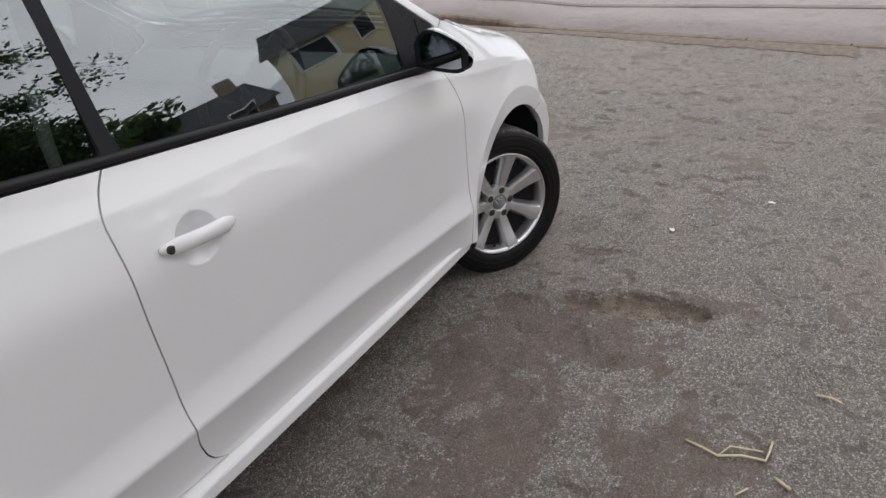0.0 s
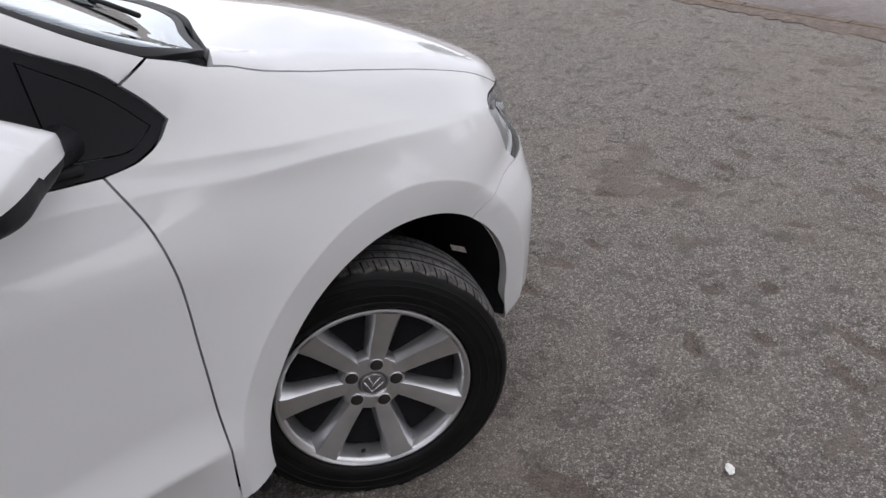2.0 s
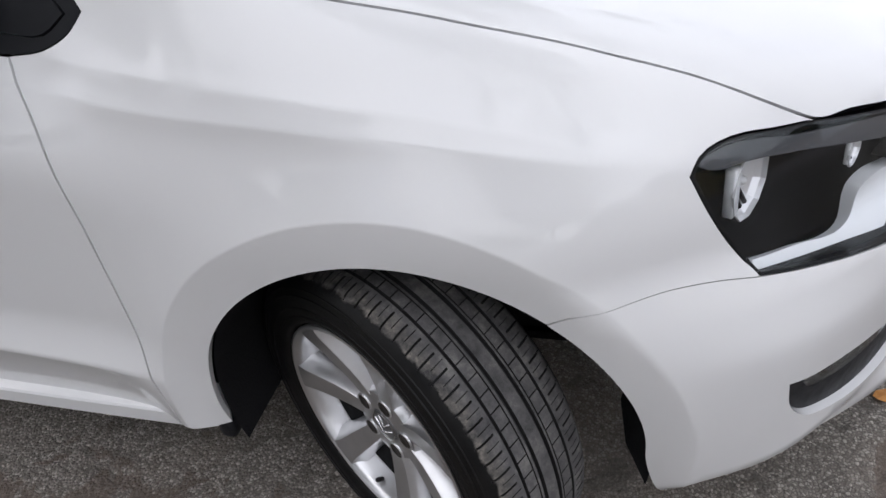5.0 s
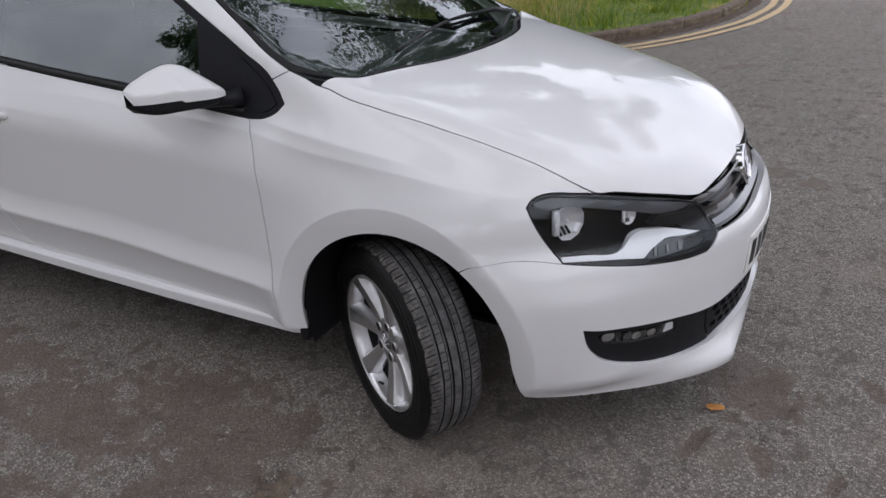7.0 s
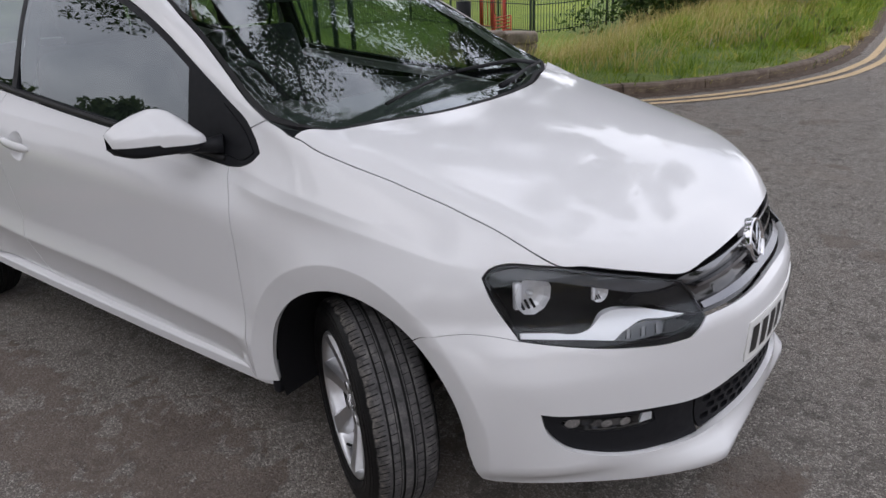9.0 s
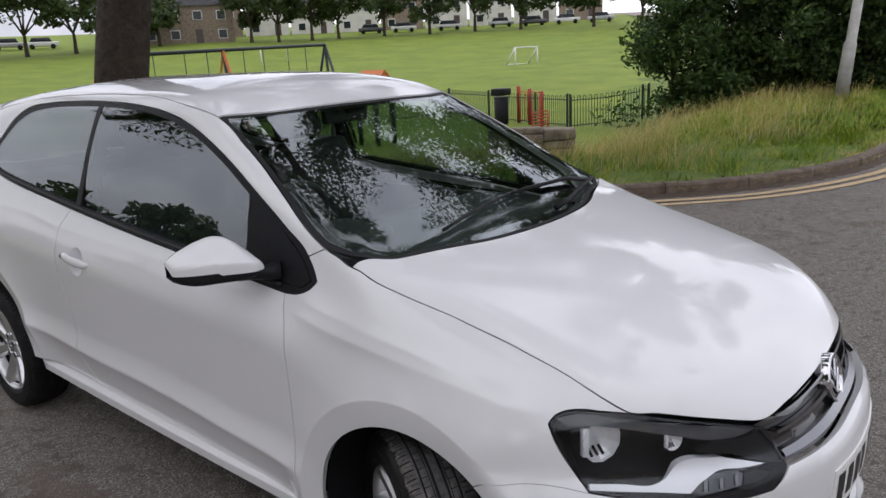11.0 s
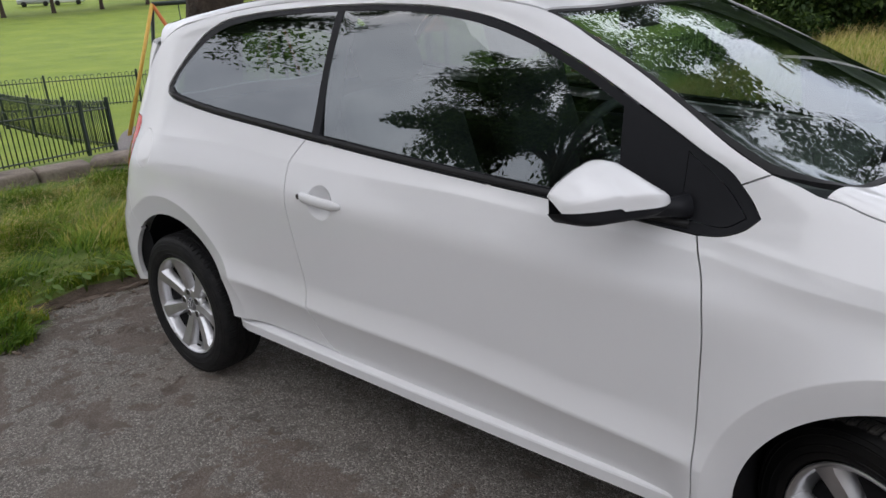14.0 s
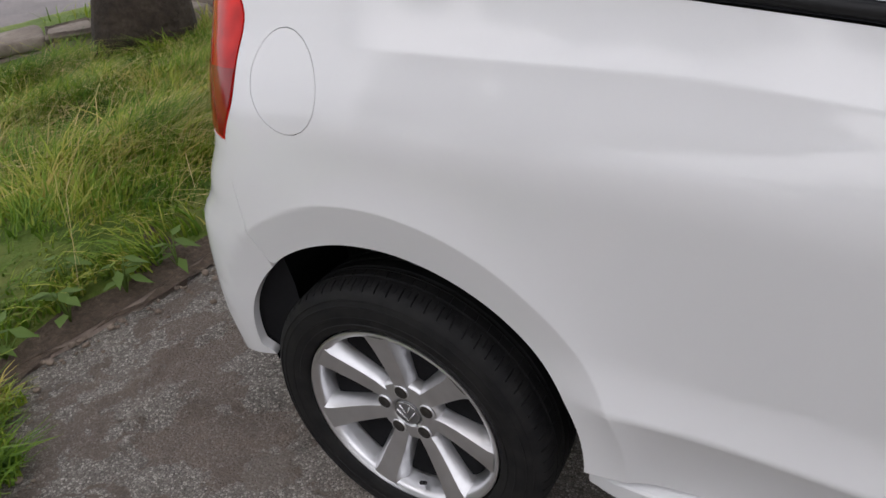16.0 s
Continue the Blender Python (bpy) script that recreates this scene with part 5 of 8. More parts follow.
def build_tarmac(m, stone, dark, light, brown, bump, earth=False):
    tc = node(m, "ShaderNodeTexCoord")
    grit = node(m, "ShaderNodeTexVoronoi", Scale=stone, Randomness=1.0)
    rims = node(m, "ShaderNodeTexVoronoi", Scale=stone, Randomness=1.0)
    rims.feature = "DISTANCE_TO_EDGE"
    fine = node(m, "ShaderNodeTexNoise", Scale=stone * 2.3, Detail=4.0, Roughness=0.7)
    broad = node(m, "ShaderNodeTexNoise", Scale=0.9, Detail=10.0, Roughness=0.64, Distortion=0.5)
    mid = node(m, "ShaderNodeTexNoise", Scale=11.0, Detail=8.0, Roughness=0.62, Distortion=0.5)
    scab = node(m, "ShaderNodeTexNoise", Scale=1.7, Detail=12.0, Roughness=0.62, Distortion=0.3)
    for n in (grit, rims, fine, broad, mid, scab):
        wire(m, tc, "Object", n, "Vector")
    grey = node(m, "ShaderNodeSeparateColor")
    wire(m, grit, "Color", grey, "Color")
    ramp = node(m, "ShaderNodeValToRGB")
    r = ramp.color_ramp
    r.elements[0].position, r.elements[0].color = 0.1, (*dark, 1)
    r.elements[1].position, r.elements[1].color = 0.95, (*light, 1)
    e = r.elements.new(0.6)
    e.color = (*[0.6 * a + 0.4 * b for a, b in zip(dark, light)], 1)
    wire(m, grey, "Red", ramp, "Fac")
    seam = node(m, "ShaderNodeValToRGB")
    seam.color_ramp.elements[0].position, seam.color_ramp.elements[0].color = 0.02, (0.85, 0.85, 0.85, 1)
    seam.color_ramp.elements[1].position, seam.color_ramp.elements[1].color = 0.16, (0, 0, 0, 1)
    wire(m, rims, "Distance", seam, "Fac")
    stones = mixed(m, ramp.outputs["Color"], tuple(0.25 * c for c in dark), seam.outputs["Color"])
    speck = node(m, "ShaderNodeValToRGB")
    speck.color_ramp.elements[0].position, speck.color_ramp.elements[0].color = 0.35, (0, 0, 0, 1)
    speck.color_ramp.elements[1].position, speck.color_ramp.elements[1].color = 0.75, (0.45, 0.45, 0.45, 1)
    wire(m, fine, "Fac", speck, "Fac")
    gritty = mixed(m, stones, tuple(0.5 * (a + b) for a, b in zip(dark, light)), speck.outputs["Color"])
    wear = node(m, "ShaderNodeValToRGB")
    wear.color_ramp.elements[0].position, wear.color_ramp.elements[0].color = 0.48, (0, 0, 0, 1)
    wear.color_ramp.elements[1].position, wear.color_ramp.elements[1].color = 0.66, (0.45, 0.45, 0.45, 1)
    wire(m, broad, "Fac", wear, "Fac")
    dust = mixed(m, gritty, brown, wear.outputs["Color"])
    spots = node(m, "ShaderNodeValToRGB")
    spots.color_ramp.elements[0].position, spots.color_ramp.elements[0].color = 0.565, (0, 0, 0, 1)
    spots.color_ramp.elements[1].position, spots.color_ramp.elements[1].color = 0.605, (0.62, 0.62, 0.62, 1)
    wire(m, mid, "Fac", spots, "Fac")
    full = mixed(m, dust, tuple(0.7 * c for c in dark), spots.outputs["Color"])
    # smooth brown scabs where the surface has worn through
    bare = node(m, "ShaderNodeValToRGB")
    bare.color_ramp.elements[0].position, bare.color_ramp.elements[0].color = 0.605, (0, 0, 0, 1)
    bare.color_ramp.elements[1].position, bare.color_ramp.elements[1].color = 0.618, (0.7, 0.7, 0.7, 1)
    wire(m, scab, "Fac", bare, "Fac")
    full = mixed(m, full, tuple(0.62 * c for c in brown), bare.outputs["Color"])
    if earth:
        # loose brown earth lies where the mesh says so, broken up by the finer grain
        soil = node(m, "ShaderNodeAttribute")
        soil.attribute_name = "earth"
        cut = node(m, "ShaderNodeMath")
        cut.operation = "MULTIPLY_ADD"
        wire(m, mid, "Fac", cut, 0)
        cut.inputs[1].default_value = 1.5
        wire(m, soil, "Fac", cut, 2)
        lay = node(m, "ShaderNodeValToRGB")
        lay.color_ramp.elements[0].position, lay.color_ramp.elements[0].color = 0.775, (0, 0, 0, 1)
        lay.color_ramp.elements[1].position, lay.color_ramp.elements[1].color = 0.825, (0.66, 0.66, 0.66, 1)
        half = node(m, "ShaderNodeMath")
        half.operation = "MULTIPLY"
        wire(m, cut, "Value", half, 0)
        half.inputs[1].default_value = 0.72
        wire(m, half, "Value", lay, "Fac")
        tint = node(m, "ShaderNodeValToRGB")
        tint.color_ramp.elements[0].position, tint.color_ramp.elements[0].color = 0.35, (0.118, 0.086, 0.068, 1)
        tint.color_ramp.elements[1].position, tint.color_ramp.elements[1].color = 0.7, (0.250, 0.190, 0.154, 1)
        wire(m, fine, "Fac", tint, "Fac")
        full = mixed(m, full, tint.outputs["Color"], lay.outputs["Color"])
        # tan silt settles in the deep hole
        axes, silt = node(m, "ShaderNodeSeparateXYZ"), node(m, "ShaderNodeMapRange")
        wire(m, tc, "Object", axes, "Vector")
        wire(m, axes, "Z", silt, "Value")
        for key, value in (("From Min", -0.016), ("From Max", -0.026), ("To Min", 0.0), ("To Max", 0.85)):
            silt.inputs[key].default_value = value
        bed = node(m, "ShaderNodeValToRGB")
        bed.color_ramp.elements[0].position, bed.color_ramp.elements[0].color = 0.35, (0.20, 0.150, 0.112, 1)
        bed.color_ramp.elements[1].position, bed.color_ramp.elements[1].color = 0.68, (0.42, 0.335, 0.26, 1)
        wire(m, mid, "Fac", bed, "Fac")
        full = mixed(m, full, bed.outputs["Color"], silt.outputs[0])
    m.node_tree.links.new(full, shader(m).inputs["Base Color"])
    b = node(m, "ShaderNodeBump", Strength=0.9, Distance=bump)
    add = node(m, "ShaderNodeMath")
    add.operation = "MULTIPLY_ADD"
    wire(m, grit, "Distance", add, 0)
    add.inputs[1].default_value = -1.3
    wire(m, fine, "Fac", add, 2)
    wire(m, add, "Value", b, "Height")
    lumps = node(m, "ShaderNodeTexNoise", Scale=26.0, Detail=6.0, Roughness=0.65)
    wire(m, tc, "Object", lumps, "Vector")
    b2 = node(m, "ShaderNodeBump", Strength=0.7, Distance=0.012)
    wire(m, lumps, "Fac", b2, "Height")
    wire(m, b, "Normal", b2, "Normal")
    # ragged lips where thin layers have broken away
    flakes = node(m, "ShaderNodeTexNoise", Scale=7.5, Detail=9.0, Roughness=0.7, Distortion=0.6)
    wire(m, tc, "Object", flakes, "Vector")
    lips = node(m, "ShaderNodeValToRGB")
    lips.color_ramp.elements[0].position, lips.color_ramp.elements[1].position = 0.56, 0.585
    wire(m, flakes, "Fac", lips, "Fac")
    b3 = node(m, "ShaderNodeBump", Strength=0.9 if earth else 0.25, Distance=0.007)
    b3.invert = True
    wire(m, lips, "Color", b3, "Height")
    wire(m, b2, "Normal", b3, "Normal")
    wire(m, b3, "Normal", shader(m), "Normal")
    return m


build_tarmac(TARMAC, 150, (0.200, 0.175, 0.152), (0.60, 0.55, 0.49), (0.33, 0.272, 0.225), 0.009, True)
SMOOTH_TARMAC = build_tarmac(material("smooth_tarmac", (0.2, 0.18, 0.17), 0.9), 160, (0.27, 0.235, 0.225), (0.42, 0.37, 0.355), (0.34, 0.29, 0.275), 0.002)
PATH_TARMAC = build_tarmac(material("path_tarmac", (0.12, 0.115, 0.12), 0.9), 120, (0.155, 0.14, 0.135), (0.285, 0.258, 0.25), (0.24, 0.21, 0.195), 0.003)
DIRT = material("bare_earth", (0.13, 0.10, 0.08), 0.95)
speckled(DIRT, 14, [(0.3, (0.15, 0.115, 0.09)), (0.55, (0.25, 0.195, 0.155)), (0.8, (0.36, 0.29, 0.23))], 12, 0.7)
bumped(DIRT, 60, 0.8, 0.012, 8)
RUBBLE = material("rubble", (0.25, 0.2, 0.17), 0.95)
speckled(RUBBLE, 55, [(0.3, (0.13, 0.10, 0.08)), (0.55, (0.27, 0.215, 0.175)), (0.8, (0.42, 0.36, 0.31))], 8, 0.7)
bumped(RUBBLE, 200, 0.8, 0.004, 6)
KERB_DIRT = material("kerb_dirt", (0.15, 0.115, 0.09), 0.95)
speckled(KERB_DIRT, 18, [(0.3, (0.085, 0.066, 0.054)), (0.55, (0.17, 0.132, 0.108)), (0.8, (0.33, 0.25, 0.18))], 12, 0.72)
bumped(KERB_DIRT, 50, 0.9, 0.012, 8)
DARK_DIRT = material("gutter_earth", (0.08, 0.062, 0.05), 0.95)
speckled(DARK_DIRT, 40, [(0.3, (0.04, 0.029, 0.021)), (0.55, (0.115, 0.082, 0.060)), (0.8, (0.25, 0.185, 0.13))], 12, 0.75)
bumped(DARK_DIRT, 70, 0.9, 0.015, 8)
FIELD = material("mown_grass", (0.1, 0.2, 0.02), 0.9)
speckled(FIELD, 0.35, [(0.3, (0.105, 0.160, 0.011)), (0.52, (0.160, 0.222, 0.014)), (0.78, (0.235, 0.275, 0.030))], 12, 0.68)
bumped(FIELD, 30, 0.8, 0.05, 6)
TURF = material("rough_turf", (0.08, 0.1, 0.03), 0.95)
speckled(TURF, 2.4, [(0.3, (0.06, 0.10, 0.014)), (0.5, (0.11, 0.17, 0.02)), (0.75, (0.22, 0.22, 0.06))], 12, 0.7)
bumped(TURF, 40, 0.9, 0.03, 8)
KERB = material("kerb_stone", (0.2, 0.18, 0.16), 0.9)
speckled(KERB, 9, [(0.3, (0.065, 0.046, 0.034)), (0.55, (0.165, 0.125, 0.094)), (0.8, (0.28, 0.225, 0.175))], 12, 0.7)
bumped(KERB, 50, 0.7, 0.008, 8)
PALE_KERB = material("pale_kerb_stone", (0.3, 0.26, 0.23), 0.9)
speckled(PALE_KERB, 8, [(0.3, (0.13, 0.098, 0.078)), (0.55, (0.26, 0.205, 0.17)), (0.8, (0.42, 0.345, 0.29))], 12, 0.7)
bumped(PALE_KERB, 60, 0.6, 0.006, 8)
YELLOW = material("road_line_paint", (0.5, 0.34, 0.16), 0.85)
speckled(YELLOW, 26, [(0.34, (0.19, 0.155, 0.12)), (0.42, (0.50, 0.36, 0.20)), (0.75, (0.66, 0.50, 0.30))], 10, 0.7)


def blade_material(name, stops, patch=0.0):
    m = material(name, (0.1, 0.15, 0.03), 0.7)
    g = node(m, "ShaderNodeNewGeometry")
    r = node(m, "ShaderNodeValToRGB")
    while len(r.color_ramp.elements) < len(stops):
        r.color_ramp.elements.new(0.5)
    for e, (p, c) in zip(r.color_ramp.elements, stops):
        e.position, e.color = p, (*c, 1)
    if patch:
        # whole tufts lean to one end of the range
        tc = node(m, "ShaderNodeTexCoord")
        n = node(m, "ShaderNodeTexNoise", Scale=2.6, Detail=3.0, Roughness=0.55)
        wire(m, tc, "Object", n, "Vector")
        k = node(m, "ShaderNodeMapRange")
        k.inputs["From Min"].default_value, k.inputs["From Max"].default_value = 0.3, 0.7
        k.inputs["To Min"].default_value, k.inputs["To Max"].default_value = -patch, patch
        wire(m, n, "Fac", k, "Value")
        s = node(m, "ShaderNodeMath")
        s.operation = "MULTIPLY_ADD"
        wire(m, g, "Random Per Island", s, 0)
        s.inputs[1].default_value = 0.7
        wire(m, k, "Result", s, 2)
        up = node(m, "ShaderNodeMath")
        up.inputs[1].default_value = 0.12
        wire(m, s, "Value", up, 0)
        wire(m, up, "Value", r, "Fac")
    else:
        wire(m, g, "Random Per Island", r, "Fac")
    wire(m, r, "Color", shader(m), "Base Color")
    shader(m).inputs["Subsurface Weight"].default_value = 0.0
    t = node(m, "ShaderNodeBsdfTranslucent")
    x = node(m, "ShaderNodeMixShader", Fac=0.3)
    wire(m, r, "Color", t, "Color")
    wire(m, shader(m), "BSDF", x, 1)
    wire(m, t, "BSDF", x, 2)
    wire(m, x, "Shader", m.node_tree.nodes["Material Output"], "Surface")
    return m


GREEN_BLADE = blade_material("green_grass", [(0.0, (0.065, 0.15, 0.010)), (0.45, (0.17, 0.29, 0.02)), (0.8, (0.36, 0.42, 0.05)), (1.0, (0.58, 0.48, 0.13))], 0.42)
HEDGE_LEAF = blade_material("hedge_leaf", [(0.0, (0.016, 0.040, 0.007)), (0.6, (0.042, 0.085, 0.015)), (1.0, (0.10, 0.155, 0.032))])
LUSH_BLADE = blade_material("lush_grass", [(0.0, (0.09, 0.165, 0.010)), (0.5, (0.19, 0.29, 0.018)), (0.85, (0.36, 0.38, 0.045)), (1.0, (0.56, 0.44, 0.13))], 0.3)
DRY_BLADE = blade_material("dry_grass", [(0.0, (0.28, 0.27, 0.05)), (0.4, (0.48, 0.40, 0.11)), (1.0, (0.66, 0.50, 0.25))])
LEAF = blade_material("tree_leaf", [(0.0, (0.018, 0.042, 0.008)), (0.6, (0.040, 0.080, 0.015)), (1.0, (0.075, 0.125, 0.028))])
FAR_LEAF = blade_material("far_leaf", [(0.0, (0.03, 0.055, 0.015)), (0.6, (0.055, 0.09, 0.025)), (1.0, (0.09, 0.12, 0.04))])
WEED = blade_material("weed_leaf", [(0.0, (0.08, 0.15, 0.022)), (1.0, (0.20, 0.29, 0.06))])
BARK = material("bark", (0.06, 0.045, 0.035), 0.95)
speckled(BARK, 9, [(0.3, (0.022, 0.016, 0.012)), (0.55, (0.060, 0.043, 0.032)), (0.8, (0.115, 0.088, 0.068))], 12, 0.72)
bumped(BARK, 16, 1.0, 0.05, 10)


# ---- the road ----
def sheet(name, xs, ys, z_of, mat, label, category):
    gx, gy = np.meshgrid(xs, ys)
    v = np.stack([gx.ravel(), gy.ravel(), z_of(gx.ravel(), gy.ravel())], 1)
    nx, ny = len(xs), len(ys)
    i = np.arange((nx - 1) * (ny - 1))
    a = (i // (nx - 1)) * nx + i % (nx - 1)
    f = np.stack([a, a + 1, a + nx + 1, a + nx], 1)
    me = bpy.data.meshes.new(name)
    me.from_pydata(v.tolist(), [], f.tolist())
    me.materials.append(mat)
    me.polygons.foreach_set("use_smooth", [True] * len(me.polygons))
    return tagged(new(name, me), label, category, kind="structure")


HOLES = [(-0.17, -1.32, 0.26, 0.075, 0.040, -8), (-0.40, -1.05, 0.30, 0.10, 0.010, 30), (-0.72, -0.88, 0.2, 0.07, 0.008, 10), (0.95, -0.20, 0.13, 0.07, 0.010, 20), (-3.05, -0.80, 0.26, 0.10, 0.016, 60), (-3.3, -0.55, 0.2, 0.08, 0.012, 20), (1.75, -0.5, 0.12, 0.05, 0.008, 0), (2.1, -1.1, 0.14, 0.04, 0.008, 30), (0.2, -1.05, 0.10, 0.04, 0.006, -20), (-1.2, -1.7, 0.2, 0.08, 0.007, 0)]

# small ragged chips where the top layer has flaked off
chip = random.Random(14)
for _ in range(26):
    HOLES.append((chip.uniform(0.75, 2.7), chip.uniform(-1.8, 0.1), chip.uniform(0.04, 0.11), chip.uniform(0.018, 0.035), chip.uniform(0.006, 0.012), chip.uniform(-40, 60)))
for _ in range(14):
    HOLES.append((chip.uniform(-3.5, -1.0), chip.uniform(-1.75, -0.9), chip.uniform(0.04, 0.10), chip.uniform(0.018, 0.035), chip.uniform(0.005, 0.010), chip.uniform(-40, 60)))


def road_height(x, y):
    z = land(x, y).copy()
    near = np.hypot(x, y) < 9
    xn, yn = x[near], y[near]
    rough = np.array([noise.noise((a * 2.2, b * 2.2, 0)) * 0.004 + noise.noise((a * 9, b * 9, 3)) * 0.003 + noise.noise((a * 21, b * 21, 6)) * 0.0016 for a, b in zip(xn, yn)])
    warp = np.array([noise.noise((a * 7, b * 7, 9)) for a, b in zip(xn, yn)])
    warp2 = np.array([noise.noise((a * 24, b * 24, 5)) for a, b in zip(xn, yn)])
    for cx, cy, rx, ry, deep, turn in HOLES:
        c, s = math.cos(radians(turn)), math.sin(radians(turn))
        u, w = (xn - cx) * s + (yn - cy) * c, (xn - cx) * c - (yn - cy) * s
        d = np.hypot(u / rx, w / ry) + 0.30 * warp + 0.30 * warp2
        rough = rough - deep * (1 - step(d, 0.90, 1.0)) * (1 + 0.35 * warp2)
    z[near] += np.minimum(rough, 0.003) * step(9 - np.hypot(xn, yn), 0, 1)
    return z


def spaced(lo, fine_lo, fine_hi, hi, d, n):
    """Places along one axis: close between two marks, ever wider outside."""
    left = fine_lo - np.geomspace(d, fine_lo - lo, n)
    right = fine_hi + np.geomspace(d, hi - fine_hi, n)
    return np.concatenate([left[::-1], np.arange(fine_lo, fine_hi + d / 2, d), right])


def ground_z(x, y):
    z = road_height(x, y)
    p = np.stack([x, y], 1)
    inside = within(p, verge_area)
    near = inside & (np.hypot(x, y) < 40)
    gap = np.full(len(x), 9.0)
    gap[near] = np.min(np.hypot(x[near][:, None] - edge_line[None, ::3, 0], y[near][:, None] - edge_line[None, ::3, 1]), axis=1)
    close = (x > -4.2) & (x < 3.0) & (y > -2.1) & (y < 0.5)
    inside &= gap > np.where(close, 0.07, 2.5)
    return np.where(inside, land(x, y) - 0.06 - 0.12 * np.maximum(np.hypot(x + 1, y) - 6, 0), z)


ground = sheet("ground", spaced(-900, -3.9, 2.8, 900, 0.018, 32), spaced(-900, -1.9, 0.3, 900, 0.018, 36), ground_z, TARMAC, "worn grey tarmac with potholes and dirt", "road")

# where loose earth has gathered: in the holes, along the car's flank, at the foot of the verge
co = np.empty(len(ground.data.vertices) * 3)
ground.data.vertices.foreach_get("co", co)
co = co.reshape(-1, 3)
soil = np.zeros(len(co))
near = np.flatnonzero(np.hypot(co[:, 0], co[:, 1]) < 7)
for cx, cy, rx, ry, deep, turn in HOLES + [(-0.55, -0.98, 0.30, 0.6, 0, 20), (-0.42, -1.28, 0.30, 0.20, 0, 20), (-1.0, -1.15, 0.25, 0.5, 0, 0), (-0.1, -1.5, 0.4, 0.1, 0, -8), (-0.9, -1.6, 0.3, 0.3, 0, 0), (-3.40, -0.98, 0.20, 0.16, 0, 0), (-2.80, -1.25, 0.10, 0.16, 0, 0), (-2.50, -1.22, 0.10, 0.26, 0, 0), (-3.20, -0.68, 0.11, 0.15, 0, 0), (-3.42, -0.5, 0.12, 0.14, 0, 0), (-3.29, -0.96, 0.05, 0.07, 0, 0), (-2.26, -0.96, 0.06, 0.10, 0, 0), (-3.05, -1.42, 0.09, 0.5, 0.02, 18), (-3.52, -0.85, 0.16, 0.05, 0, 15), (-3.58, -0.4, 0.3, 0.06, 0, 0), (-1.75, -1.25, 0.08, 0.14, 0, 0), (-1.35, -1.45, 0.10, 0.12, 0, 0), (0.95, -0.2, 0.2, 0.15, 0, 0), (-1.5, -1.0, 0.14, 0.6, 0, 0), (-2.9, -1.05, 0.55, 0.7, -1, 0), (-3.45, -0.65, 0.5, 0.25, -1, 0)]:
    c, s = math.cos(radians(turn)), math.sin(radians(turn))
    u, w = (co[near, 0] - cx) * s + (co[near, 1] - cy) * c, (co[near, 0] - cx) * c - (co[near, 1] - cy) * s
    soil[near] = np.maximum(soil[near], (0.85 if deep > 0.0055 else 0.30 if deep < 0 else 0.55) * np.exp(-((u / rx) ** 2 + (w / ry) ** 2)))
ground.data.attributes.new("earth", "FLOAT", "POINT").data.foreach_set("value", soil)

# pavement beyond the nose, behind a kerb that drops flush
def kerb_foot(y):
    return float(np.interp(y, (-7, -2.3, 0.05, 1.6, 3.2, 6, 14), (3.3, 4.15, 4.65, 5.0, 5.30, 5.9, 7.8)))


def kerb_top(y):
    return 0.012 + 0.085 * float(step(np.array([y]), 0.7, 2.1)[0])


ys = np.linspace(-7, 14, 300)
bm = bmesh.new()
cols = [[bm.verts.new((kerb_foot(y) + 0.03 * (dx == 0.118) * noise.noise((y * 1.6, 0, 4)) + dx, y, kerb_top(y) + z)) for y in ys] for dx, z in ((0.10, -0.08), (0.118, -0.004), (1.2, 0.006), (60, 0.05))]
for a, b in zip(cols, cols[1:]):
    for i in range(len(ys) - 1):
        bm.faces.new((a[i], b[i], b[i + 1], a[i + 1]))
thing("pavement", bm, SMOOTH_TARMAC, "smooth pinkish grey tarmac pavement", "pavement", kind="structure")
# earth washed up along the kerb's foot, ending at a squared patch
bm = bmesh.new()
rows = []
for y in np.linspace(-1.97, 2.6, 160):
    w = float(np.interp(y, (-1.97, -1.0, 0.6, 2.6), (0.34, 0.26, 0.17, 0.08))) * (1 + 0.5 * noise.noise((y * 3, 0, 1)) + 0.3 * noise.noise((y * 13, 0, 6)))
    x = kerb_foot(y)
    rows.append([bm.verts.new((x - w * q, y, z)) for q, z in ((0, 0.012), (0.5, 0.011 + 0.004 * noise.noise((y * 20, 0, 2))), (1, 0.005))])
for a, b in zip(rows, rows[1:]):
    for i in range(2):
        bm.faces.new((a[i], a[i + 1], b[i + 1], b[i]))
thing("kerb_dirt", bm, KERB_DIRT, "brown earth and leaf litter along the dropped kerb", "dirt", kind="structure")
# darker strip along the pavement, at the edge of another surface
bm = bmesh.new()
rows = []
for y in np.linspace(-7, 14, 120):
    x = float(np.interp(y, (-7, -2.35, -1.07, 0.47, 2.2, 14), (5.5, 5.9, 6.03, 6.13, 6.2, 8.9)))
    rows.append([bm.verts.new((x + q, y, kerb_top(y) + 0.012 + 0.0008 * (x - kerb_foot(y)))) for q in (0.0, 0.17 + 0.02 * noise.noise((y * 4, 0, 3)))])
for a, b in zip(rows, rows[1:]):
    bm.faces.new((a[0], a[1], b[1], b[0]))
thing("pavement_strip", bm, PATH_TARMAC, "dark strip of tarmac along the pavement", "road joint", kind="structure")

# ---- verge and park ----
xs, ys = spaced(-260, -9, 0.0, 40, 0.12, 40), spaced(-60, -4, 10, 260, 0.12, 40)
gx, gy = np.meshgrid(xs, ys)
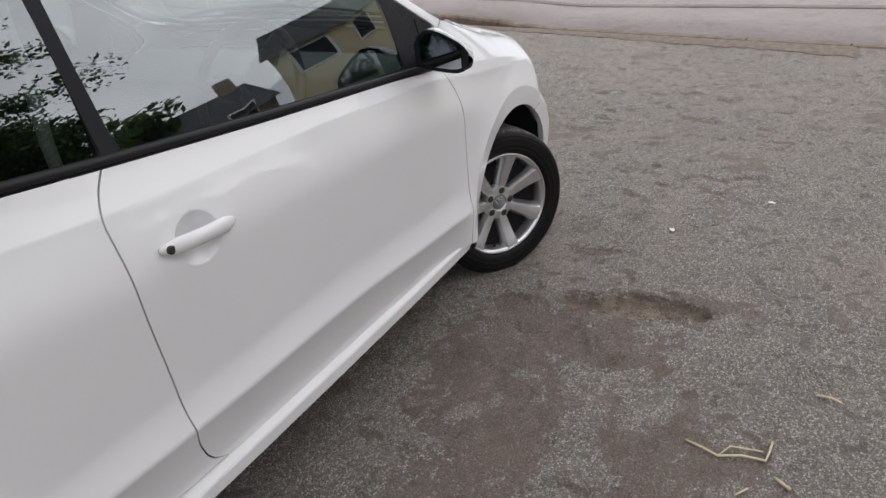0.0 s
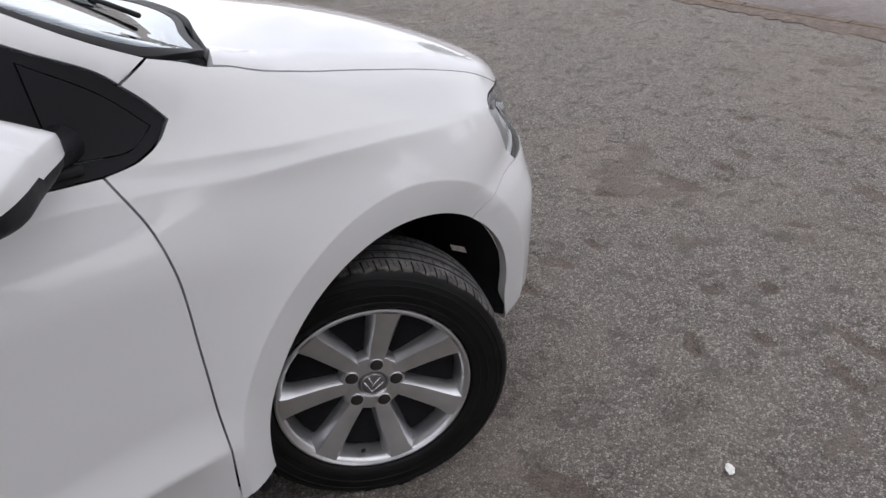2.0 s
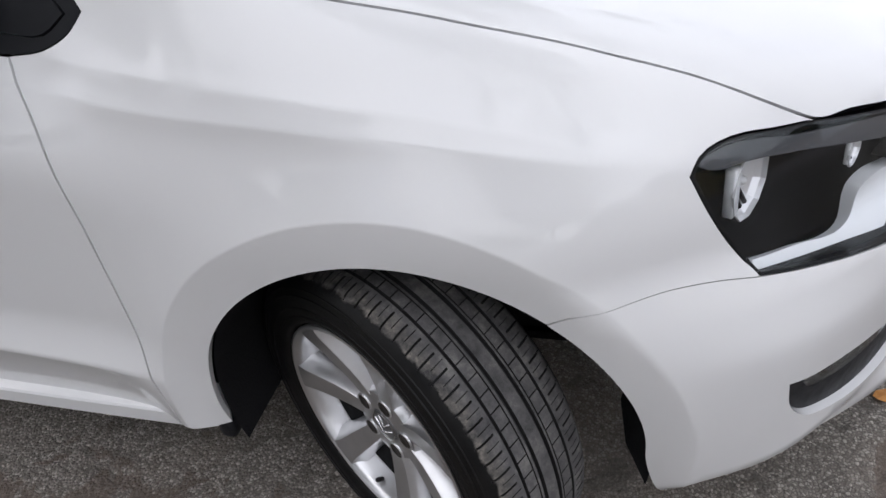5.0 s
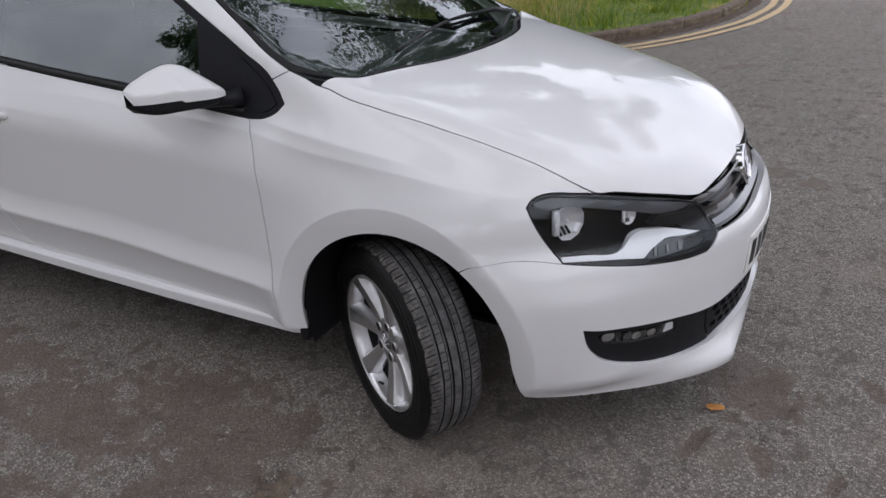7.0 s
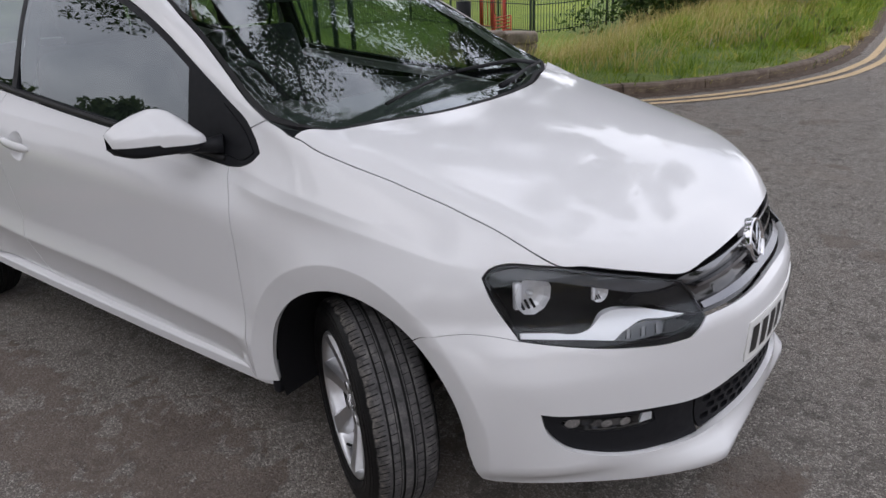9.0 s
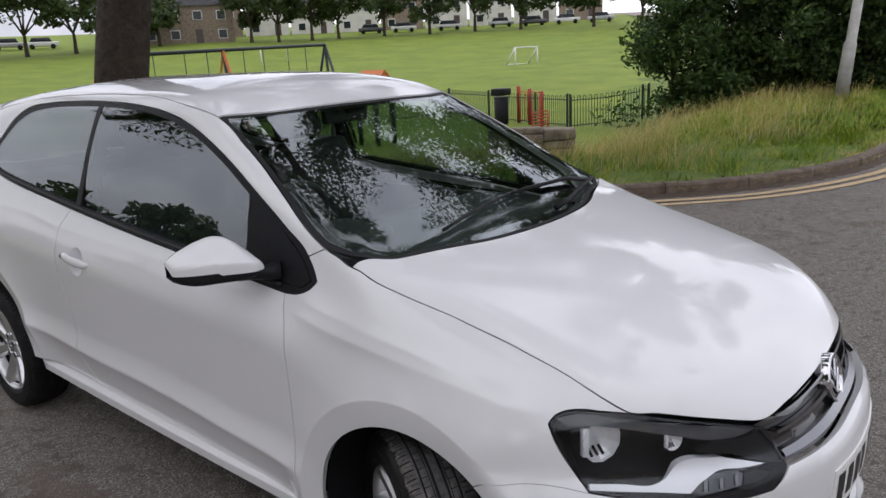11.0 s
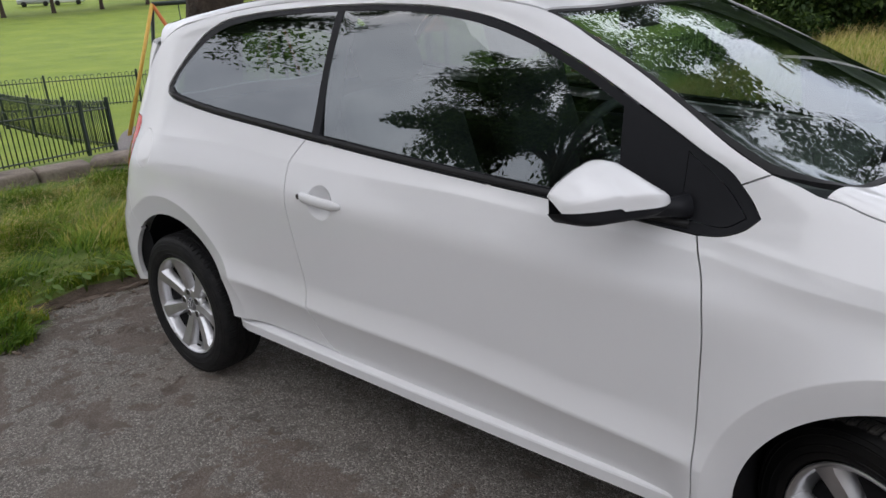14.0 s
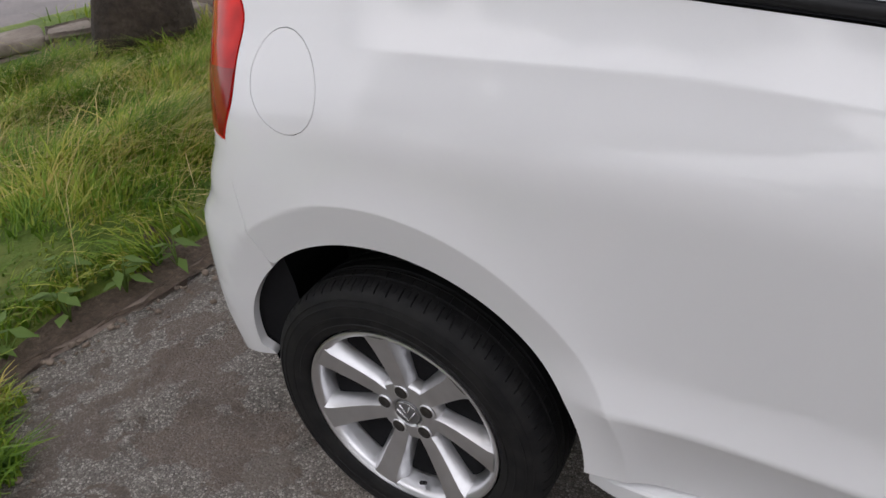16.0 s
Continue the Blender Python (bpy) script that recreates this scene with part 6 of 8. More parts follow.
pts = np.stack([gx.ravel(), gy.ravel()], 1)


def edge_distance(p):
    return np.min(np.hypot(p[:, None, 0] - edge_line[None, ::2, 0], p[:, None, 1] - edge_line[None, ::2, 1]), axis=1)


loop = np.concatenate([ragged(400), [(-60, 130), (-190, 130), (-190, -20), (-14, -9), (-5.0, -3.6)]])
grid_in = []
for r in np.concatenate([np.arange(0.15, 8, 0.22), np.geomspace(8.2, 190, 46)]):
    n = int(np.clip(2 * math.pi * r / max(0.22, r * 0.06), 24, 110))
    a = np.linspace(0, 2 * math.pi, n, endpoint=False) + r
    grid_in.append(np.stack([-3.8 + r * np.cos(a), 0.6 + r * np.sin(a)], 1))
grid_in = np.concatenate(grid_in)
grid_in = grid_in[within(grid_in, loop)]
keep = edge_distance(grid_in) > 0.08
grid_in = grid_in[keep]
allp = np.concatenate([loop, grid_in])
vs, _, fs, *_ = delaunay_2d_cdt([Vector(p) for p in allp], [(i, (i + 1) % len(loop)) for i in range(len(loop))], [], 0, 1e-5)
v = np.array([tuple(p) for p in vs])
f = np.array([tuple(t) for t in fs])
f = f[within(v[f].mean(1), loop)]
d = edge_distance(v)
lump = np.array([0.05 * noise.noise((a * 1.3, b * 1.3, 7)) + 0.03 * noise.noise((a * 4, b * 4, 7)) for a, b in v])
r = np.hypot(v[:, 0] + 1, v[:, 1])
z = land(v[:, 0], v[:, 1]) + np.where(r < 9, 0.07 * step(d, 0.0, 0.35) + lump * step(d, 0.05, 0.5) * (1 - step(r, 7, 11)), 0) + 0.004 * (d < 0.02)
me = bpy.data.meshes.new("verge")
me.from_pydata(np.column_stack([v, z]).tolist(), [], f.tolist())
for m in (TURF, FIELD, DARK_DIRT):
    me.materials.append(m)
c = v[f].mean(1)
rc, dc = np.hypot(c[:, 0] + 1, c[:, 1]), edge_distance(c)
azc = np.degrees(np.arctan2(c[:, 1], c[:, 0] + 1)) % 360
me.polygons.foreach_set("material_index", np.where(dc < 0.15 + 0.08 * np.sin(c[:, 1] * 5.3) ** 2, 2, np.where((rc > 10.5) & (azc > 112) & (azc < 215), 1, 0)).astype(int).tolist())
me.polygons.foreach_set("use_smooth", [True] * len(me.polygons))
tagged(new("verge", me), "rough grass verge falling to a mown green park", "grass verge", kind="structure")


def kerb_run(name, points, width, top, mat, label, parts=0.9, seed=1):
    """A row of kerb stones, each a piece of its own."""
    line = spline(points, 240)
    seg = np.concatenate([[0], np.cumsum(np.linalg.norm(np.diff(line, axis=0), axis=1))])
    root = tagged(new(name), label, "kerb", kind="structure")
    pick = random.Random(seed)
    s = 0.0
    while s < seg[-1] - 0.2:
        e = min(s + parts * (0.9 + 0.2 * pick.random()), seg[-1])
        bm = bmesh.new()
        rows = []
        for q in np.linspace(s + 0.006, e - 0.006, 5):
            x, y = np.interp(q, seg, line[:, 0]), np.interp(q, seg, line[:, 1])
            x1, y1 = np.interp(q + 0.05, seg, line[:, 0]), np.interp(q + 0.05, seg, line[:, 1])
            t = math.atan2(y1 - y, x1 - x)
            nx, ny = -math.sin(t), math.cos(t)
            tall = top(y) if callable(top) else top
            h = height(x, y) + tall + (0.008 if tall > 0.02 else 0.001) * pick.random()
            rows.append([bm.verts.new((x + nx * w, y + ny * w, zz)) for w, zz in ((0, h - tall - 0.12), (0.006, h - 0.02), (0.025, h), (width - 0.02, h + 0.003), (width, h - 0.02), (width, h - tall - 0.12))])
        for a, b in zip(rows, rows[1:]):
            for i in range(5):
                bm.faces.new((a[i], a[i + 1], b[i + 1], b[i]))
        bm.faces.new(rows[0][::-1])
        bm.faces.new(rows[-1])
        bmesh.ops.recalc_face_normals(bm, faces=bm.faces)
        part("kerb_stone", bm, mat, root, smooth=False)
        s = e
    return root


kerb_run("kerb", [(-2.35, 4.6), (-1.72, 5.06), (-1.14, 5.66), (-0.66, 6.5), (-0.30, 7.6), (-0.16, 9.0)], 0.14, 0.115, KERB, "old stone kerb stained brown along the verge")
kerb_run("kerb", [(-2.3, -1.79), (-2.81, -1.60), (-3.13, -1.48), (-3.52, -1.35)], 0.20, 0.055, PALE_KERB, "pale brown kerb stones beside the grass", 0.8, 5)

kerb_run("kerb", [(kerb_foot(y), y) for y in (6.0, 4.5, 3.2, 2.4, 1.6, 0.8, 0.05, -1.1, -2.3, -4.0)], 0.12, kerb_top, KERB, "grey brown kerb stones dropping flush with the road", 0.9, 21)
kerb_run("edging", [(-3.75, -0.88), (-3.69, -0.68), (-3.67, -0.46), (-3.66, -0.25), (-3.64, 0.2), (-3.60, 0.7)], 0.042, 0.016, PALE_KERB, "narrow worn concrete edging flush with the tarmac", 0.6, 9)

# double yellow lines
for off in (0.23, 0.40):
    bm = bmesh.new()
    line = spline([(-2.35, 4.6), (-1.72, 5.06), (-1.14, 5.66), (-0.66, 6.5), (-0.30, 7.6), (-0.16, 8.9), (-0.22, 11.6), (-0.5, 16.0), (-1.3, 24.0)], 160)
    rows = []
    for i in range(len(line) - 1):
        t = line[i + 1] - line[i]
        t /= np.linalg.norm(t)
        nrm = np.array([t[1], -t[0]])
        rows.append([bm.verts.new((*(line[i] + nrm * (off + w)), 0.008 + height(*line[i]))) for w in (0.0, 0.09 + 0.012 * noise.noise((line[i][1] * 6, off * 9, 0)))])
    for a, b in zip(rows, rows[1:]):
        bm.faces.new((a[0], a[1], b[1], b[0]))
    thing("yellow_line", bm, YELLOW, "worn yellow no-parking line painted on tarmac", "road marking", "double yellow lines", "structure")


# dirt and litter gathered in the gutter
bm = bmesh.new()
line = spline([(-2.35, 4.6), (-1.72, 5.06), (-1.14, 5.66), (-0.66, 6.5), (-0.30, 7.6), (-0.16, 8.9), (-0.22, 11.6), (-0.5, 16.0)], 260)
rows = []
for i in range(len(line) - 1):
    t = line[i + 1] - line[i]
    t /= np.linalg.norm(t)
    nrm = np.array([t[1], -t[0]])
    w = 0.10 + 0.06 * noise.noise((line[i][1] * 2.5, 3, 0)) + 0.04 * noise.noise((line[i][1] * 11, 8, 0))
    rows.append([bm.verts.new((*(line[i] + nrm * q), height(*line[i]) + z)) for q, z in ((-0.10 if line[i][1] > 9.1 else 0.0, 0.022), (0.45 * w, 0.014), (w, 0.003))])
for a, b in zip(rows, rows[1:]):
    for i in range(2):
        bm.faces.new((a[i], a[i + 1], b[i + 1], b[i]))
thing("gutter_dirt", bm, DARK_DIRT, "dark earth and litter along the kerb's foot", "dirt", kind="structure")


def blades(name, places, size, mat, label, seed, lean=0.5, width=0.006, segs=3):
    """Many grass blades as one mesh."""
    rng = np.random.default_rng(seed)
    n = len(places)
    base = np.asarray(places)
    swirl = np.array([noise.noise((p[0] * 1.7, p[1] * 1.7, 2)) for p in base])
    tall = np.array([noise.noise((p[0] * 2.3, p[1] * 2.3, 5)) for p in base])
    a = 4.2 * swirl + 0.6 + rng.normal(0, 0.95, n)
    h = size * rng.uniform(0.45, 1.15, n) * np.clip(1 + 0.9 * tall, 0.45, 1.7)
    bend = lean * rng.uniform(0.2, 1.3, n) * h
    face = a + rng.uniform(-0.6, 0.6, n) + np.pi / 2
    w = width * rng.uniform(0.6, 1.5, n)
    v, f = [], []
    for k in range(segs + 1):
        s = k / segs
        c = base + np.stack([np.cos(a) * bend * s**1.7, np.sin(a) * bend * s**1.7, h * (s - 0.25 * lean * s**3)], 1)
        side = np.stack([np.cos(face), np.sin(face), np.zeros(n)], 1) * (w * (1 - 0.85 * s))[:, None]
        v += [c - side, c + side]
    v = np.stack(v, 1).reshape(-1, 3)
    m = 2 * (segs + 1)
    i = np.arange(n) * m
    for k in range(segs):
        f.append(np.stack([i + 2 * k, i + 2 * k + 1, i + 2 * k + 3, i + 2 * k + 2], 1))
    me = bpy.data.meshes.new(name)
    me.from_pydata(v.tolist(), [], np.concatenate(f).tolist())
    me.materials.append(mat)
    me.polygons.foreach_set("use_smooth", [True] * len(me.polygons))
    return tagged(new(name, me), label, "grass", kind="stuff")


def scatter(n, box, seed, test, clump=0.0):
    rng = np.random.default_rng(seed)
    p = np.stack([rng.uniform(box[0], box[1], n), rng.uniform(box[2], box[3], n)], 1)
    if clump:
        q = np.stack([rng.uniform(box[0], box[1], n // 14), rng.uniform(box[2], box[3], n // 14)], 1)
        p = q[rng.integers(0, len(q), n)] + rng.normal(0, clump, (n, 2))
    p = p[within(p, verge_area)]
    d = edge_distance(p)
    p = p[test(p, d)]
    return np.column_stack([p, land(p[:, 0], p[:, 1]) + 0.03])


def shorter(places, size, least, reach):
    """Blade heights that fall towards the verge's edge."""
    return size * (least + (1 - least) * step(edge_distance(places[:, :2]), 0.08, reach))


def park_side(p):
    """True on the verge's side of the stone wall."""
    return p[:, 0] > np.interp(p[:, 1], (-2.6, -0.6, 0.2, 0.8, 1.3, 1.9, 2.6), (-7.3, -6.7, -6.5, -6.4, -6.2, -5.9, -5.7))


def off_kerb(p):
    """True beside the pale kerb, false on it."""
    y = np.interp(p[:, 0], (-4.8, -4.06, -3.52, -3.13, -2.81, -2.3), (-0.95, -1.18, -1.35, -1.48, -1.60, -1.79))
    return (p[:, 1] > y + 0.02) | (p[:, 1] < y - 0.19) | (p[:, 0] < -3.50)


lush = scatter(105000, (-7.6, -2.6, -2.6, 2.2), 11, lambda p, d: (d > np.where(p[:, 1] > -1.0, 0.14, 0.04) + 0.06 * np.sin(p[:, 1] * 9) ** 2) & park_side(p) & off_kerb(p), 0.05)
blades("verge_grass", lush, shorter(lush, 0.21, 0.5, 0.8), GREEN_BLADE, "lush green verge grass behind the car", 3, 0.95, 0.0052)
blades("dry_verge_grass", scatter(22000, (-7.6, -3.3, -2.6, 2.2), 12, lambda p, d: (d > 0.80 + 0.4 * np.sin(p[:, 0] * 2 + p[:, 1] * 3)) & park_side(p) & off_kerb(p), 0.10), 0.27, DRY_BLADE, "long straw-coloured flattened grass", 4, 2.0, 0.0028)
# green creeping along the joint between the pale kerb and the tarmac
rng = np.random.default_rng(52)
knots = np.column_stack([rng.uniform(-3.55, -2.62, 46), np.zeros(46)])
knots[:, 1] = np.interp(knots[:, 0], (-4.06, -3.52, -3.13, -2.81, -2.3), (-1.18, -1.35, -1.48, -1.60, -1.79)) + 0.035
joint = knots[rng.integers(0, 46, 800)] + rng.normal(0, 0.014, (800, 2))
joint = joint[off_kerb(joint)]
blades("joint_grass", np.column_stack([joint, np.full(len(joint), 0.003)]), 0.045, GREEN_BLADE, "short green weeds in the joint beside the kerb", 9, 1.2, 0.0042)
# short tufts that spill over the crumbled edge
rng = np.random.default_rng(31)
near_edge = edge_line[(edge_line[:, 1] < 1.0) & (edge_line[:, 1] > -1.9)]
green_edge = near_edge[(near_edge[:, 1] < -0.93) | (near_edge[:, 1] > 0.3)]
tufts = green_edge[rng.integers(0, len(green_edge), 90)] + rng.normal(0, 0.03, (90, 2)) + (-0.02, 0.0)
tufts = tufts[rng.integers(0, 90, 2600)] + rng.normal(0, 0.018, (2600, 2))
tufts = tufts[off_kerb(tufts)]
blades("verge_grass", np.column_stack([tufts, np.full(len(tufts), 0.004)]), 0.062, GREEN_BLADE, "short green tufts along the crumbled tarmac edge", 8, 1.1, 0.0042)
blades("verge_grass", scatter(44000, (-8.5, 0.0, 2.2, 20), 13, lambda p, d: (d > 0.10) & (d < 4.5), 0.16), 0.19, LUSH_BLADE, "green verge grass along the kerb", 5, 0.9, 0.007)
blades("dry_verge_grass", scatter(13000, (-9.5, -0.3, 4, 22), 14, lambda p, d: (d > 1.5 + 0.6 * np.sin(p[:, 1] * 1.7)) & (d < 6), 0.22), 0.46, DRY_BLADE, "tall dry seeding grass on the verge", 6, 0.8, 0.0045)
blades("dry_verge_grass", scatter(40000, (-2.8, 0.0, 4.2, 12), 15, lambda p, d: (d > 0.09) & (d < 0.30), 0.10), 0.10, DRY_BLADE, "trodden straw-coloured grass along the kerb", 7, 2.0, 0.004)


def leaf_cloud(name, centres, spread, n, size, mat, parent, seed, flat=0.8):
    """A crown: leaves in clumps about many centres, as one mesh."""
    rng = np.random.default_rng(seed)
    c = np.asarray(centres)
    d = rng.normal(0, 1, (n, 3))
    d *= (rng.random(n) ** 0.55 / np.linalg.norm(d, axis=1))[:, None] * (1.0, 1.0, 0.72)
    k = rng.integers(0, len(c), n)
    p = c[k] + d * (1.9 * spread * rng.uniform(0.55, 1.3, len(c))[k])[:, None]
    a, b = rng.normal(0, 1, (n, 3)), rng.normal(0, 1, (n, 3))
    a[:, 2] *= flat
    b[:, 2] *= flat
    a /= np.linalg.norm(a, axis=1)[:, None]
    b -= a * np.sum(a * b, axis=1)[:, None]
    b /= np.linalg.norm(b, axis=1)[:, None]
    s = size * rng.uniform(0.6, 1.4, n)[:, None]
    v = np.stack([p - a * s, p - b * s * 0.45 + a * s * 0.1, p + a * s, p + b * s * 0.45 + a * s * 0.1], 1).reshape(-1, 3)
    f = np.arange(4 * n).reshape(n, 4)
    me = bpy.data.meshes.new(name)
    me.from_pydata(v.tolist(), [], f.tolist())
    me.materials.append(mat)
    return part(name, me, None, parent)


def tree(base, trunk_r, fork, crown, radii, limbs, clumps, leaves, size, seed, label, mat=None, spread=0.45, bark_sides=14, droop=()):
    """A tapered trunk with roots, limbs that branch into the crown, and leaves about the twigs."""
    rng = random.Random(seed)
    root = tagged(new("tree"), label, "tree")
    root.location = (0, 0, 0)
    b = Vector(base)
    top = Vector(fork)
    bm = bmesh.new()
    pts, rad = [], []
    for k in range(9):
        s = k / 8
        pts.append(b.lerp(top, s) + Vector((0.05 * math.sin(4 * s + seed), 0.05 * math.cos(3 * s + seed), 0)) * s)
        rad.append(trunk_r * (1 + 0.5 * max(0, 0.18 - s) / 0.18 * 0.6) * (1 - 0.35 * s))
    rings = tube(bm, pts, rad, bark_sides)
    for i, ring in enumerate(rings):
        for k, v in enumerate(ring):
            v.co += (v.co - pts[i]) * (0.12 * noise.noise((k * 1.7, i * 0.35, seed)))
    part("trunk", bm, BARK, root, "rough brown trunk")
    centres = []
    for i in range(limbs):
        a = 2 * math.pi * (i + 0.6 * rng.random()) / limbs
        e = Vector(crown) + Vector((radii[0] * math.cos(a) * rng.uniform(0.55, 0.95), radii[1] * math.sin(a) * rng.uniform(0.55, 0.95), radii[2] * rng.uniform(-0.75, 0.7)))
        m = top.lerp(e, 0.45) + Vector((0, 0, 0.12 * (e - top).length))
        bm = bmesh.new()
        line = [top.lerp(m, s) if s <= 1 else m.lerp(e, s - 1) for s in (0, 0.5, 1, 1.4, 1.75, 2)]
        tube(bm, line, [trunk_r * q for q in (0.5, 0.36, 0.26, 0.17, 0.10, 0.03)], 7)
        for j in range(5):
            s0 = m.lerp(e, rng.uniform(0.0, 0.9))
            e2 = s0 + Vector((rng.uniform(-1, 1), rng.uniform(-1, 1), rng.uniform(-0.6, 0.7))).normalized() * rng.uniform(0.25, 0.5) * radii[0]
            tube(bm, [s0, s0.lerp(e2, 0.5) + Vector((0, 0, 0.15)), e2], [trunk_r * 0.12, trunk_r * 0.07, trunk_r * 0.02], 5)
            for q in (0.45, 0.75, 1.0):
                centres.append(s0.lerp(e2, q))
        part("limb", bm, BARK, root)
        centres += [m.lerp(e, q) for q in (0.3, 0.6, 0.85, 1.0)]
    for _ in range(clumps):
        while True:
            u = Vector((rng.uniform(-1, 1), rng.uniform(-1, 1), rng.uniform(-1, 1)))
            if 0.35 < u.length < 1:
                break
        centres.append(Vector(crown) + Vector((u.x * radii[0], u.y * radii[1], u.z * radii[2])))
    for c in droop:
        centres += [Vector(c) + Vector((rng.uniform(-0.7, 0.7), rng.uniform(-0.7, 0.7), rng.uniform(-0.35, 0.35))) for _ in range(3)]
    leaf_cloud("crown", [tuple(c) for c in centres], spread, leaves, size, mat or LEAF, root, seed)
    return root

# ---- trees ----
tree((-6.10, 1.58, -0.12), 0.29, (-5.75, 2.25, 4.2), (-3.8, 3.2, 7.5), (7.2, 7.2, 2.9), 11, 70, 230000, 0.050, 3, "broad roadside tree with a thick brown trunk on the verge", spread=0.36, droop=[(-4.7, 8.1, 2.55), (-4.35, 8.3, 2.75), (-1.6, 5.6, 5.6), (-0.8, 6.0, 4.2), (-0.2, 6.2, 5.2), (0.6, 6.2, 4.0), (1.2, 6.0, 4.9), (0.2, 5.8, 6.4), (0.9, 5.6, 5.9), (-6.6, -2.6, 3.9), (-6.0, -2.2, 4.1), (-7.9, -3.2, 4.5), (-3.6, 6.8, 3.6), (-3.9, 7.6, 3.4), (-4.4, 8.2, 3.2), (-4.1, 7.1, 2.55)])
tree((-7.6, -13.4, 0.0), 0.34, (-7.5, -13.2, 3.4), (-6.6, -12.8, 7.6), (5.6, 4.2, 4.4), 12, 60, 110000, 0.08, 8, "leafy tree across the road")
tree((1.8, -10.8, 0.0), 0.26, (1.8, -10.6, 2.8), (1.7, -10.2, 5.6), (3.2, 3.0, 3.4), 9, 36, 60000, 0.075, 12, "tall leafy tree beside the road")

# thicket left of the bend
root = tagged(new("hedge"), "tall dense dark green thicket behind the verge", "hedge")
rng = random.Random(21)
centres = []
for _ in range(760):
    s = 1.3 * rng.random()
    x, y = -6.6 + 4.4 * s + rng.gauss(0, 0.5), 17.2 + 4.2 * s + rng.gauss(0, 0.9)
    centres.append((x, y, height(x, y) + 0.15 + 9.0 * rng.random() ** 1.1 * (1 - 0.25 * s)))
leaf_cloud("foliage", centres, 0.36, 150000, 0.08, HEDGE_LEAF, root, 22)
for k in range(16):
    s = k / 15
    x, y = -6.4 + 4.2 * s, 17.4 + 4.0 * s
    z0 = height(x, y)
    bm = bmesh.new()
    tube(bm, [(x, y, z0), (x + rng.gauss(0, 0.3), y + rng.gauss(0, 0.2), z0 + 1.6), (x + rng.gauss(0, 0.7), y + rng.gauss(0, 0.5), z0 + 3.8)], [0.06, 0.045, 0.015], 6)
    part("stem", bm, BARK, root)

# lamp post beside the thicket
POST = material("weathered_post", (0.3, 0.3, 0.28), 0.8)
speckled(POST, 5, [(0.3, (0.36, 0.355, 0.335)), (0.7, (0.54, 0.53, 0.50))], 8)
post = tagged(new("street_lamp"), "grey concrete street lamp post in long grass", "street lamp")
bm = bmesh.new()
px, py = -2.45, 18.0
tube(bm, [(px, py, height(px, py) - 0.1), (px + 0.10, py, 1.3), (px + 0.11, py, 1.34), (px + 0.48, py, 6.5)], [0.16, 0.145, 0.12, 0.08], 12)
part("pole", bm, POST, post)
bm = bmesh.new()
tube(bm, [(px + 0.47, py, 6.4), (px + 0.6, py - 0.2, 6.9), (px + 1.0, py - 0.8, 7.1)], [0.05, 0.04, 0.035], 8)
part("bracket", bm, POST, post)
bm = bmesh.new()
block(bm, (px + 0.9, py - 1.0, 7.03), (px + 1.5, py - 0.75, 7.17), 0.05, 3)
part("lantern", bm, POST, post)

# ---- park railings ----
IRON = material("green_iron", (0.012, 0.026, 0.020), 0.5)
speckled(IRON, 30, [(0.35, (0.010, 0.022, 0.017)), (0.75, (0.028, 0.045, 0.036))], 6)
RED = material("red_paint", (0.42, 0.035, 0.02), 0.5)
speckled(RED, 20, [(0.3, (0.33, 0.03, 0.018)), (0.7, (0.46, 0.055, 0.03))], 6)
ORANGE = material("orange_paint", (0.55, 0.14, 0.02), 0.5)
speckled(ORANGE, 20, [(0.3, (0.45, 0.10, 0.02)), (0.7, (0.58, 0.17, 0.03))], 6)
GOLD = material("yellow_paint", (0.55, 0.33, 0.03), 0.55)
speckled(GOLD, 20, [(0.3, (0.45, 0.26, 0.03)), (0.7, (0.58, 0.36, 0.05))], 6)


def hoop_mesh(tall, pitch, mat):
    """One bow-topped hoop of a railing: two bars joined by a bend."""
    bm = bmesh.new()
    r = pitch / 2
    tube(bm, [(-r, 0, 0.06), (-r, 0, tall - r)] + [(-r * math.cos(a), 0, tall - r + r * math.sin(a)) for a in np.linspace(0.35, math.pi - 0.35, 5)] + [(r, 0, tall - r), (r, 0, 0.06)], 0.010, 5)
    return mesh_of(bm, "hoop", mat)


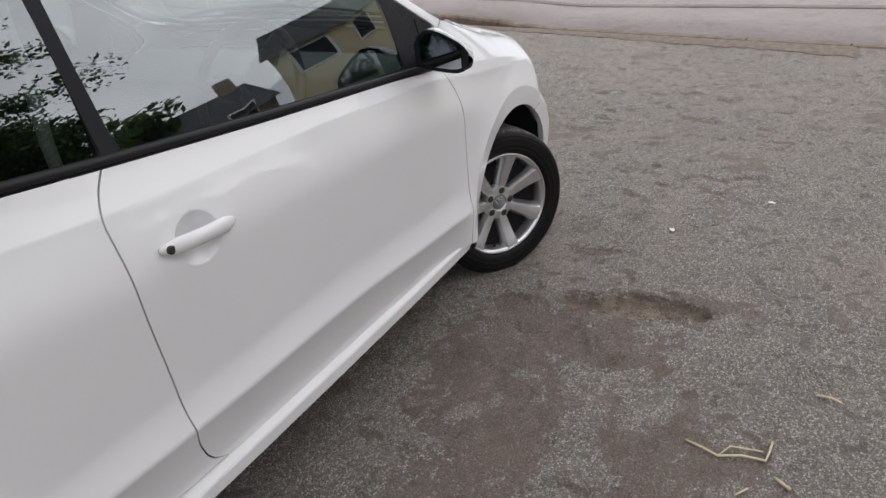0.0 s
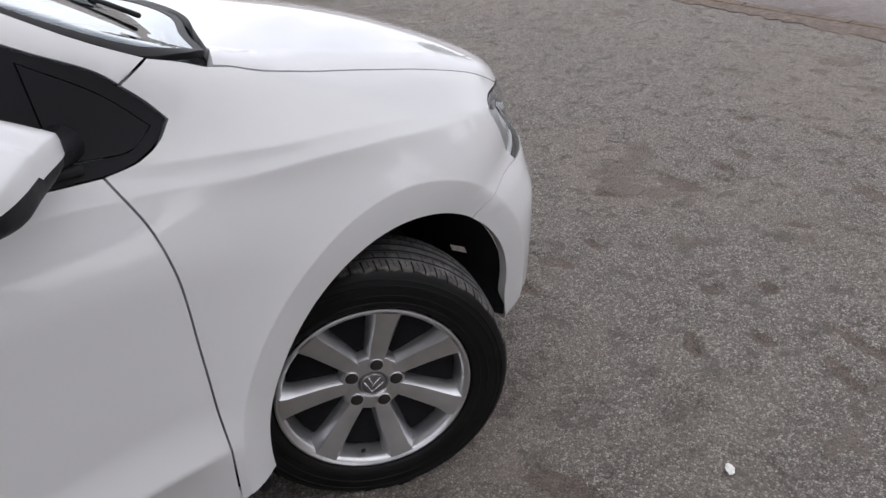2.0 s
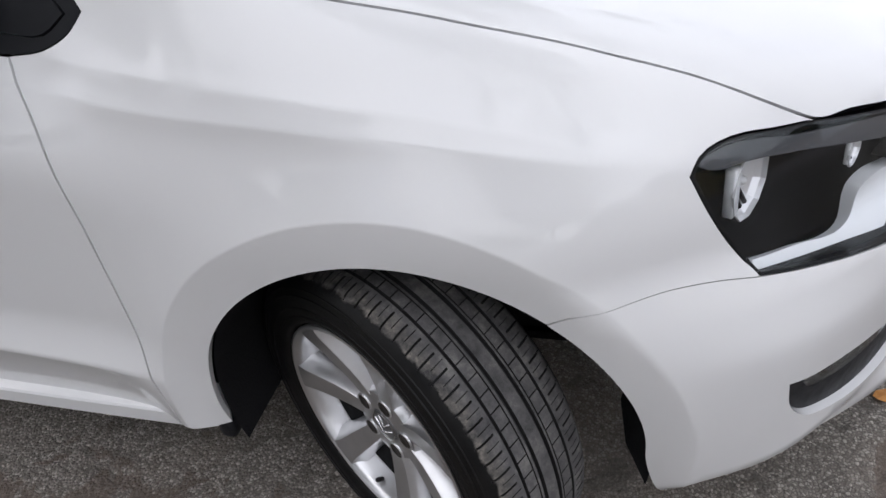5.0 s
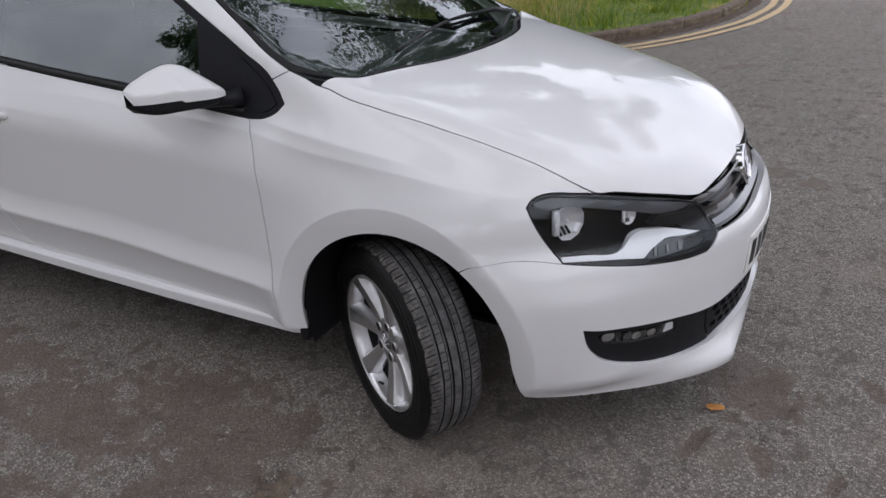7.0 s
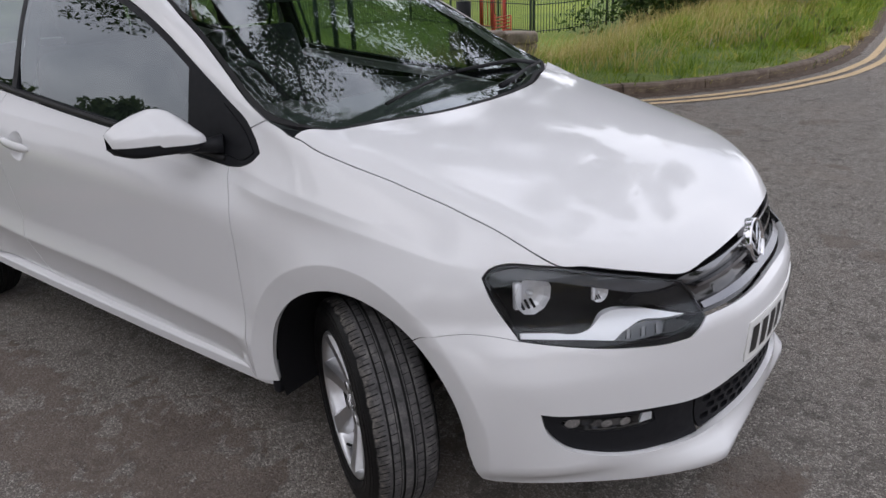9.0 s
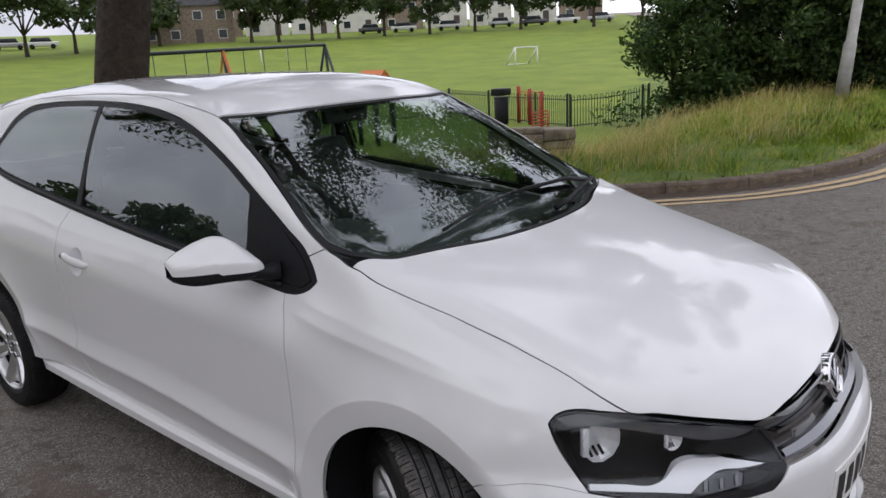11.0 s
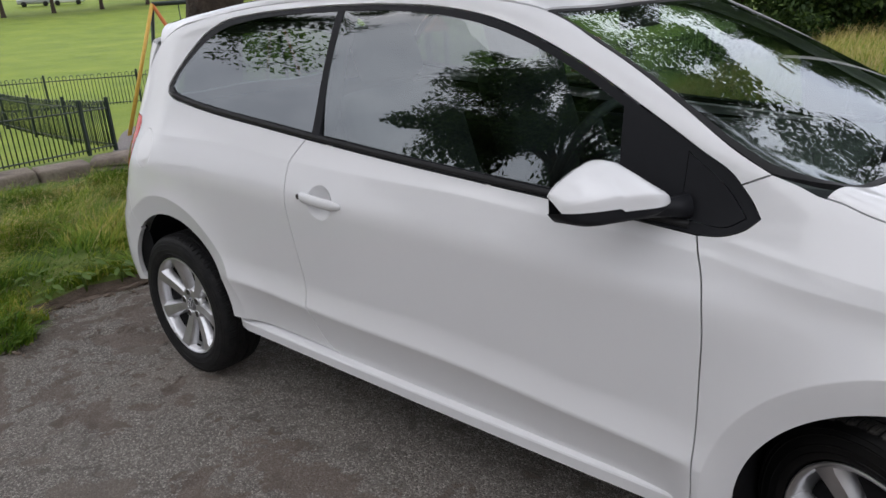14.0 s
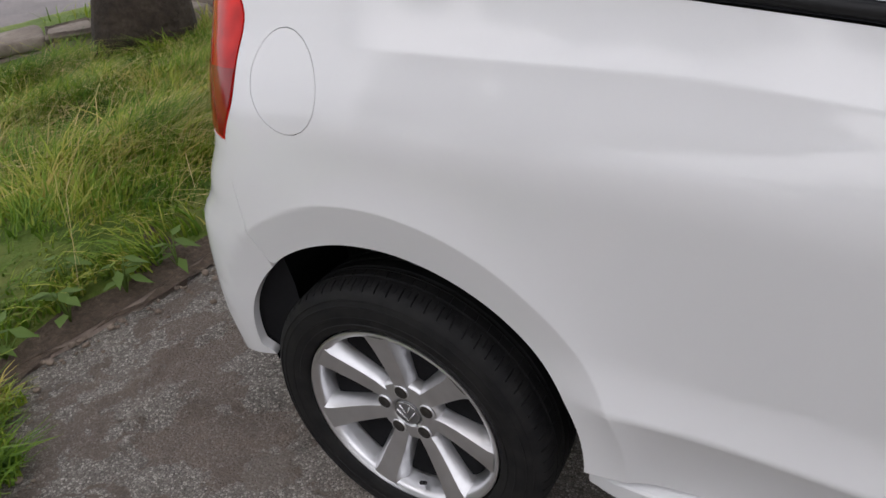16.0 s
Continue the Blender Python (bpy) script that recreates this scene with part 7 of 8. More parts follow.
def railing(points, tall, mat, label, pitch=0.18):
    root = tagged(new("railing"), label, "fence", "park railings")
    hoop = hoop_mesh(tall, pitch * 0.5, mat)
    bm = bmesh.new()
    block(bm, (-0.025, -0.025, -0.1), (0.025, 0.025, tall + 0.06), 0.004, 1)
    post_me = mesh_of(bm, "post", mat, False)
    for (x0, y0), (x1, y1) in zip(points, points[1:]):
        length = math.hypot(x1 - x0, y1 - y0)
        turn = math.atan2(y1 - y0, x1 - x0)
        n = int(length / pitch)
        for k in range(n):
            s = (k + 0.5) / n
            x, y = x0 + (x1 - x0) * s, y0 + (y1 - y0) * s
            part("hoop", hoop, None, root).matrix_basis = Matrix.Translation((x, y, height(x, y))) @ Matrix.Rotation(turn, 4, "Z")
        for k in range(int(length / 2.4) + 1):
            s = min(1, k * 2.4 / length)
            x, y = x0 + (x1 - x0) * s, y0 + (y1 - y0) * s
            part("post", post_me, None, root).matrix_basis = Matrix.Translation((x, y, height(x, y))) @ Matrix.Rotation(turn, 4, "Z")
        part("post", post_me, None, root).matrix_basis = Matrix.Translation((x1, y1, height(x1, y1))) @ Matrix.Rotation(turn, 4, "Z")
        for zz in (0.12, tall - 0.12):
            bm = bmesh.new()
            pts = [(x0 + (x1 - x0) * s, y0 + (y1 - y0) * s) for s in np.linspace(0, 1, 9)]
            tube(bm, [(x, y, height(x, y) + zz) for x, y in pts], 0.014, 5)
            part("rail", bm, mat, root)
    return root


railing([(-9.7, -1.5), (-12.06, 3.39)], 0.86, IRON, "dark green bow-topped park railing")
railing([(-12.06, 3.39), (-24.0, 4.6)], 0.86, IRON, "dark green bow-topped park railing")
railing([(-24.0, 2.0), (-18.8, 9.8), (-15.1, 18.6)], 0.95, IRON, "far dark green bow-topped park railing")
railing([(-15.1, 18.6), (-9.2, 16.6)], 0.95, IRON, "dark green bow-topped railing beside the gate")
railing([(-9.0, 16.4), (-7.6, 18.6)], 0.95, IRON, "dark green bow-topped railing by the thicket")

# red gate and litter bin
gate = tagged(new("park_gate"), "red and orange metal play park gate", "gate")
for gx0, gy0, tall in ((-11.5, 17.6, 1.15), (-10.9, 17.3, 1.1), (-10.3, 17.0, 1.05)):
    bm = bmesh.new()
    block(bm, (-0.05, -0.05, -0.1), (0.05, 0.05, tall), 0.01, 1, Matrix.Translation((gx0, gy0, height(gx0, gy0))))
    part("gate_post", bm, RED, gate)
bm = bmesh.new()
z0 = height(-10.9, 17.3)
for k in range(9):
    s = k / 8
    x, y = -11.45 + 1.1 * s, 17.57 - 0.52 * s
    tube(bm, [(x, y, z0 + 0.12), (x, y, z0 + 1.0)], 0.012, 5)
for zz in (0.12, 1.0):
    tube(bm, [(-11.45, 17.57, z0 + zz), (-10.35, 17.05, z0 + zz)], 0.02, 6)
part("gate_leaf", bm, ORANGE, gate, "orange barred gate leaf")
bm = bmesh.new()
for k in range(6):
    zz = height(-9.6, 15.6) + 0.08 + 0.09 * k
    tube(bm, [(-9.9, 15.8, zz), (-9.2, 15.5, zz + 0.1)], 0.02, 5)
for x, y in ((-9.9, 15.8), (-9.2, 15.5)):
    tube(bm, [(x, y, height(x, y)), (x, y, height(x, y) + 0.62)], 0.025, 6)
thing("barrier", bm, RED, "low red barred metal barrier", "barrier")
lit = tagged(new("litter_bin"), "black litter bin by the park gate", "bin")
bm = bmesh.new()
bz = height(-11.9, 17.2)
tube(bm, [(-11.9, 17.2, bz), (-11.9, 17.2, bz + 0.04), (-11.9, 17.2, bz + 0.85)], [0.20, 0.22, 0.24], 18)
part("bin_body", bm, BLACK, lit)
bm = bmesh.new()
block(bm, (-0.24, -0.24, 0.9), (0.24, 0.24, 1.12), 0.05, 2, Matrix.Translation((-11.9, 17.2, height(-11.9, 17.2))))
part("bin_hood", bm, BLACK, lit)

# low stone retaining wall along the verge
STONE = material("wall_stone", (0.2, 0.17, 0.15), 0.95)
speckled(STONE, 4, [(0.3, (0.14, 0.11, 0.09)), (0.55, (0.26, 0.215, 0.175)), (0.8, (0.40, 0.35, 0.29))], 12, 0.7)
bumped(STONE, 25, 0.9, 0.03, 9)
for pts, low, high in (([(-8.0, -2.4), (-7.35, -0.6), (-7.15, 0.2), (-7.02, 0.86), (-6.75, 1.35), (-6.40, 1.95), (-6.2, 3.0)], -0.5, 0.21), ([(-6.5, 8.8), (-5.25, 9.8)], -0.6, 0.16)):
    wall = tagged(new("retaining_wall"), "low rough stone wall between verge and park", "wall", kind="structure")
    line = spline(pts, 100)
    seg = np.concatenate([[0], np.cumsum(np.linalg.norm(np.diff(line, axis=0), axis=1))])
    pick = random.Random(9)
    s = 0.0
    while s < seg[-1] - 0.1:
        e = min(s + pick.uniform(0.28, 0.62), seg[-1])
        x0, y0 = np.interp(s, seg, line[:, 0]), np.interp(s, seg, line[:, 1])
        x1, y1 = np.interp(e, seg, line[:, 0]), np.interp(e, seg, line[:, 1])
        zc = low
        m = Matrix.Translation((x0, y0, 0)) @ Matrix.Rotation(math.atan2(y1 - y0, x1 - x0), 4, "Z")
        while zc < high - 0.05:
            zn = min(zc + pick.uniform(0.12, 0.22), high + pick.uniform(-0.03, 0.03))
            bm = bmesh.new()
            vs = block(bm, (0.006, -0.16 - pick.uniform(0, 0.05), zc + 0.006), (e - s - 0.006, 0.16 + pick.uniform(0, 0.05), zn), 0.045, 3, m)
            for v in vs:
                v.co += Vector((noise.noise(v.co * 5), noise.noise(v.co * 5 + Vector((9, 0, 0))), noise.noise(v.co * 6 + Vector((0, 9, 0))))) * 0.035
            part("stone", bm, STONE, wall)
            zc = zn
        s = e

# path inside the park
bm = bmesh.new()
left = spline([(-11.2, 2.9), (-7.2, 1.6), (-6.6, 3.2), (-7.2, 6.0)], 30)
right = spline([(-12.6, 3.6), (-15.8, 5.6), (-17.6, 9.0), (-15.5, 14.0)], 30)
rows = [[bm.verts.new((*(a + (b - a) * s), height(*(a + (b - a) * s)) + 0.02)) for s in np.linspace(0, 1, 14)] for a, b in zip(left, right)]
for a, b in zip(rows, rows[1:]):
    for i in range(13):
        bm.faces.new((a[i], a[i + 1], b[i + 1], b[i]))
thing("park_path", bm, PATH_TARMAC, "grey tarmac path inside the park", "path", kind="structure")

# ---- swings ----
swing = tagged(new("swing_frame"), "long metal swing frame with green, yellow and orange legs", "swing")
ends = (Vector((-14.6, 5.9, 0)), Vector((-14.4, 12.2, 0)))
zb = height(-14.6, 5.9)
axis = (ends[1] - ends[0]).normalized()
side = Vector((-axis.y, axis.x, 0))
TALL = 2.55
bm = bmesh.new()
tube(bm, [ends[0] + Vector((0, 0, zb + TALL)), ends[1] + Vector((0, 0, zb + TALL + 0.12))], 0.045, 8)
part("beam", bm, IRON, swing)
for s, mats in ((0.0, (GOLD, ORANGE, IRON)), (0.48, (ORANGE, GOLD, IRON)), (1.0, (IRON, IRON, IRON))):
    c = ends[0].lerp(ends[1], s)
    zt = zb + TALL + 0.12 * s
    for off, m in ((-1.1, mats[0]), (1.1, mats[1]), (0.0, mats[2])):
        bm = bmesh.new()
        foot = Vector({-1.1: (-14.2, 4.67, 0), 1.1: (-13.95, 6.9, 0), 0.0: (-15.4, 5.9, 0)}[off]) if s == 0 else c + side * off * 0.9 + axis * (0.0 if off else 0.15)
        tube(bm, [(c.x, c.y, zt), (foot.x, foot.y, height(foot.x, foot.y))], 0.04, 7)
        part("leg", bm, m, swing)
for k in range(4):
    s = (0.14, 0.36, 0.62, 0.84)[k]
    c = ends[0].lerp(ends[1], s)
    bm = bmesh.new()
    for off in (-0.3, 0.3):
        p = c + axis * off
        tube(bm, [(p.x, p.y, zb + TALL + 0.12 * s), (p.x, p.y, zb + 0.62 + 0.3 * s)], 0.012, 5)
    part("chain", bm, IRON, swing)
    bm = bmesh.new()
    block(bm, (-0.24, -0.09, 0), (0.24, 0.09, 0.04), 0.015, 2, Matrix.Translation((c.x, c.y, zb + 0.58 + 0.3 * s)) @ Matrix.Rotation(math.atan2(axis.y, axis.x), 4, "Z"))
    part("swing_seat", bm, BLACK, swing)

# orange roofed play hut top
hut = tagged(new("play_hut"), "small play hut with an orange pitched roof", "play hut")
hx, hy = -12.5, 12.1
hz = height(hx, hy) + 0.10
bm = bmesh.new()
for dx, dy in ((-0.32, -0.32), (0.32, -0.32), (-0.32, 0.32), (0.32, 0.32)):
    block(bm, (hx + dx - 0.05, hy + dy - 0.05, hz - 0.3), (hx + dx + 0.05, hy + dy + 0.05, hz + 1.52), 0.01, 1)
part("hut_posts", bm, IRON, hut)
bm = bmesh.new()
vs = [bm.verts.new(p) for p in ((hx - 0.42, hy - 0.42, hz + 1.48), (hx + 0.42, hy - 0.42, hz + 1.48), (hx + 0.42, hy + 0.42, hz + 1.48), (hx - 0.42, hy + 0.42, hz + 1.48), (hx - 0.42, hy, hz + 1.86), (hx + 0.42, hy, hz + 1.86))]
for q in ((0, 1, 5, 4), (2, 3, 4, 5), (0, 4, 3), (1, 2, 5), (0, 3, 2, 1)):
    bm.faces.new([vs[i] for i in q])
part("hut_roof", bm, ORANGE, hut, smooth=False)

# goals
WHITE = material("white_steel", (0.75, 0.75, 0.74), 0.5)
speckled(WHITE, 6, [(0.3, (0.68, 0.68, 0.66)), (0.7, (0.78, 0.78, 0.77))], 5)


def goal(x, y, turn, w, h):
    g = tagged(new("goal"), "small white steel five-a-side goal on the field", "goal", "goals on the field")
    m = Matrix.Translation((x, y, height(x, y))) @ Matrix.Rotation(radians(turn), 4, "Z")
    for nm, pts in (("post", [(-w / 2, 0, 0), (-w / 2, 0, h)]), ("post", [(w / 2, 0, 0), (w / 2, 0, h)]), ("crossbar", [(-w / 2, 0, h), (w / 2, 0, h)]), ("stay", [(-w / 2, 0, h), (-w / 2, 0.9 * h, 0)]), ("stay", [(w / 2, 0, h), (w / 2, 0.9 * h, 0)]), ("ground_bar", [(-w / 2, 0.9 * h, 0.04), (w / 2, 0.9 * h, 0.04)])):
        bm = bmesh.new()
        tube(bm, [m @ Vector(p) for p in pts], 0.06, 6)
        part(nm, bm, WHITE, g)


goal(-29.3, 46.4, 72, 2.2, 1.3)
goal(-57.7, 44.8, 52, 2.6, 1.5)

# ---- far side of the field ----
RENDER_W = material("house_render", (0.62, 0.60, 0.56), 0.9)
speckled(RENDER_W, 0.6, [(0.3, (0.55, 0.53, 0.49)), (0.7, (0.70, 0.68, 0.65))], 6)
BRICK = material("brown_stone", (0.25, 0.19, 0.15), 0.9)
speckled(BRICK, 3, [(0.3, (0.17, 0.13, 0.105)), (0.7, (0.32, 0.25, 0.20))], 8)
CREAM = material("cream_render", (0.52, 0.45, 0.30), 0.9)
speckled(CREAM, 0.8, [(0.3, (0.46, 0.40, 0.26)), (0.7, (0.57, 0.50, 0.34))], 6)
SLATE = material("slate_roof", (0.10, 0.10, 0.11), 0.8)
speckled(SLATE, 3, [(0.3, (0.07, 0.07, 0.08)), (0.7, (0.15, 0.145, 0.15))], 6)
DARK_GLASS = material("dark_window", (0.03, 0.035, 0.04), 0.1)


def house(x, y, turn, w, deep, eaves, ridge, mat, label, cols=3):
    h = tagged(new("house"), label, "house")
    z0 = height(x, y) - 0.3
    m = Matrix.Translation((x, y, z0)) @ Matrix.Rotation(radians(turn), 4, "Z")
    bm = bmesh.new()
    vs = [bm.verts.new(m @ Vector(p)) for p in ((-w / 2, 0, 0), (w / 2, 0, 0), (w / 2, deep, 0), (-w / 2, deep, 0), (-w / 2, 0, eaves), (w / 2, 0, eaves), (w / 2, deep, eaves), (-w / 2, deep, eaves), (-w / 2, deep / 2, ridge), (w / 2, deep / 2, ridge))]
    for q in ((0, 1, 5, 4), (2, 3, 7, 6), (1, 2, 6, 9, 5), (3, 0, 4, 8, 7)):
        bm.faces.new([vs[i] for i in q])
    part("wall", bm, mat, h, smooth=False)
    bm = bmesh.new()
    vs = [bm.verts.new(m @ Vector(p)) for p in ((-w / 2 - 0.2, -0.3, eaves - 0.15), (w / 2 + 0.2, -0.3, eaves - 0.15), (w / 2 + 0.2, deep / 2, ridge + 0.12), (-w / 2 - 0.2, deep / 2, ridge + 0.12), (w / 2 + 0.2, deep + 0.3, eaves - 0.15), (-w / 2 - 0.2, deep + 0.3, eaves - 0.15))]
    bm.faces.new(vs[:4])
    bm.faces.new((vs[3], vs[2], vs[4], vs[5]))
    bmesh.ops.solidify(bm, geom=bm.faces, thickness=0.12)
    roof = part("roof", bm, SLATE, h, smooth=False)
    bm = bmesh.new()
    block(bm, (-w / 2 + 0.3, deep / 2 - 0.4, ridge - 0.4), (-w / 2 + 1.1, deep / 2 + 0.4, ridge + 1.1), 0.03, 1, m)
    part("chimney", bm, BRICK, roof, smooth=False)
    for row in range(2):
        for k in range(cols):
            cx = -w / 2 + w * (k + 0.5) / cols
            if row == 0 and k == cols // 2:
                bm = bmesh.new()
                block(bm, (cx - 0.5, -0.06, 0.05), (cx + 0.5, 0.06, 2.2), 0.02, 1, m)
                part("door", bm, material("door_paint", (0.08, 0.06, 0.06), 0.5) if "door_paint" not in bpy.data.materials else bpy.data.materials["door_paint"], h, smooth=False)
                continue
            bm = bmesh.new()
            zc = 1.5 + 2.6 * row
            block(bm, (cx - 0.65, -0.05, zc - 0.65), (cx + 0.65, 0.08, zc + 0.65), 0.03, 1, m)
            win = part("window", bm, WHITE, h, smooth=False)
            bm = bmesh.new()
            block(bm, (cx - 0.55, -0.09, zc - 0.55), (cx + 0.55, -0.055, zc + 0.55), 0, 1, m)
            part("pane", bm, DARK_GLASS, win, smooth=False)


for k in range(9):
    a = radians(118 + 3.4 * k)
    house(1 + 128 * math.cos(a), -2 + 128 * math.sin(a), math.degrees(a) - 90, 7.2, 8, 5.4, 8.2, RENDER_W if k % 4 else BRICK, "pale rendered two-storey house beyond the field", 2)
a = radians(147.5)
house(1 + 112 * math.cos(a), -2 + 112 * math.sin(a), math.degrees(a) - 90, 13, 9, 5.6, 9.0, BRICK, "brown stone house beyond the field", 4)
a = radians(-34)
house(17 * math.cos(a), 17 * math.sin(a), math.degrees(a) - 90, 7, 8, 5.0, 7.2, CREAM, "cream rendered house across the road", 3)
a = radians(-58)
house(27 * math.cos(a), 27 * math.sin(a), math.degrees(a) - 90, 12, 8, 4.4, 6.6, BRICK, "brown terraced house across the road", 4)
a = radians(-15)
house(31 * math.cos(a), 31 * math.sin(a), math.degrees(a) - 90, 12, 8, 4.4, 6.6, BRICK, "brown terraced house down the road", 4)


def far_car(x, y, turn, paint, label):
    c = tagged(new("parked_car"), label, "car", "cars parked beyond the field")
    m = Matrix.Translation((x, y, height(x, y))) @ Matrix.Rotation(radians(turn), 4, "Z")
    bm = bmesh.new()
    block(bm, (-2.0, -0.85, 0.3), (2.0, 0.85, 0.9), 0.15, 3, m)
    part("body", bm, paint, c)
    bm = bmesh.new()
    vs = block(bm, (-1.5, -0.78, 0.80), (1.2, 0.78, 1.45), 0.12, 3)
    for v in vs:
        v.co.x *= 1 - 0.42 * max(0, v.co.z - 0.9)
        v.co.y *= 1 - 0.22 * max(0, v.co.z - 0.9)
    bmesh.ops.transform(bm, matrix=m, verts=bm.verts)
    part("cabin", bm, DARK_GLASS, c)
    for wx in (-1.25, 1.25):
        for wy in (-0.8, 0.8):
            bm = bmesh.new()
            spun(bm, [(0.0, 0.09), (0.28, 0.09), (0.31, 0.06), (0.31, -0.06), (0.28, -0.09), (0.0, -0.09)], 16)
            bmesh.ops.transform(bm, matrix=m @ Matrix.Translation((wx, wy, 0.31)), verts=bm.verts)
            part("wheel", bm, RUBBER_TRIM, c)


GREY_PAINT = material("dark_car_paint", (0.03, 0.032, 0.036), 0.3, coat=1.0)
SILVER_PAINT = material("silver_car_paint", (0.4, 0.41, 0.42), 0.3, metal=0.5, coat=1.0)
for az, r, p in ((119.0, 116, PAINT), (121.5, 116, GREY_PAINT), (124, 117, SILVER_PAINT), (128, 116, PAINT), (131.5, 117, PAINT), (134, 117, GREY_PAINT), (157, 112, PAINT), (159, 112, SILVER_PAINT), (116.5, 115, SILVER_PAINT)):
    a = radians(az)
    far_car(1 + r * math.cos(a), -2 + r * math.sin(a), az - 90, p, "parked %s car in front of far houses" % {"white_paint": "white", "dark_car_paint": "dark", "silver_car_paint": "silver"}[p.name])

pick = random.Random(31)
for az, r, h in ((152.0, 104, 8), (149.5, 108, 7), (143, 108, 9), (141.0, 106, 10), (138.5, 107, 9), (136.5, 108, 8), (133, 109, 9), (129.5, 108, 8), (126, 109, 9), (122.5, 108, 10), (117, 105, 11), (113.5, 100, 12), (155, 100, 11), (158, 98, 12), (161, 95, 12), (165, 92, 12)):
    a = radians(az)
    x, y = 1 + r * math.cos(a), -2 + r * math.sin(a)
    z = height(x, y)
    h *= 1.3
    tree((x, y, z - 0.2), 0.26, (x, y, z + 2.4), (x + pick.uniform(-1, 1), y, z + h * 0.56), (h * pick.uniform(0.32, 0.48), h * 0.36, h * pick.uniform(0.36, 0.44)), 6, 22, 2600, 0.36, int(az * 10), "broad green tree at the far edge of the field", FAR_LEAF, 0.5, 8)
# tree line across the road
for x, y, h in ((-30, -22, 5), (-36, -16, 5), (-42, -26, 7), (-24, -30, 7), (-48, -10, 6), (16, -26, 9), (38, -6, 10), (44, 12, 10), (36, 26, 10), (-16, -34, 10), (0, -36, 9)):
    tree((x, y, -0.2), 0.25, (x, y, 2.2), (x, y, h * 0.55), (h * 0.42, h * 0.42, h * 0.38), 5, 26, 1800, 0.34, int(200 + x + y), "broad green tree beyond the road", FAR_LEAF, 0.6, 8)

# ---- small litter on the tarmac ----
STRAW = material("straw", (0.55, 0.47, 0.32), 0.8)
PAPER = material("white_scrap", (0.75, 0.74, 0.70), 0.7)
DEAD_LEAF = material("dead_leaf", (0.42, 0.17, 0.03), 0.8)
speckled(DEAD_LEAF, 60, [(0.3, (0.32, 0.12, 0.02)), (0.7, (0.50, 0.24, 0.06))], 5)


def road_z(x, y):
    return float(road_height(np.array([x]), np.array([y]))[0])


def twig(pts, r):
    bm = bmesh.new()
    tube(bm, [(x, y, road_z(x, y) + 0.006 + 0.004 * (i % 2)) for i, (x, y) in enumerate(pts)], r, 5)
    thing("straw_stalk", bm, STRAW, "dry pale straw stalk lying on tarmac", "straw", "straw on the road")


def flake(x, y, s, mat, name, label, category, turn=0):
    bm = bmesh.new()
    n = 9
    c = bm.verts.new((x, y, road_z(x, y) + 0.012))
    ring = []
    for k in range(n):
        a = 2 * math.pi * k / n
        q = Vector((1.3 * s * math.cos(a), 0.75 * s * math.sin(a), 0))
        q.rotate(Euler((0, 0, turn)))
        px, py = x + q.x, y + q.y
        ring.append(bm.verts.new((px, py, road_z(px, py) + 0.008 + 0.003 * (k % 2))))
    for k in range(n):
        bm.faces.new((c, ring[k], ring[(k + 1) % n]))
    bmesh.ops.recalc_face_normals(bm, faces=bm.faces)
    thing(name, bm, mat, label, category, "litter on the tarmac", smooth=False)


twig([(-0.803, -1.607), (-0.820, -1.655), (-0.832, -1.695), (-0.815, -1.75), (-0.807, -1.809), (-0.77, -1.815), (-0.728, -1.818)], 0.0035)
twig([(-0.832, -1.695), (-0.79, -1.72), (-0.775, -1.80)], 0.0025)
twig([(-0.482, -1.911), (-0.487, -1.95), (-0.497, -1.974)], 0.004)
twig([(-0.863, -1.837), (-0.893, -1.872)], 0.005)
twig([(-0.959, -1.754), (-0.93, -1.78)], 0.003)
for x, y, s, turn in ((0.48, -1.306, 0.014, 0.6), (0.89, -1.66, 0.015, 1.2)):
    flake(x, y, s, PAPER, "paper_scrap", "small white scrap on the tarmac", "litter", turn)
flake(0.813, -0.302, 0.022, DEAD_LEAF, "dead_leaf", "curled orange dead leaf on tarmac", "leaf", 0.4)

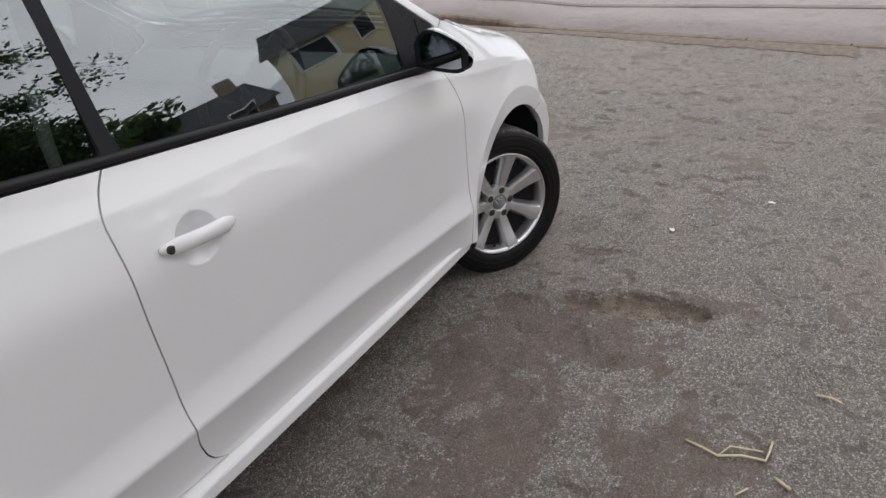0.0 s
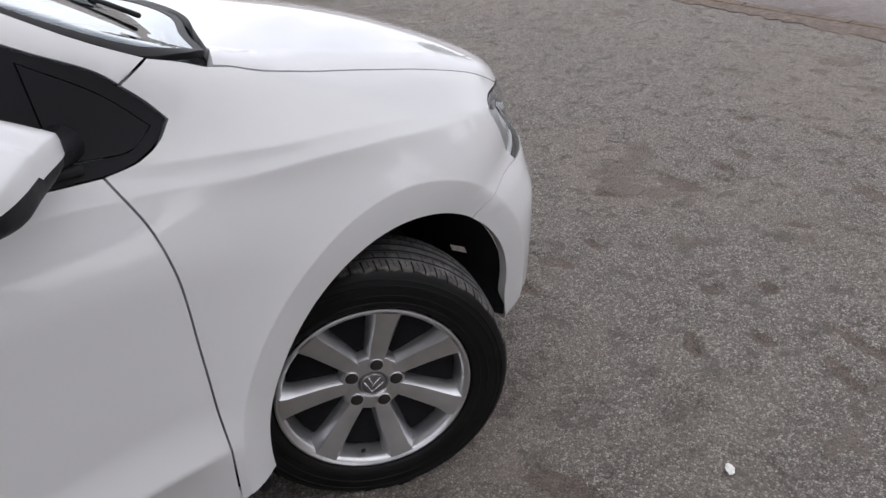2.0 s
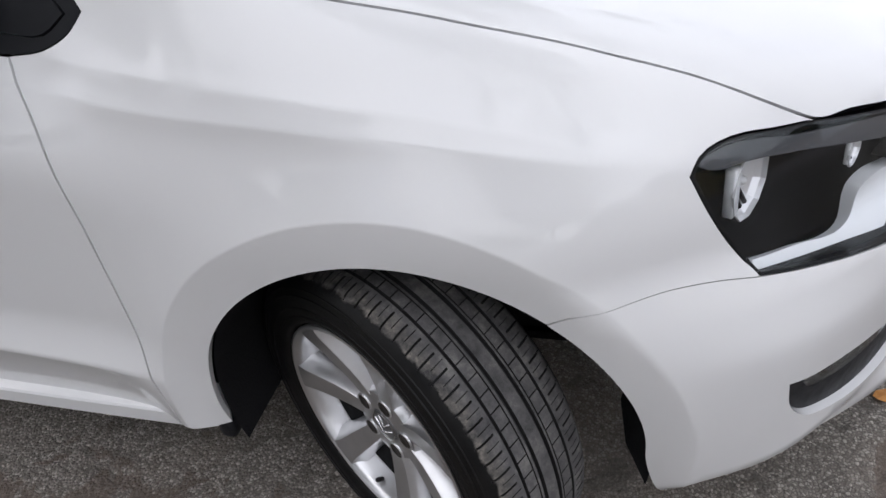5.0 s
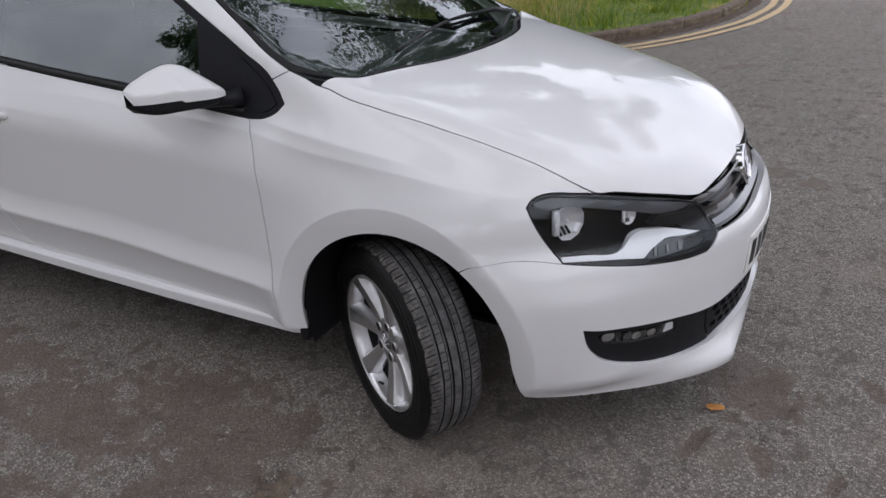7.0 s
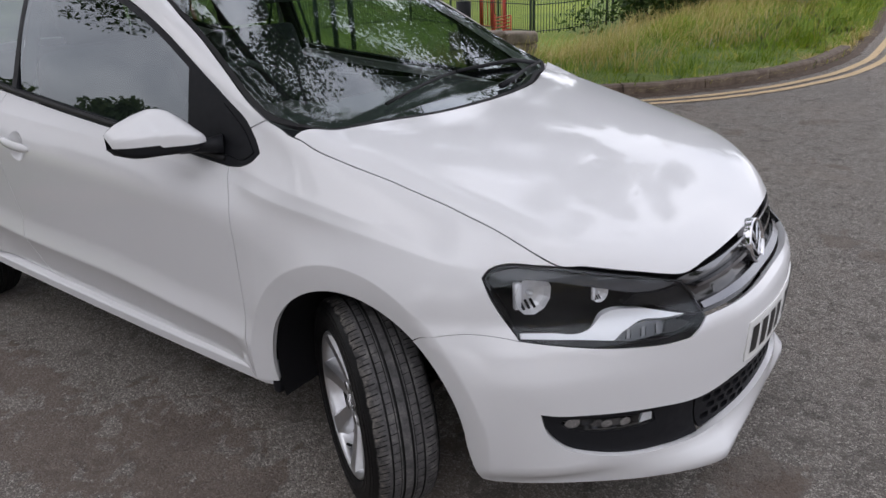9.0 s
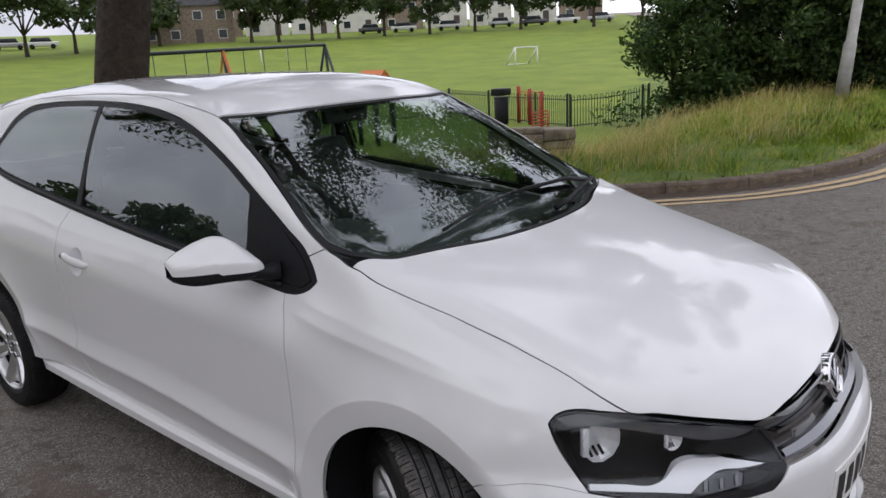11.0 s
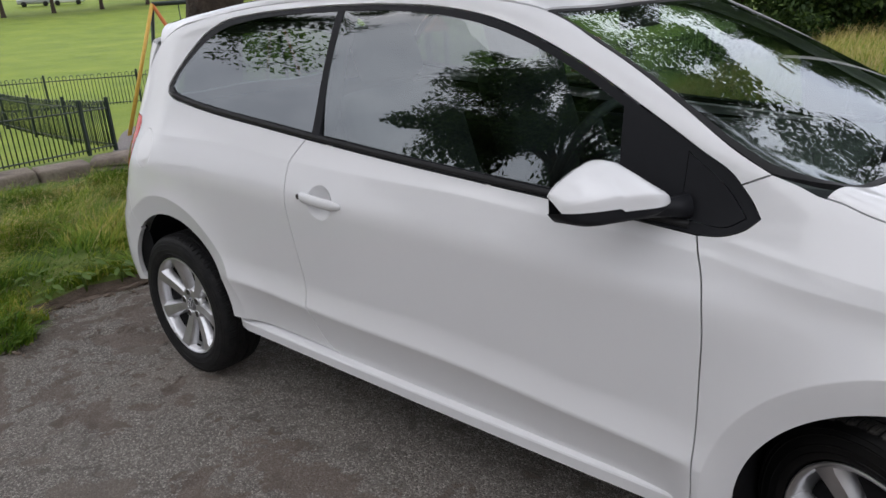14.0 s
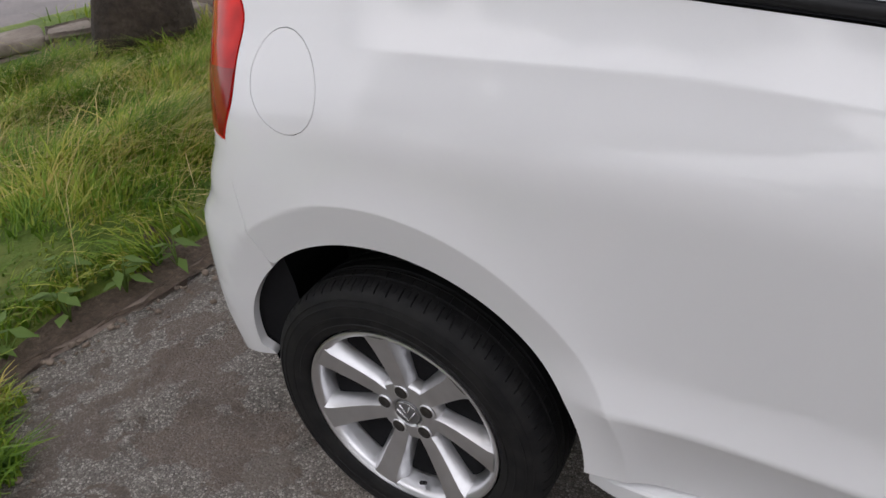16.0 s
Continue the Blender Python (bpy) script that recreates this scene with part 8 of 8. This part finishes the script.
# broad-leaved weeds at the edge of the verge
for x, y in ((-3.72, -0.30), (-3.76, -0.48), (-3.80, -0.66), (-3.82, -0.86), (-3.62, -1.08), (-2.72, -1.58), (-3.50, -1.26), (-3.95, -0.55), (-4.05, -0.85), (-1.35, 5.9), (-1.3, 5.75)):
    w = tagged(new("weed"), "broad-leaved green weed at the verge's edge", "weed", "weeds on the verge")
    rng2 = random.Random(int(x * 1000))
    z0 = height(x, y) + 0.02
    low = 0.45 if y < -1.05 else 0.7
    for k in range(9):
        a = rng2.uniform(0, 6.28)
        r0, up = low * rng2.uniform(0.03, 0.12), low * rng2.uniform(0.05, 0.17)
        c = Vector((x + r0 * math.cos(a), y + r0 * math.sin(a), z0 + up))
        bm = bmesh.new()
        tip = Vector((math.cos(a), math.sin(a), rng2.uniform(-0.5, 0.3))) * rng2.uniform(0.035, 0.06) * (0.5 + 0.5 * low)
        sidev = Vector((-math.sin(a), math.cos(a), 0.1)) * tip.length * 0.55
        vs = [bm.verts.new(c - tip * 0.7), bm.verts.new(c + sidev * 0.8 - tip * 0.1), bm.verts.new(c + tip + Vector((0, 0, -0.01))), bm.verts.new(c - sidev * 0.8 - tip * 0.1), bm.verts.new(c + Vector((0, 0, -0.006)))]
        for q in ((0, 1, 4), (1, 2, 4), (2, 3, 4), (3, 0, 4)):
            bm.faces.new([vs[i] for i in q])
        st = [Vector((x, y, z0)), c - tip * 0.7]
        tube(bm, st, 0.002, 4)
        part("leaf", bm, WEED, w)


# crumbs of tarmac and earth along the verge's edge
bm = bmesh.new()
rng3 = random.Random(77)
for k in range(420):
    p = near_edge[rng3.randrange(len(near_edge))]
    x, y = p[0] + abs(rng3.gauss(0, 0.06)) - 0.01, p[1] + rng3.gauss(0, 0.02)
    s = 0.003 + 0.011 * rng3.random() ** 3
    m = Matrix.Translation((x, y, 0.3 * s + 0.002)) @ Matrix.Rotation(rng3.uniform(0, 6.28), 4, "Z") @ Matrix.Diagonal((s * rng3.uniform(0.8, 1.5), s, s * 0.65, 1))
    bmesh.ops.create_icosphere(bm, subdivisions=1, radius=1, matrix=m)
thing("edge_crumbs", bm, DIRT, "loose crumbs of tarmac and earth along the verge", "gravel", kind="stuff")


# broken stones in the pothole and round its rim
bm = bmesh.new()
rng4 = random.Random(5)
for k in range(420):
    a, q = rng4.uniform(0, 6.28), rng4.uniform(0, 1.25) ** 0.8
    u, w = 0.25 * q * math.cos(a), 0.075 * q * math.sin(a)
    c, s = math.cos(radians(-8)), math.sin(radians(-8))
    x, y = -0.17 + u * s + w * c, -1.32 + u * c - w * s
    z = float(road_height(np.array([x]), np.array([y]))[0])
    r = 0.0015 + 0.005 * rng4.random() ** 3
    m = Matrix.Translation((x, y, z + 0.35 * r)) @ Euler((rng4.uniform(-0.5, 0.5), rng4.uniform(-0.5, 0.5), rng4.uniform(0, 6))).to_matrix().to_4x4() @ Matrix.Diagonal((r * rng4.uniform(0.8, 1.6), r, r * 0.7, 1))
    bmesh.ops.create_icosphere(bm, subdivisions=1, radius=1, matrix=m)
thing("pothole_rubble", bm, RUBBLE, "loose brown and grey stones in the pothole", "gravel", kind="stuff", smooth=False)
